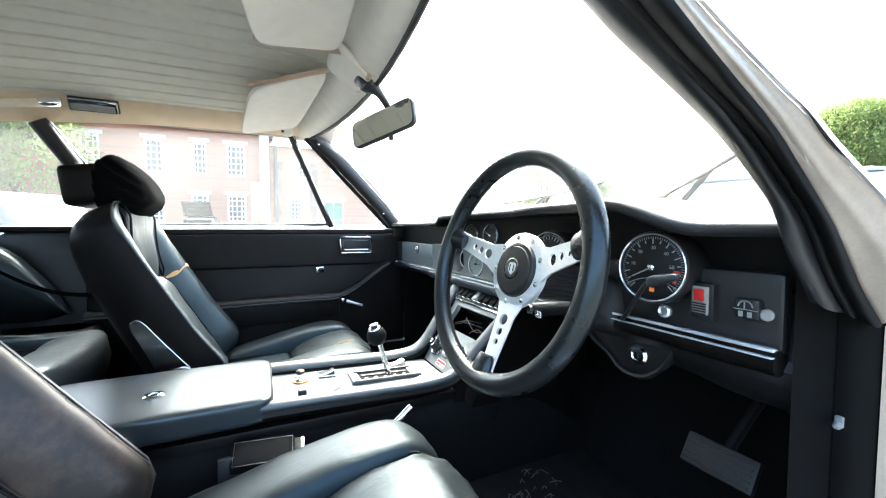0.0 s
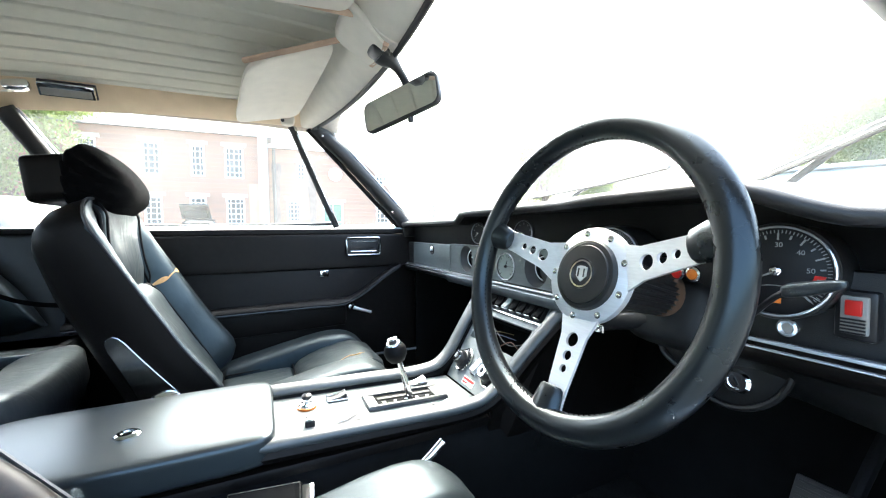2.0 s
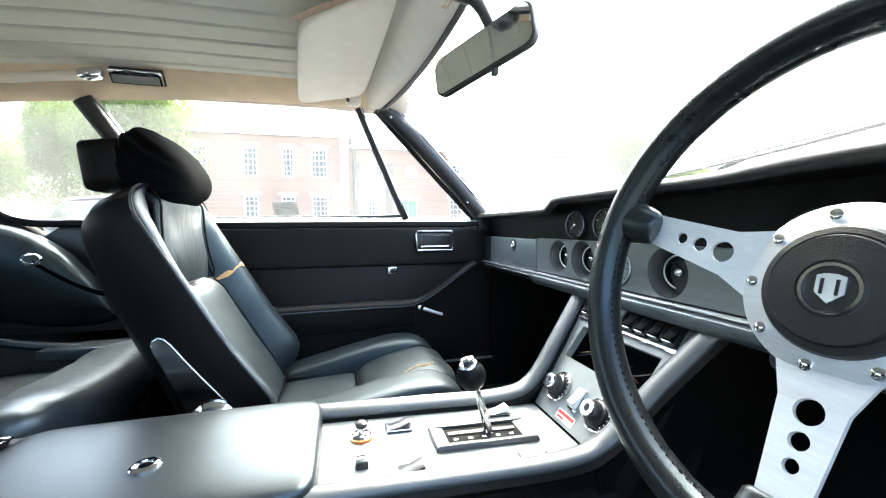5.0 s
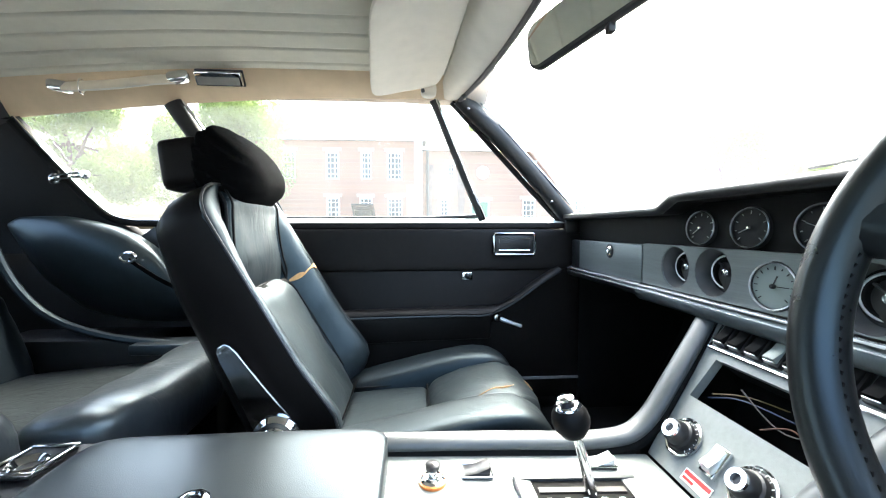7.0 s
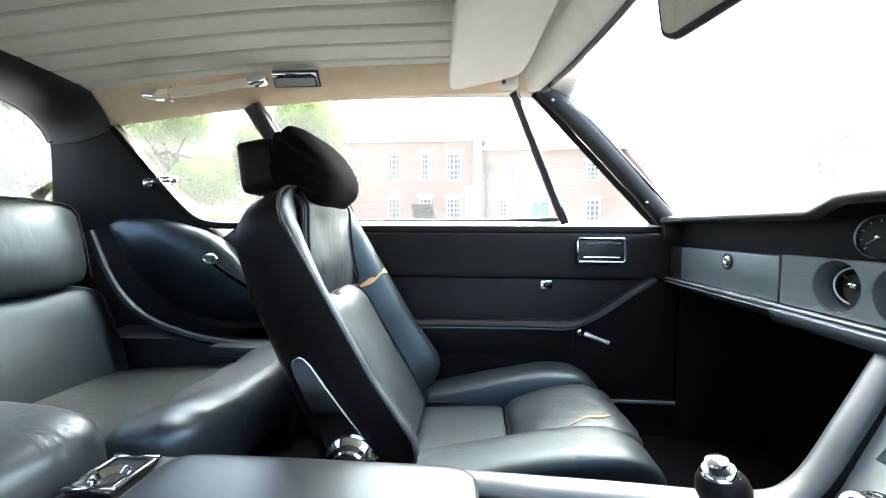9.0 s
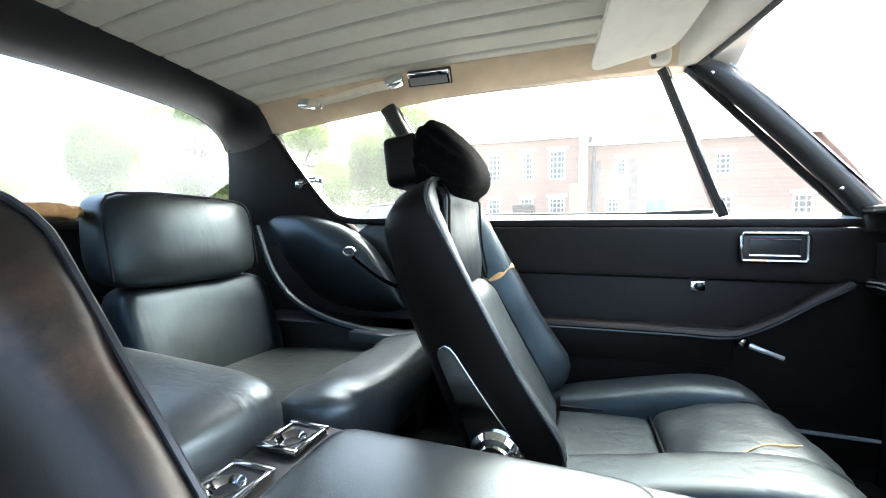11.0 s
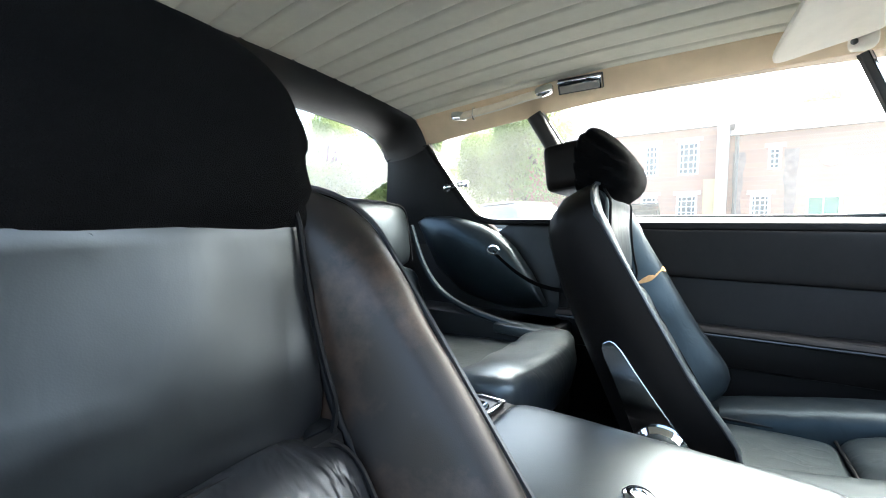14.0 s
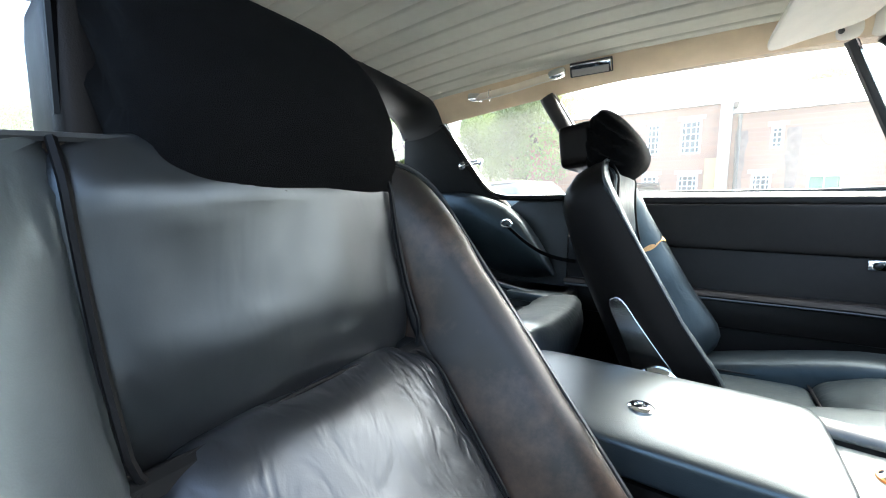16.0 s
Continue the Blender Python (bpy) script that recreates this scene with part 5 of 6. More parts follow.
    part("side_bolster", puff(lambda x, y, z, sx=sx: side_pillow(sx, x, y, z), 5.0, 18), LEATHER_REAR, rear, "bulging leather side cushion", wobble=0.004)
    part("side_ledge", tube(smooth_path([(sx * 0.60, -1.05, 0.86), (sx * 0.60, -0.99, 0.72), (sx * 0.60, -0.9, 0.625), (sx * 0.60, -0.75, 0.57), (sx * 0.60, -0.56, 0.545)], 4), 0.011, 8), LEATHER_REAR, rear, "piped ledge below the side cushion")
    part("side_box", box((sx * 0.66, -0.60, 0.545), (0.2, 0.18, 0.03), 0.008), LID, rear)
    part("side_base", box((sx * 0.69, -0.80, 0.41), (0.14, 0.6, 0.30), 0.01), VINYL, rear)
part("centre_block", puff(lambda x, y, z: (-0.005 + 0.132 * x, -0.76 + 0.25 * y, 0.478 + 0.148 * z - 0.012 * y * max(0, z)), 6, 12), LEATHER_LIT, rear, "leather centre armrest block")
ash_base = part("ashtray_plinth", box((0, -0.45, 0.40), (0.225, 0.1, 0.29), 0.006), VINYL, rear)
for x in (-0.058, 0.052):
    tray = pose(x, -0.458, 0.546)
    a = part("ashtray", plate_with_holes([(-0.036, -0.030), (0.036, -0.030), (0.036, 0.030), (-0.036, 0.030)], [(0.004, -0.002, 0.0195)], 0.005, tray), PLASTIC, rear, "chrome framed ashtray with a round recess", angle=30)
    for sx in (-1, 1):
        part("ashtray_rim", box((sx * 0.0345, 0, 0.006), (0.0085, 0.066, 0.006), 0.002, tray), ARM, a, "bright raised rim")
        part("ashtray_rim", box((0, sx * 0.029, 0.006), (0.060, 0.0085, 0.006), 0.002, tray), ARM, a, "bright raised rim")
    part("ashtray_lip", ring([(0.0120, -0.006), (0.0195, 0.002), (0.0220, 0.0055), (0.0205, 0.0065), (0.0175, 0.004), (0.0110, -0.004)], tray @ pose(0.004, -0.002, 0), 28), ARM, a, "dished metal lip")
    part("ashtray_bowl", lathe([(0.016, -0.003), (0.014, -0.005), (0.008, -0.0055), (0, -0.006)], tray @ pose(0.004, -0.002, 0), 24), FACE, a, "dark bowl")



def text_part(words, size, m, mat, parent, name="lettering"):
    cu = bpy.data.curves.new("text", 'FONT')
    cu.body, cu.size, cu.align_x, cu.align_y, cu.extrude = words, size, 'CENTER', 'CENTER', 0.0003
    tmp = bpy.data.objects.new("text", cu)
    me = bpy.data.meshes.new_from_object(tmp)
    bm = bmesh.new()
    bm.from_mesh(me)
    bmesh.ops.transform(bm, matrix=m, verts=bm.verts)
    bpy.data.objects.remove(tmp)
    bpy.data.curves.remove(cu)
    bpy.data.meshes.remove(me)
    return part(name, bm, mat, parent, smooth=False)


# ---- console fittings ----
lever = thing("gear_lever", (0.0, 0.278, 0.50), "chrome gear lever with a black knob in a slotted gate", "gear lever")
gate_m = facing((0.0, 0.278, 0.5045), (0, 0.038, 1), (0, 1, 0))
for sx in (-1, 1):
    part("gate_side", prism([gate_m @ Vector((sx * a, b, c)) for a, b, c in ((0.036, -0.089, 0.0), (0.036, 0.089, 0.0), (0.0335, 0.0865, 0.008), (0.0335, -0.0865, 0.008))], gate_m.to_3x3() @ Vector((-sx * 0.008, 0, 0)), 0.001), GATE, lever, "dark grey raised gate side")
    part("gate_end", prism([gate_m @ Vector((a, sx * b, c)) for a, b, c in ((-0.034, 0.0885, 0.0), (0.034, 0.0885, 0.0), (0.034, 0.087, 0.008), (-0.034, 0.087, 0.008))], gate_m.to_3x3() @ Vector((0, -sx * 0.022, -0.003)), 0.001), GATE_END, lever, "satin grey sloping gate end")
part("gate_slot", box((0, 0, 0), (0.052, 0.140, 0.002), 0.0005, gate_m @ pose(0, 0, 0.0022)), FOOT, lever, "black gate slot with pale marks")
part("gate_marks", join(*[box((0, 0, 0), (0.0045, 0.007, 0.0006), 0, gate_m @ pose(0.010, -0.050 + 0.0245 * i, 0.0036)) for i in range(5)]), WHITE, lever, "white gear position marks", smooth=False)
part("gate_brush", box((0, 0, 0), (0.01, 0.12, 0.002), 0, gate_m @ pose(-0.006, 0, 0.0045)), RUBBER, lever)
shaft = [(0.0, 0.29, 0.50), (0.0, 0.283, 0.53), (0.0, 0.272, 0.57), (0.0, 0.262, 0.60)]
part("lever_shaft", tube(shaft, [0.0085, 0.0075, 0.0065, 0.006], 12), CHROME, lever, "chrome lever shaft")
km = facing((0.0, 0.261, 0.598), (0, -0.25, 1), (0, 1, 0)) @ Matrix.Scale(0.87, 4)
knob = part("knob", lathe([(0.009, -0.012), (0.018, -0.009), (0.0265, 0.004), (0.0285, 0.014), (0.0265, 0.025), (0.021, 0.034), (0.0165, 0.0375), (0, 0.038)], km, 32), PIPING, lever, "round black gear knob")
part("knob_collar", ring([(0.0115, 0.0355), (0.0205, 0.034), (0.0195, 0.0375), (0.0165, 0.0398), (0.0120, 0.0395)], km, 32), CHROME, knob, "chrome collar")
part("knob_stem", lathe([(0.0105, 0.036), (0.0105, 0.0468), (0, 0.0468)], km, 20), PLASTIC, knob, "black button stem")
part("knob_button", lathe([(0.0108, 0.046), (0.0125, 0.0468), (0.0125, 0.050), (0.010, 0.0515), (0, 0.052)], km, 20), CHROME, knob, "chrome release button")


def rocker(x, y, z, m_up, size, tilt, name, label, mat=PLASTIC, parent=None):
    m = facing((x, y, z), m_up, (0, 1, 0))
    r = part(name, box((0, 0, 0), (size[0] * 1.25, size[1] * 1.2, 0.004), 0.0015, m), GATE, parent or console, label)
    part("switch_frame", tube([m @ Vector((a * size[0] * 0.62, b * size[1] * 0.6, 0.0025)) for a, b in ((-1, -1), (1, -1), (1, 1), (-1, 1))], 0.0014, 6, True), CHROME, r, "thin bright frame")
    part("rocker_key", prism([m @ Vector(p) for p in ((-size[0] / 2, -size[1] / 2, 0.002), (-size[0] / 2, 0, 0.006), (-size[0] / 2, size[1] / 2, 0.014), (-size[0] / 2, size[1] / 2, 0.002))], m.to_3x3() @ Vector((size[0], 0, 0)), 0.001), mat, r)
    return r


light = part("cigar_lighter", lathe([(0.017, 0.0), (0.017, 0.006), (0.013, 0.008), (0.012, 0.011), (0.006, 0.012), (0.006, 0.018), (0.0095, 0.021), (0.0095, 0.026), (0.006, 0.028), (0, 0.028)], pose(-0.035, 0.078, 0.509), 24), CHROME, console, "chrome cigar lighter")
part("lighter_ring", ring([(0.014, 0.0), (0.0195, 0.0), (0.0195, 0.004), (0.014, 0.004)], pose(-0.035, 0.078, 0.510), 24), ORANGE, light, "orange glow ring")
part("lighter_cap", lathe([(0.0098, 0.021), (0.0102, 0.027), (0.007, 0.0295), (0, 0.030)], pose(-0.035, 0.078, 0.509), 20), PLASTIC, light)
rocker(-0.055, 0.142, 0.509, (0, 0.038, 1), (0.026, 0.036), 0, "window_switch", "black rocker switch in a bright frame")
rocker(0.073, 0.142, 0.509, (0, 0.038, 1), (0.026, 0.036), 0, "window_switch", "black rocker switch in a bright frame")
rocker(-0.072, 0.335, 0.5025, (0, 0.038, 1), (0.022, 0.034), 0, "deck_switch", "bright rocker switch", STEEL)
rocker(0.074, 0.335, 0.5025, (0, 0.038, 1), (0.022, 0.034), 0, "deck_switch", "bright rocker switch", STEEL)
part("deck_button", box((0.045, 0.075, 0.514), (0.016, 0.018, 0.014), 0.002), PLASTIC, console, "small black push button")
part("button_cap", box((0.045, 0.075, 0.5225), (0.013, 0.015, 0.004), 0.001), CHROME, console, "bright button cap")

# switch row
for i in range(8):
    x = -0.108 + 0.0308 * i
    m = facing(stack_at(x, 0.83), SN)
    sw = part("stack_switch", box((0, 0, 0), (0.024, 0.040, 0.010), 0.002, m @ pose(0, 0, 0.004)), VINYL, console, "black rocker switch")
    part("switch_key", prism([m @ Vector(p) for p in ((-0.009, -0.016, 0.009), (-0.009, -0.014, 0.019), (-0.009, 0.002, 0.013), (-0.009, 0.016, 0.012), (-0.009, 0.016, 0.009))], m.to_3x3() @ Vector((0.018, 0, 0)), 0.0012), CLOCKFACE if i == 3 else FOOT, sw)
    part("switch_edge", box((0, 0, 0), (0.018, 0.0016, 0.0016), 0.0004, m @ pose(0, -0.0165, 0.0145)), TRIM, sw, "bright lower edge")
part("switch_frame", tube([stack_at(x, v, 0.004) for x, v in ((-0.128, 0.735), (0.128, 0.735), (0.131, 0.925), (-0.131, 0.925))], 0.0028, 6, True), CHROME, console, "bright switch row frame")
for x in (-0.064, 0.058):
    m = facing(stack_at(x, 0.2), SN)
    k = part("heater_dial", lathe([(0.030, -0.002), (0.030, 0.003), (0.0285, 0.0042), (0, 0.0042)], m, 32), PLASTIC, console, "black heater dial plate")
    part("dial_ring", ring([(0.0265, 0.004), (0.0305, 0.001), (0.0308, 0.0045), (0.0285, 0.0062), (0.0265, 0.0055)], m, 36), CHROME, k, "chrome dial ring")
    part("dial_marks", join(*[box((0, 0, 0), (0.0035, 0.0009, 0.0008), 0, m @ pose(0, 0, 0, 0, 0, 140 - 20 * i) @ pose(0.0245, 0, 0.0046)) for i in range(10)]), WHITE, k, "white printed marks", smooth=False)
    grip = part("dial_grip", lathe([(0.023, 0.004), (0.022, 0.012), (0.019, 0.014), (0.0175, 0.024), (0.015, 0.027), (0, 0.027)], m, 18), PLASTIC, k, "ribbed black dial")
    part("dial_cap", ring([(0.006, 0.025), (0.0145, 0.025), (0.0135, 0.031), (0.007, 0.031)], m, 24), CHROME, k, "chrome dial cap")
rocker_m = facing(stack_at(0.0, 0.2), SN)
fan = part("fan_switch", box((0, 0, 0), (0.026, 0.044, 0.008), 0.002, rocker_m @ pose(0, 0, 0.002)), CHROME, console, "chrome framed fan switch")
part("fan_key", prism([rocker_m @ Vector(p) for p in ((-0.009, -0.019, 0.005), (-0.009, -0.012, 0.016), (-0.009, 0.004, 0.010), (-0.009, 0.018, 0.009), (-0.009, 0.018, 0.005))], rocker_m.to_3x3() @ Vector((0.018, 0, 0)), 0.001), STEEL, fan)
lab_m = facing(stack_at(-0.006, 0.055), SN)
lab = part("warning_label", box((0, 0, 0), (0.05, 0.018, 0.001), 0, lab_m @ pose(0, 0, 0.0008)), WHITE, console, "red and white adhesive label", smooth=False)
part("label_print", join(box((0, 0, 0), (0.047, 0.006, 0.0006), 0, lab_m @ pose(0, 0.004, 0.0016)), box((0, 0, 0), (0.02, 0.004, 0.0006), 0, lab_m @ pose(-0.012, -0.004, 0.0016))), RED, lab, "red printed bars", smooth=False)
BLUE_WIRE = material("blue_wire", (0.012, 0.03, 0.08), 0.5)
YELLOW_WIRE = material("yellow_wire", (0.09, 0.06, 0.012), 0.5)
for a0, b0, c0, mt in (((-0.09, 0.50, 0.012), (-0.05, 0.58, 0.002), (0.0, 0.62, -0.012), YELLOW_WIRE), ((-0.095, 0.47, 0.010), (-0.05, 0.55, 0.004), (0.02, 0.58, -0.010), BLUE_WIRE),
                       ((-0.06, 0.60, 0.006), (0.03, 0.5, 0.010), (0.09, 0.62, 0.0), RUBBER), ((0.0, 0.46, 0.008), (0.035, 0.53, 0.012), (0.06, 0.50, 0.0), WIRE)):
    part("loose_wire", tube(smooth_path([stack_at(p[0], p[1], p[2] - 0.03) for p in (a0, b0, c0)], 8), 0.0011, 6), mt, console, "loose wiring in the radio opening")


# ---- driver's switches and column ----
part("round_switch", ring([(0.0055, 0.0), (0.0105, 0.0), (0.0105, 0.004), (0.008, 0.006), (0.0055, 0.004)], facing((0.552, 0.568, 0.752), (0, -1, 0)), 24), TRIM, dash, "chrome ring switch")
part("switch_lens", lathe([(0.0057, 0.001), (0.0057, 0.003), (0, 0.0035)], facing((0.552, 0.568, 0.752), (0, -1, 0)), 18), LENS_GREY, dash, "pale switch centre")
hz = part("hazard_switch", box((0.613, 0.565, 0.779), (0.034, 0.020, 0.052), 0.004), PLASTIC, dash, "black hazard switch with red window")
part("switch_plate", box((0.613, 0.5545, 0.780), (0.022, 0.006, 0.040), 0.002), LENS_GREY, hz, "grey switch key")
part("red_window", box((0.613, 0.551, 0.788), (0.013, 0.004, 0.016), 0.001), RED, hz, "red window")
for i in range(5):
    part("switch_rib", box((0.613, 0.551, 0.776 - 0.0035 * i), (0.019, 0.003, 0.0018), 0), PLASTIC, hz, smooth=False)
wp = part("wiper_switch", box((0.668, 0.566, 0.778), (0.031, 0.02, 0.028), 0.006), PLASTIC, dash, "black wiper switch with white symbols")
part("wiper_symbol", join(box((0.668, 0.5555, 0.777), (0.028, 0.001, 0.001), 0), box((0.663, 0.5555, 0.771), (0.005, 0.001, 0.007), 0), box((0.673, 0.5555, 0.771), (0.005, 0.001, 0.007), 0), *[box((0.668 + 0.008 * math.cos(radians(a)), 0.5555, 0.780 + 0.008 * math.sin(radians(a))), (0.005, 0.001, 0.0016), 0, pose(0, 0, 0, 0, 90 - a, 0)) for a in range(20, 161, 28)], box((0.667, 0.5555, 0.782), (0.0015, 0.001, 0.009), 0)), DIAL_PRINT, wp, "white symbols", smooth=False)
part("wiper_knob", lathe([(0.0075, 0), (0.0075, 0.006), (0.0055, 0.008), (0, 0.008)], facing((0.687, 0.568, 0.773), (0.2, -1, 0)), 18), LENS_GREY, wp, "chrome knob")
for x, mt in ((0.432, RED), (0.454, ORANGE)):
    l = part("warning_lamp", lathe([(0.008, 0), (0.008, 0.004), (0.0065, 0.006), (0, 0.007)], facing((x, 0.545, 0.807), (0, -1, 0)), 16), mt, dash, "small coloured warning lamp")
    part("lamp_ring", ring([(0.0078, 0), (0.0105, 0), (0.0105, 0.004), (0.0078, 0.005)], facing((x, 0.545, 0.807), (0, -1, 0)), 18), CHROME, l)


for x in (0.325, 0.556):
    part("dial_can", ring([(0.050, -0.07), (0.0545, -0.07), (0.0545, 0.0), (0.0535, 0.002), (0.052, 0.002), (0.050, 0.0)], facing((x, 0.53, 0.822), (0.12, -1, 0.05)), 40), VINYL, dash, "black moulded dial surround")
for words, ang in (("10", 172), ("20", 130), ("30", 88), ("40", 46), ("50", 4)):
    m = facing((0.556, 0.53, 0.822), (0.12, -1, 0.05)) @ pose(0.0295 * math.cos(radians(ang)), 0.0295 * math.sin(radians(ang)), 0.0025)
    text_part(words, 0.0075, m, DIAL_PRINT, dash)
RD = facing((0.556, 0.53, 0.822), (0.12, -1, 0.05))
part("dial_arc", tube([RD @ Vector((x, -0.016 - 9 * x * x, 0.0022)) for x in (lerp(-0.038, 0.038, i / 12) for i in range(13))], 0.0006, 5), DIAL_PRINT, dash, "pale arc of the lower dial")
part("dial_lamp", box((0, 0, 0), (0.007, 0.006, 0.001), 0, RD @ pose(0.002, -0.033, 0.002)), ORANGE, dash, "small orange dial lamp", smooth=False)
for x0 in (0.325, 0.556):
    DM = facing((x0, 0.53, 0.822), (0.12, -1, 0.05))
    part("fine_scale", join(*[box((0, 0, 0), (0.0035, 0.0007, 0.0008), 0, DM @ Matrix.Rotation(radians(225 - 270 * i / 60), 4, 'Z') @ pose(0.0445, 0, 0.002)) for i in range(61)]), DIAL_PRINT, dash, "fine printed scale", smooth=False)
part("red_sector", prism([RD @ Vector((r * math.cos(radians(a)), r * math.sin(radians(a)), 0.0018)) for r, a in ((0.033, -4), (0.042, -4), (0.042, -32), (0.033, -32))], (0, -0.0006, 0)), RED, dash, "red sector of the rev counter", smooth=False)

column = thing("steering_column", (0.43, 0.55, 0.76), "black leather covered steering column cowl with stalk", "steering column")
CM = WM @ Matrix.Translation((0, 0, -0.036))
part("column_cowl", puff(lambda x, y, z: CM @ Vector(((0.074 - 0.010 * z) * x - 0.001, -0.018 + (0.054 - 0.006 * z) * y, -0.214 + 0.066 * z)), 4.2, 16), COWL, column, "rounded black column cowl")
part("brass_ring", ring([(0.020, -0.160), (0.0300, -0.160), (0.0300, -0.138), (0.0285, -0.135), (0.020, -0.135)], CM, 28), COLLAR, column, "tan worn collar")
part("column_tube", tube([CM @ Vector((0, 0, -0.14)), CM @ Vector((0, -0.01, -0.45))], 0.026, 16), PLASTIC, column)
part("stalk", tube(smooth_path([(0.485, 0.552, 0.726), (0.501, 0.541, 0.736), (0.540, 0.514, 0.770), (0.572, 0.492, 0.798), (0.586, 0.487, 0.806)], 4), 0.0034, 8), PLASTIC, column, "thin black stalk")
part("stalk_paddle", puff(lambda x, y, z: (0.606 + 0.028 * x, 0.482 - 0.007 * x + 0.006 * y, 0.8125 + 0.0072 * z * (1 - 0.25 * x) + 0.0075 * x), 3, 9), LID, column, "black stalk paddle")
FLANGE = smooth_path([(0.375, 0.590, 0.712), (0.380, 0.592, 0.672), (0.419, 0.598, 0.645), (0.453, 0.600, 0.620), (0.493, 0.602, 0.622), (0.527, 0.600, 0.646), (0.545, 0.598, 0.678), (0.552, 0.596, 0.712)], 4)
part("under_cowl", prism(FLANGE, (0, 0.022, 0), 0.003), VINYL, column, "black rounded bracket below the dash")
part("cowl_lip", tube([p + Vector((0, -0.003, 0)) for p in FLANGE], 0.0045, 8), VINYL, column, "raised lip of the bracket")
part("ignition_lock", lathe([(0.0175, 0.0), (0.0175, 0.006), (0.0135, 0.010), (0.010, 0.010), (0.0095, 0.007), (0, 0.007)], facing((0.484, 0.600, 0.658), (0.1, -1, 0.05)), 24), CHROME, column, "chrome ignition lock")
part("lock_slot", box((0, 0, 0), (0.003, 0.011, 0.002), 0.0005, facing((0.484, 0.600, 0.658), (0.1, -1, 0.05)) @ pose(0, 0, 0.0075, 0, 0, 30)), FACE, column, "dark key slot")
part("key_tag", box((0.33, 0.50, 0.708), (0.018, 0.004, 0.014), 0.002), CHROME, column, "small bright key tag")
part("steering_lock", lathe([(0.013, 0), (0.013, 0.014), (0.009, 0.018), (0, 0.018)], facing((0.305, 0.515, 0.713), (-0.2, -1, 0)), 18), CHROME, column, "chrome steering lock")
part("lock_housing", tube([(0.305, 0.513, 0.713), (0.36, 0.54, 0.725), (0.42, 0.56, 0.735)], 0.016, 10), PLASTIC, column)
ribs = [[HM @ Vector(((r + (0.0035 if k % 4 in (1, 2) else 0.0)) * math.cos(math.pi * k / 48), (r + (0.0035 if k % 4 in (1, 2) else 0.0)) * math.sin(math.pi * k / 48), z)) for k in range(96)] for z, r in ((-0.137, 0.0260), (-0.105, 0.0272), (-0.05, 0.0305), (-0.006, 0.038))]
bm = bmesh.new()
rows = [[bm.verts.new(p) for p in row] for row in ribs]
for A, B in zip(rows, rows[1:]):
    for k in range(96):
        bm.faces.new((A[k], A[(k + 1) % 96], B[(k + 1) % 96], B[k]))
part("boss_grip", bm, RUBBER, wheel, "ribbed rubber boss sleeve", smooth=False)
badge = part("horn_badge", ring([(0.0145, 0.0138), (0.0165, 0.0138), (0.0165, 0.0162), (0.0145, 0.0162)], HM, 28), CHROME, wheel, "small round badge with pale bars")
shield = [(-0.0075, 0.008), (-0.003, 0.0095), (0.003, 0.0095), (0.0075, 0.008), (0.0075, -0.003), (0.0, -0.0095), (-0.0075, -0.003)]
part("badge_shield", prism([HM @ Vector((x, y, 0.0142)) for x, y in shield], HM.to_3x3() @ Vector((0, 0, 0.0012))), TRIM, badge, "plain silver shield", smooth=False)
part("badge_bars", join(*[box((0, 0, 0), (0.0018, 0.010, 0.0008), 0, HM @ pose(x, 0.001, 0.0156)) for x in (-0.004, 0.004)]), FACE, badge, "dark bars of the badge", smooth=False)
part("rim_stitching", join(*[box((0, 0, 0), (0.006, 0.0012, 0.0012), 0, WM @ Matrix.Rotation(a, 4, 'Z') @ pose(0.1552, 0, 0.004, 0, 0, 68)) for a in (2 * math.pi * i / 150 for i in range(150))]), PIPING, wheel, "lacing along the inside of the rim", smooth=False)

# ---- pedals ----
for x, y, z, w, h, nm in ((0.565, 0.70, 0.483, 0.115, 0.055, "brake_pedal"), (0.66, 0.76, 0.42, 0.05, 0.12, "throttle_pedal")):
    pd = thing(nm, (x, 0.86, 0.5), "black rubber " + nm.replace("_", " ") + " on a steel arm", "pedal")
    m = facing((x, y, z), (0.0, -0.85, 0.5))
    part("pedal_pad", box((0, 0, 0), (w, h, 0.014), 0.004, m), RUBBER, pd)
    for i in range(5):
        part("pad_rib", box((0, 0, 0), (w * 0.9, h * 0.07, 0.004), 0.001, m @ pose(0, h * (i - 2) * 0.18, 0.008)), RUBBER, pd)
    part("pedal_arm", tube(smooth_path([m @ Vector((0, 0, -0.005)), (x, 0.80, z + 0.07), (x, 0.90, 0.62), (x, 0.98, 0.72)], 4), 0.009, 8), PLASTIC, pd)

release = thing("release_lever", (0.684, 0.66, 0.60), "small chrome release lever under the dash end", "lever")
part("lever_arm", tube(smooth_path([(0.676, 0.668, 0.622), (0.679, 0.662, 0.604), (0.688, 0.658, 0.590), (0.697, 0.658, 0.592)], 4), [0.003] * 8 + [0.004] * 5, 8), CHROME, release)
part("lever_bracket", box((0.676, 0.672, 0.630), (0.014, 0.008, 0.024), 0.002), PLASTIC, release, "black fixing bracket")
check = thing("door_check", (0.744, 0.61, 0.655), "small bright door check plate on the hinge post", "door fitting")
part("check_plate", box((0.744, 0.606, 0.655), (0.008, 0.006, 0.014), 0.002), GATE_END, check)
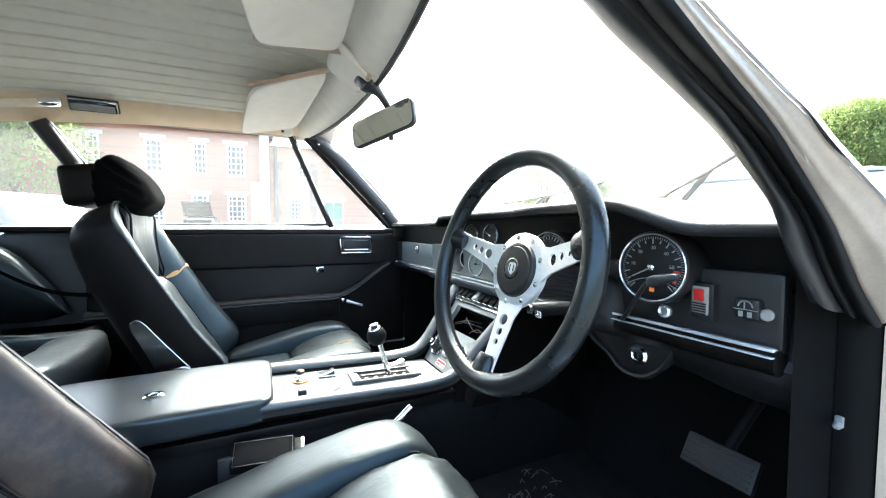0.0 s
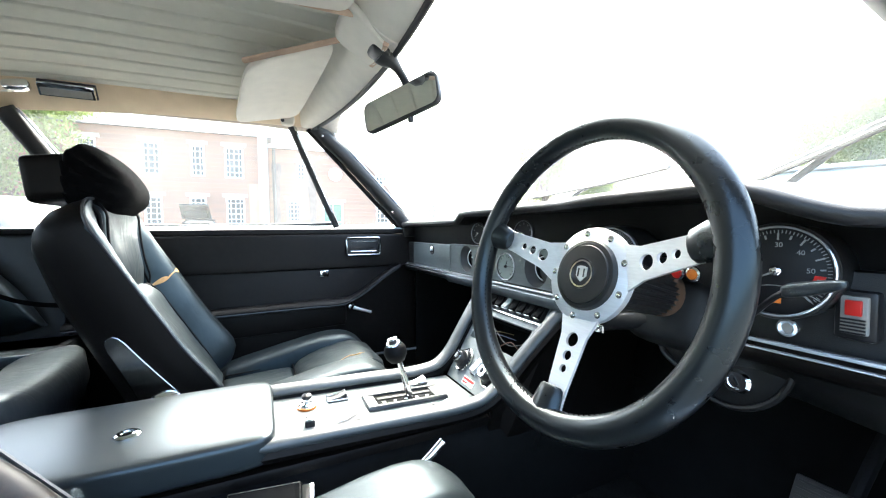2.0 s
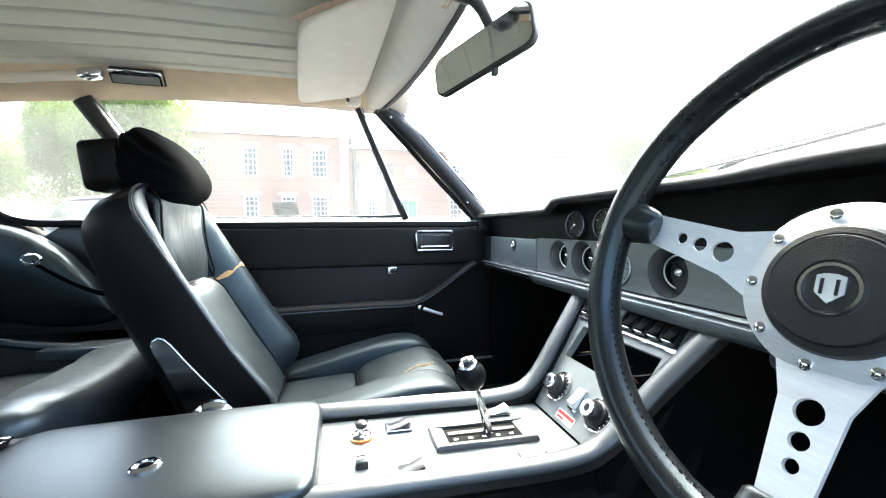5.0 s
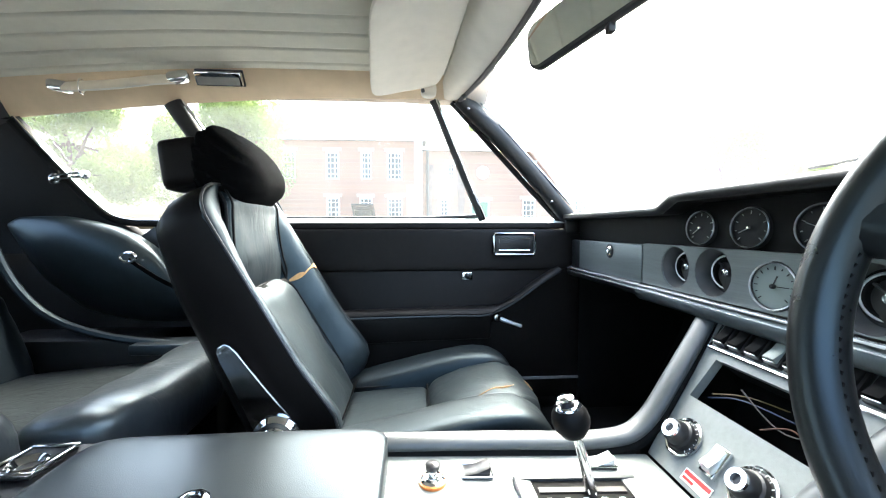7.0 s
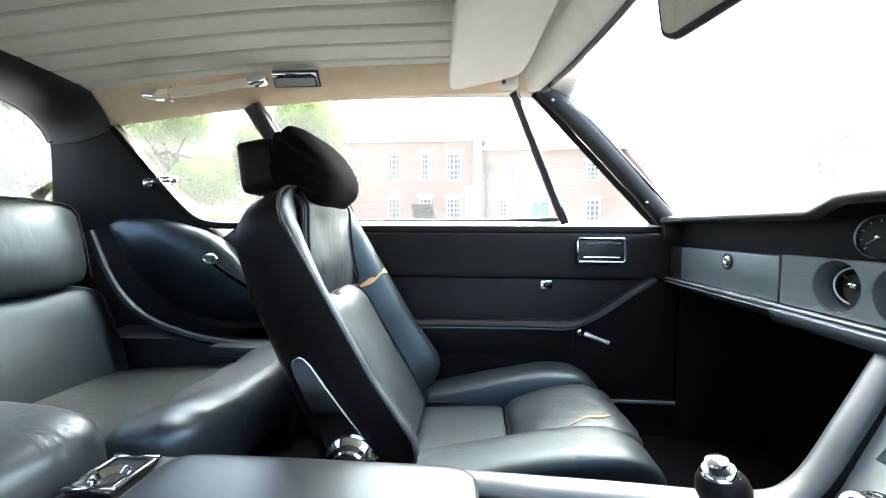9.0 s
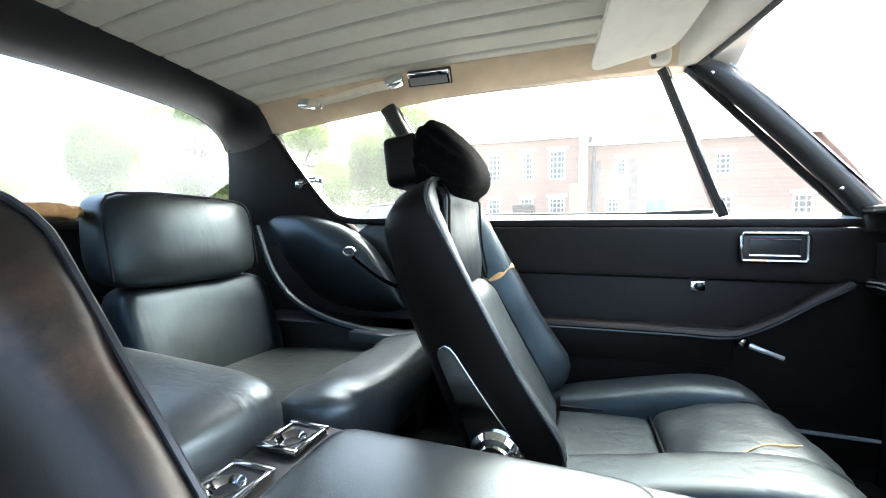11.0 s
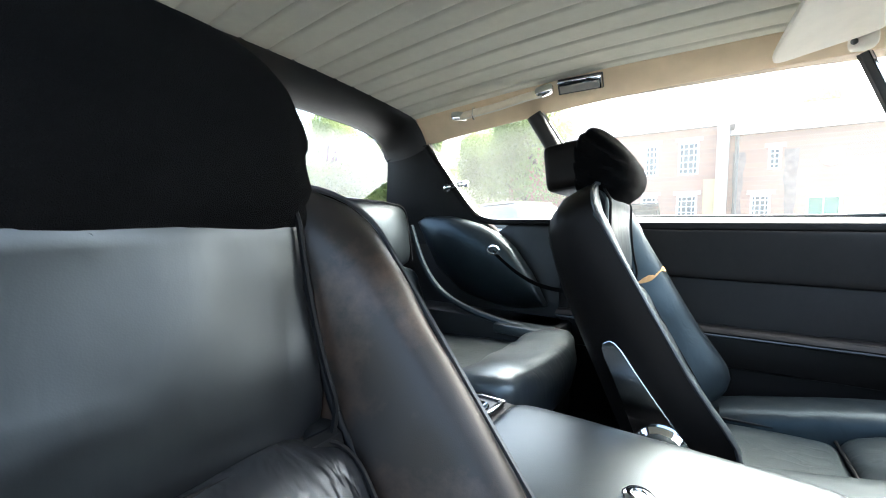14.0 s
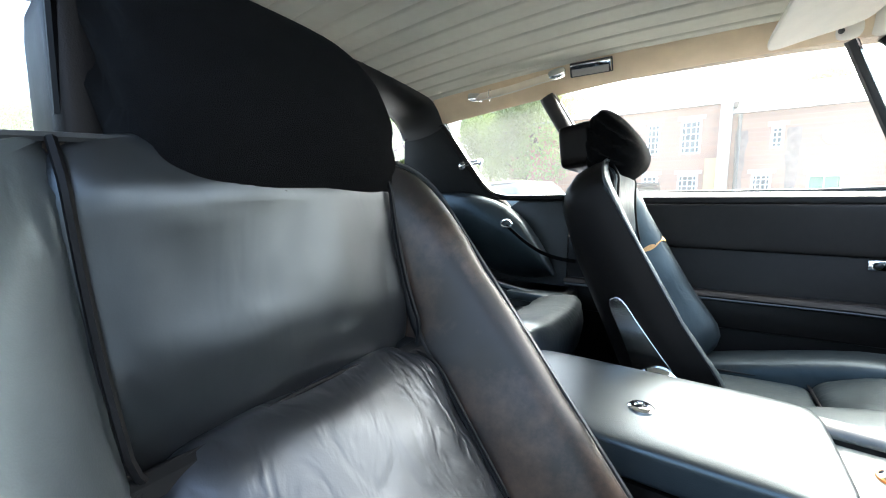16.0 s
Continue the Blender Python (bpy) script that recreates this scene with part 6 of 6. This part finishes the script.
part("check_pin", lathe([(0.004, 0), (0.004, 0.006), (0.0025, 0.008), (0, 0.008)], facing((0.744, 0.603, 0.652), (0.2, -1, 0)), 12), GATE_END, check, "chrome pin")

# ---- roof fittings ----
grab = thing("grab_handle", (-0.60, -0.69, 1.245), "cream strap grab handle with chrome ends on the roof rail", "grab handle")
gp = [Vector((-0.600, -0.835, 1.224)), Vector((-0.602, -0.560, 1.250))]
hang = smooth_path([gp[0] + Vector((0.006, 0, 0)), gp[0].lerp(gp[1], 0.12) + Vector((0.030, 0, -0.010)), gp[0].lerp(gp[1], 0.5) + Vector((0.036, 0, -0.014)), gp[0].lerp(gp[1], 0.85) + Vector((0.026, 0, -0.006)), gp[1] + Vector((0.008, 0, 0))], 5)
part("strap", tube(hang, 0.0135, 10, up=(1, 0, 0.35), flat=0.45), STRAP, grab, "cream vinyl strap")
part("strap_edge", tube([p + Vector((0.003, 0, -0.0125)) for p in hang], 0.0028, 6), CREAM, grab, "pale piped lower edge")
for p, s in ((gp[0], -1), (gp[1], 1)):
    part("chrome_end", puff(lambda x, y, z, p=p, s=s: p + Vector((0.010 + 0.016 * x, s * 0.006 + 0.027 * y, s * 0.002 + 0.0145 * z + 0.004 * y * s)), 4, 6), CHROME, grab, "chrome end cap")
part("strap_ring", tube([gp[0].lerp(gp[1], 0.22) + Vector((0.030 + 0.010 * math.cos(a), 0, -0.013 + 0.018 * math.sin(a))) for a in (2 * math.pi * i / 16 for i in range(16))], 0.0022, 6, True), CHROME, grab, "chrome strap ring")
lamp = thing("courtesy_lamp", (-0.60, -0.45, 1.265), "chrome framed courtesy lamp, unlit, on the roof rail", "lamp")
lm = facing((-0.604, -0.457, 1.256), (0.82, 0.02, -0.57), (0, 0, 1))
part("lamp_frame", box((0, 0, 0), (0.118, 0.036, 0.018), 0.004, lm), CHROME, lamp, "chrome frame")
part("lamp_base", box((0, 0, 0), (0.122, 0.042, 0.008), 0.003, lm @ pose(0, 0, -0.008)), PLASTIC, lamp)
part("lamp_lens", box((0, 0, 0), (0.106, 0.020, 0.006), 0.002, lm @ pose(0, -0.004, 0.0085)), LENS_GREY, lamp, "grey lens")
bracket = thing("header_bracket", (0, 0.19, 1.265), "cream screwed plate at the middle of the windscreen header", "bracket")
part("bracket_plate", puff(lambda x, y, z: (0.012 + 0.062 * x * (1 - 0.15 * y), 0.192 + 0.04 * y, 1.262 - 0.028 * y - 0.008 + 0.012 * z), 6, 7), CREAM, bracket)
part("bracket_edge", tube([(-0.04, 0.228, 1.226), (0.012, 0.233, 1.222), (0.064, 0.228, 1.226)], 0.007, 6), TAN_DARK, bracket, "brown stained lower edge")
for x, y in ((-0.032, 0.176), (0.056, 0.176), (-0.022, 0.205), (0.046, 0.205)):
    part("bracket_screw", lathe([(0.004, 0), (0.003, 0.002), (0, 0.0024)], facing((x, y, 1.2455 - (y - 0.192) * 0.7), (0, -0.5, -1), (1, 0, 0)), 8), PLASTIC, bracket)
for s in (-1, 1):
    st = thing("header_stud", (s * 0.645, 0.175, 1.236), "small dark fixing stud in the cream header", "stud", "header studs")
    part("stud_head", lathe([(0.006, -0.004), (0.006, 0.002), (0.004, 0.004), (0, 0.0045)], facing((s * 0.60, 0.19, 1.222), (-s * 0.3, -0.7, -0.6)), 12), PLASTIC, st)

# ---- rear quarter fittings ----
s = -1  # the passenger's side
catch = thing("window_catch", (s * 0.735, -0.945, 1.005), "chrome toggle catch on the quarter window", "window catch")
part("catch_base", lathe([(0.017, 0), (0.0165, 0.005), (0.011, 0.010), (0.006, 0.012), (0, 0.012)], facing((s * 0.694, -0.955, 1.002), (-s, 0, 0)), 24), CHROME, catch)
for dz in (-0.005, 0.005):
    part("catch_arm", tube([(s * 0.680, -0.955, 1.002 + dz), (s * 0.678, -0.915, 1.008 + dz), (s * 0.684, -0.880, 1.013 + dz)], [0.004, 0.003, 0.004], 8), CHROME, catch, "chrome toggle arm")
part("catch_stud", lathe([(0.012, 0), (0.011, 0.010), (0.007, 0.015), (0, 0.015)], facing((s * 0.698, -0.876, 1.014), (-s, 0, 0)), 20), CHROME, catch)
belt = thing("seat_belt", (s * 0.70, -0.70, 0.78), "black webbing seat belt through a bright guide on the quarter panel", "seat belt")
part("belt_guide", tube([(s * 0.644, -0.735 + 0.021 * math.cos(a), 0.782 + 0.013 * math.sin(a)) for a in (2 * math.pi * i / 20 for i in range(20))], 0.004, 8, True), CHROME, belt, "bright belt guide")
part("webbing", sheet(lambda u, v: (s * lerp(0.646, 0.70, u), lerp(-0.735, -0.50, u), lerp(0.775, 0.66, u) + 0.013 * (v - 0.5) - 0.03 * math.sin(math.pi * u)), 12, 2, (s * 0.003, 0, 0)), CLOTH, belt, "black webbing")

latch = thing("belt_stalk", (0.165, -0.02, 0.40), "black seat belt buckle with chrome end beside the console", "belt buckle")
bmx = facing((0.168, -0.005, 0.458), (0.55, 0, 0.85), (0, 1, -0.15))
part("buckle_body", box((0, 0, 0), (0.05, 0.11, 0.026), 0.006, bmx), FOOT, latch)
part("buckle_top", box((0, 0, 0), (0.042, 0.09, 0.004), 0.001, bmx @ pose(0, -0.002, 0.0145)), FOOT, latch)
part("buckle_trim", tube([bmx @ Vector(p) for p in ((-0.022, -0.05, 0.0135), (0.022, -0.05, 0.0135), (0.022, 0.05, 0.0135), (-0.022, 0.05, 0.0135))], 0.0012, 5, True), CHROME, latch, "thin bright outline")
part("buckle_end", box((0, 0, 0), (0.036, 0.018, 0.02), 0.002, bmx @ pose(0, 0.062, 0.003)), CHROME, latch, "chrome buckle end")
part("stalk_strap", box((0.172, -0.06, 0.36), (0.012, 0.04, 0.22), 0.003), RUBBER, latch, "black stalk")
brake = thing("handbrake", (0.20, 0.2, 0.30), "chrome handbrake lever beside the driver seat", "handbrake")
part("brake_grip", tube([(0.205, 0.16, 0.42), (0.203, 0.235, 0.478), (0.202, 0.262, 0.498)], [0.008, 0.0075, 0.007], 12), CHROME, brake)
part("brake_button", tube([(0.202, 0.258, 0.495), (0.201, 0.276, 0.509)], 0.0075, 12), CHROME, brake, "chrome button")
part("brake_arm", tube([(0.205, 0.17, 0.425), (0.205, 0.0, 0.26)], 0.009, 8), PLASTIC, brake)

# rear seat wear and the strip of exposed foam
part("exposed_foam", puff(lambda x, y, z: (-0.06 + 0.10 * x, -1.10 + 0.04 * y, 0.885 + 0.018 * z + 0.004 * math.sin(20 * x)), 3, 6), FOAM, rear, "crumbling tan foam between the back pads")

# ---- frayed carpet ----
rng = random.Random(21)
frays = thing("carpet_fray", (0.2, 0.6, 0.25), "pale frayed carpet threads and grit on the footwell floor", "debris", "", "stuff")
threads = []
for i in range(24):
    x, y = rng.uniform(0.14, 0.30), rng.uniform(0.50, 0.66)
    a, ln = rng.uniform(0, 6.28), rng.uniform(0.008, 0.035)
    dx, dy = ln * math.cos(a), ln * math.sin(a)
    threads.append(tube([(x, y, 0.2515), (x + dx * 0.5 + rng.uniform(-0.004, 0.004), y + dy * 0.5, 0.2515 + rng.uniform(0.002, 0.012)), (x + dx, y + dy, 0.252)], rng.uniform(0.0003, 0.0006), 4))
fray = part("threads", join(*threads), material("pale_thread", (0.3, 0.28, 0.25), 0.8, vary=0.4, scale=90), frays)
tagged(fray, kind="stuff")

# ---- windscreen wipers ----
def on_screen(u, v, out=0.014):
    return Vector(screen(u, v)) + Vector((0, out * 0.8, out * 0.6))


for u0, v0, u1, v1 in ((0.40, 0.87, 0.714, 0.825), (0.779, 0.94, 0.99, 0.80)):
    w = thing("windscreen_wiper", on_screen(u0, 1.0), "black windscreen wiper with bright arm resting on the glass", "wiper", "windscreen wipers")
    part("wiper_blade", tube([on_screen(lerp(u0, u1, i / 10), lerp(v0, v1, i / 10), 0.008) for i in range(11)], 0.0035, 6), RUBBER, w)
    part("blade_frame", tube([on_screen(lerp(u0, u1, i / 10), lerp(v0, v1, i / 10), 0.012 + 0.012 * math.sin(math.pi * i / 10)) for i in range(11)], 0.0045, 6), GATE, w, "bright blade frame")
    part("wiper_arm", tube(smooth_path([on_screen(u0 + 0.02, 1.0, 0.012), on_screen(lerp(u0, u1, 0.3), lerp(v0, v1, 0.3) + 0.04, 0.024), on_screen(lerp(u0, u1, 0.55), lerp(v0, v1, 0.55), 0.026)], 5), 0.0055, 6), GATE, w, "bright wiper arm")

# ---- surroundings ----
BR = BRICK.node_tree
bt = BR.nodes.new("ShaderNodeTexBrick")
bt.inputs["Scale"].default_value = 2.2
bt.inputs["Color1"].default_value, bt.inputs["Color2"].default_value, bt.inputs["Mortar"].default_value = (0.36, 0.19, 0.125, 1), (0.29, 0.165, 0.115, 1), (0.34, 0.25, 0.19, 1)
bt.inputs["Mortar Size"].default_value = 0.015
btc = BR.nodes.new("ShaderNodeTexCoord")
bmp = BR.nodes.new("ShaderNodeMapping")
bmp.inputs["Rotation"].default_value = (radians(90), 0, radians(90))
BR.links.new(btc.outputs["Object"], bmp.inputs[0])
BR.links.new(bmp.outputs[0], bt.inputs[0])
BR.links.new(bt.outputs[0], BR.nodes["Principled BSDF"].inputs["Base Color"])


def brick_house(name, fx, y0, y1, height, windows, label, depth=8.0):
    house = thing(name, (fx - depth / 2, (y0 + y1) / 2, 0), label, "house")
    ys = sorted({y0, y1, *[w[0] for w in windows], *[w[1] for w in windows]})
    zs = sorted({0.0, height, *[w[2] for w in windows], *[w[3] for w in windows]})
    cells = []
    for a, b in zip(ys, ys[1:]):
        for c, d in zip(zs, zs[1:]):
            open_here = any(w[0] <= (a + b) / 2 <= w[1] and w[2] <= (c + d) / 2 <= w[3] for w in windows)
            if not open_here:
                cells.append(box((fx - 0.15, (a + b) / 2, (c + d) / 2), (0.3, b - a, d - c), 0))
    part("front_wall", join(*cells), BRICK, house, "weathered red brick wall", smooth=False)
    part("side_wall", box((fx - depth / 2 - 0.15, y0 + 0.15, height / 2), (depth - 0.3, 0.3, height), 0), BRICK, house, smooth=False)
    part("side_wall", box((fx - depth / 2 - 0.15, y1 - 0.15, height / 2), (depth - 0.3, 0.3, height), 0), BRICK, house, smooth=False)
    part("back_wall", box((fx - depth - 0.1, (y0 + y1) / 2, height / 2), (0.3, y1 - y0, height), 0), BRICK, house, smooth=False)
    rb = prism([(fx + 0.3, y0 - 0.3, height), (fx - depth / 2, y0 - 0.3, height + 2.2), (fx - depth - 0.3, y0 - 0.3, height)], (0, y1 - y0 + 0.6, 0))
    part("roof", rb, SLATE, house, "grey slate roof", smooth=False)
    for wy0, wy1, wz0, wz1, nx, nz, panes in windows:
        win = part("window", join(box((fx - 0.06, wy0 + 0.05, (wz0 + wz1) / 2), (0.1, 0.1, wz1 - wz0), 0), box((fx - 0.06, wy1 - 0.05, (wz0 + wz1) / 2), (0.1, 0.1, wz1 - wz0), 0),
                                  box((fx - 0.06, (wy0 + wy1) / 2, wz0 + 0.05), (0.1, wy1 - wy0 - 0.2, 0.1), 0), box((fx - 0.06, (wy0 + wy1) / 2, wz1 - 0.05), (0.1, wy1 - wy0 - 0.2, 0.1), 0)), PAINTW, house, "white painted sash window", smooth=False)
        part("pane", box((fx - 0.13, (wy0 + wy1) / 2, (wz0 + wz1) / 2), (0.02, wy1 - wy0, wz1 - wz0), 0), panes, win, smooth=False)
        bars = [box((fx - 0.09, lerp(wy0, wy1, i / nx), (wz0 + wz1) / 2), (0.04, 0.05, wz1 - wz0 - 0.2), 0) for i in range(1, nx)] + [box((fx - 0.088, (wy0 + wy1) / 2, lerp(wz0, wz1, i / nz)), (0.036, wy1 - wy0 - 0.2, 0.05), 0) for i in range(1, nz)]
        part("glazing_bars", join(*bars), PAINTW, win, smooth=False)
        part("lintel", box((fx + 0.02, (wy0 + wy1) / 2, wz1 + 0.12), (0.08, wy1 - wy0 + 0.3, 0.2), 0), STONE, win, "pale stone lintel", smooth=False)
    return house


def sash(y0, y1, z0, z1, nx=4, nz=5):
    return (y0, y1, z0, z1, nx, nz, PANE)


west_house = brick_house("brick_house", -24.0, -11.5, 0.45, 6.2, [sash(-1.68, -0.74, 3.82, 5.55), sash(-1.68, -0.74, 1.25, 2.75), sash(-3.28, -2.62, 3.85, 5.55, 3), sash(-3.4, -2.6, 1.25, 2.75, 3), sash(-5.4, -4.6, 3.85, 5.55, 3), sash(-5.4, -4.6, 1.25, 2.75, 3), sash(-8.0, -7.2, 3.85, 5.55, 3)], "two storey red brick house with white sash windows and slate roof")
part("quoin_pier", box((-23.9, 0.25, 3.1), (0.5, 0.5, 6.2), 0), STONE, west_house, "pale stained stone pier", smooth=False)
part("plaster_patch", box((-23.985, -0.15, 2.4), (0.05, 0.7, 2.3), 0), material("yellow_plaster", (0.55, 0.42, 0.2), 0.85, vary=0.2, scale=2), west_house, "yellow plaster patch", smooth=False)
east_wing = brick_house("brick_wing", -24.6, 0.55, 16.0, 5.75, [sash(1.5, 2.3, 1.4, 2.72), sash(2.12, 2.62, 3.95, 5.0, 2, 4), sash(3.6, 4.85, 0.2, 2.62, 2, 2)[:6] + (GREEN,), sash(7.0, 7.8, 3.85, 5.0, 3, 4), sash(7.0, 7.9, 1.3, 2.7, 3, 4), sash(10.5, 11.4, 1.3, 2.7, 3, 4)], "red brick wing with white windows and a green door")
STAIN = material("sooty_stained_brick", (0.21, 0.15, 0.125), 0.9, vary=0.5, scale=4)
for yy, ww in ((0.95, 0.5), (3.0, 0.55)):
    part("stain_streak", sheet(lambda u, v, yy=yy, ww=ww: (-24.585, yy + ww * ((u - 0.5) * (0.55 + 0.45 * v) + 0.22 * noise.noise(Vector((3 * u, 5 * v, yy)))), lerp(0.3, 4.9, v)), 6, 24, (-0.01, 0, 0)), STAIN, east_wing, "sooty streak below a gutter")
part("drain_pipe", tube([(-24.5, 0.85, 0.0), (-24.5, 0.85, 5.7)], 0.09, 8), material("stained_pipe", (0.12, 0.11, 0.10), 0.7), east_wing, "dark drain pipe")
part("round_plaque", lathe([(0.42, 0), (0.42, 0.06), (0.36, 0.09), (0, 0.09)], facing((-24.6, 4.4, 4.4), (1, 0, 0)), 28), PAINTW, east_wing, "round white plaque")


def make_tree(at, height, spread, seed, label):
    rng = random.Random(seed)
    tr = thing("tree", at, label, "tree", "trees round the yard")
    x, y, z = at
    trunk = [Vector((x + rng.uniform(-0.15, 0.15) * i, y + rng.uniform(-0.15, 0.15) * i, z + height * 0.62 * i / 5)) for i in range(6)]
    limbs = [tube(trunk, [height * 0.03 * (1 - 0.13 * i) for i in range(6)], 8)]
    blobs = []
    for i in range(15):
        a, e = rng.uniform(0, 2 * math.pi), rng.uniform(0.30, 1.0)
        r = spread * rng.uniform(0.35, 0.8) * (1.15 - 0.6 * e)
        c = Vector((x + r * math.cos(a), y + r * math.sin(a), z + height * (0.22 + 0.62 * e)))
        blobs.append((c, spread * rng.uniform(0.28, 0.5)))
        s = trunk[rng.randint(2, 5)]
        limbs.append(tube([s, s.lerp(c, 0.5) + Vector((0, 0, 0.2)), c], [height * 0.012, height * 0.008, height * 0.003], 6))
    part("trunk", join(*limbs), BARK, tr, "grey brown trunk and limbs")
    verts, faces = [], []
    for c, r in blobs:
        for k in range(2600):
            d = Vector((rng.gauss(0, 1), rng.gauss(0, 1), rng.gauss(0, 0.8))).normalized() * r * rng.uniform(0.45, 1.05) ** 0.7
            p = c + d
            q = Euler((rng.uniform(0, 6), rng.uniform(0, 6), rng.uniform(0, 6))).to_matrix()
            s = rng.uniform(0.05, 0.12) * (height / 9)
            n0 = len(verts)
            verts += [p + q @ Vector((-s, 0, 0)), p + q @ Vector((0, -s * 0.5, s * 0.15)), p + q @ Vector((s, 0, 0)), p + q @ Vector((0, s * 0.5, s * 0.15))]
            faces.append((n0, n0 + 1, n0 + 2, n0 + 3))
    me = bpy.data.meshes.new("crown")
    me.from_pydata(verts, [], faces)
    me.materials.append(LEAF)
    cr = new("crown", me)
    cr.parent = tr
    cr.matrix_parent_inverse = tr.matrix_basis.inverted()
    tagged(cr, kind="stuff")
    return tr


def polar(az, dist):
    return (-dist * math.sin(radians(az)), dist * math.cos(radians(az)), 0.0)


master = make_tree(polar(112, 26), 9, 4.0, 3, "broad green leafy tree beyond the yard")
second = make_tree(polar(141, 30), 9.5, 4.2, 8, "tall green leafy tree beyond the yard")
for i, (az, dist, k) in enumerate(((118, 31, 0.95), (130, 26, 0.85), (150, 34, 0.9), (160, 40, 1.0), (50, 48, 1.35), (64, 55, 1.1), (104, 40, 1.3), (82, 40, 1.25), (17.8, 27, 0.78), (24, 36, 0.5), (29, 38, 0.45), (34, 40, 0.5), (43, 44, 0.75), (172, 42, 1.0), (190, 40, 1.0))):
    src = (master, second)[i % 2]
    p = polar(az, dist)
    copy_thing(src, pose(p[0], p[1], 0, 0, 0, 47 * i) @ Matrix.Scale(k, 4))


def parked_car(at, turn, label, paint, hatch=False, cabin=PANE):
    """A small parked car, nose to local +x."""
    m = pose(at[0], at[1], at[2], 0, 0, turn)
    c = thing("parked_car", at, label, "car")
    low = puff(lambda x, y, z: m @ Vector((2.0 * x, 0.82 * y * (1 - 0.06 * x * x), 0.58 + 0.33 * z - 0.05 * x * x)), 5, 8)
    part("body", low, paint, c)
    part("cabin", puff(lambda x, y, z: m @ Vector((-0.25 + (1.25 - 0.35 * z) * x, (0.72 - 0.1 * z) * y, 1.13 + 0.33 * z)), 6, 8), cabin, c, "glazed cabin")
    part("roof_panel", puff(lambda x, y, z: m @ Vector((-0.3 + 0.85 * x, 0.62 * y, 1.45 + 0.03 * z)), 6, 5), paint, c)
    for px in (-1.25, 1.25):
        for py in (-0.76, 0.76):
            w = part("wheel", lathe([(0.31, -0.09), (0.31, 0.09), (0.2, 0.1), (0, 0.1)], m @ facing((px, py, 0.31), (0, math.copysign(1, py), 0)), 24), RUBBER, c)
            part("wheel_rim", lathe([(0.2, 0.1), (0.18, 0.115), (0, 0.11)], m @ facing((px, py, 0.31), (0, math.copysign(1, py), 0)), 20), STEEL, w)
    if hatch:
        part("tailgate", prism([m @ Vector(p) for p in ((-1.45, -0.6, 1.45), (-1.45, 0.6, 1.45), (-2.35, 0.56, 2.05), (-2.35, -0.56, 2.05))], (0, 0, 0.06), 0.02), paint, c, "raised tailgate")
        part("tailgate_glass", prism([m @ Vector(p) for p in ((-1.6, -0.48, 1.54), (-1.6, 0.48, 1.54), (-2.0, 0.46, 1.80), (-2.0, -0.46, 1.80))], (0, 0, -0.02)), PANE, c, smooth=False)
        # solid near-black block paints the shaded inside of the boot
        part("boot", box(m @ Vector((-1.62, 0, 1.0)), (0.5, 1.1, 0.6), 0.02, pose(0, 0, 0, 0, 0, turn)), FACE, c, "near-black block standing in for the shaded open boot")
        part("number_plate", box(m @ Vector((-2.0, 0, 0.72)), (0.03, 0.5, 0.12), 0.0, pose(0, 0, 0, 0, 0, turn)), WHITE, c, "pale plate", smooth=False)
        for py in (-0.62, 0.62):
            part("tail_lamp", box(m @ Vector((-1.93, py, 0.85)), (0.1, 0.16, 0.14), 0.02, pose(0, 0, 0, 0, 0, turn)), RED, c, "red tail lamp")
    return c


parked_car((-22.0, -2.65, 0), 180, "dark hatchback parked with its tailgate raised", DARKCAR, True)

SILVER = material("silver_car_paint", (0.55, 0.57, 0.58), 0.3, 0.3, vary=0.08, coat=0.5)
# cabin glass paled to stand for haze and overexposure on this car
parked_car((-1.3, 5.6, 0), 22, "pale silver car parked across the bonnet", SILVER, False, material("washed_out_car_glass", (0.42, 0.46, 0.44), 0.2, vary=0.1))
WHITECAR = material("white_car_paint", (0.72, 0.73, 0.73), 0.25, vary=0.05, coat=0.5)
parked_car((-8.3, -3.9, 0), 55, "white car parked beside the yard's trees", WHITECAR, False)
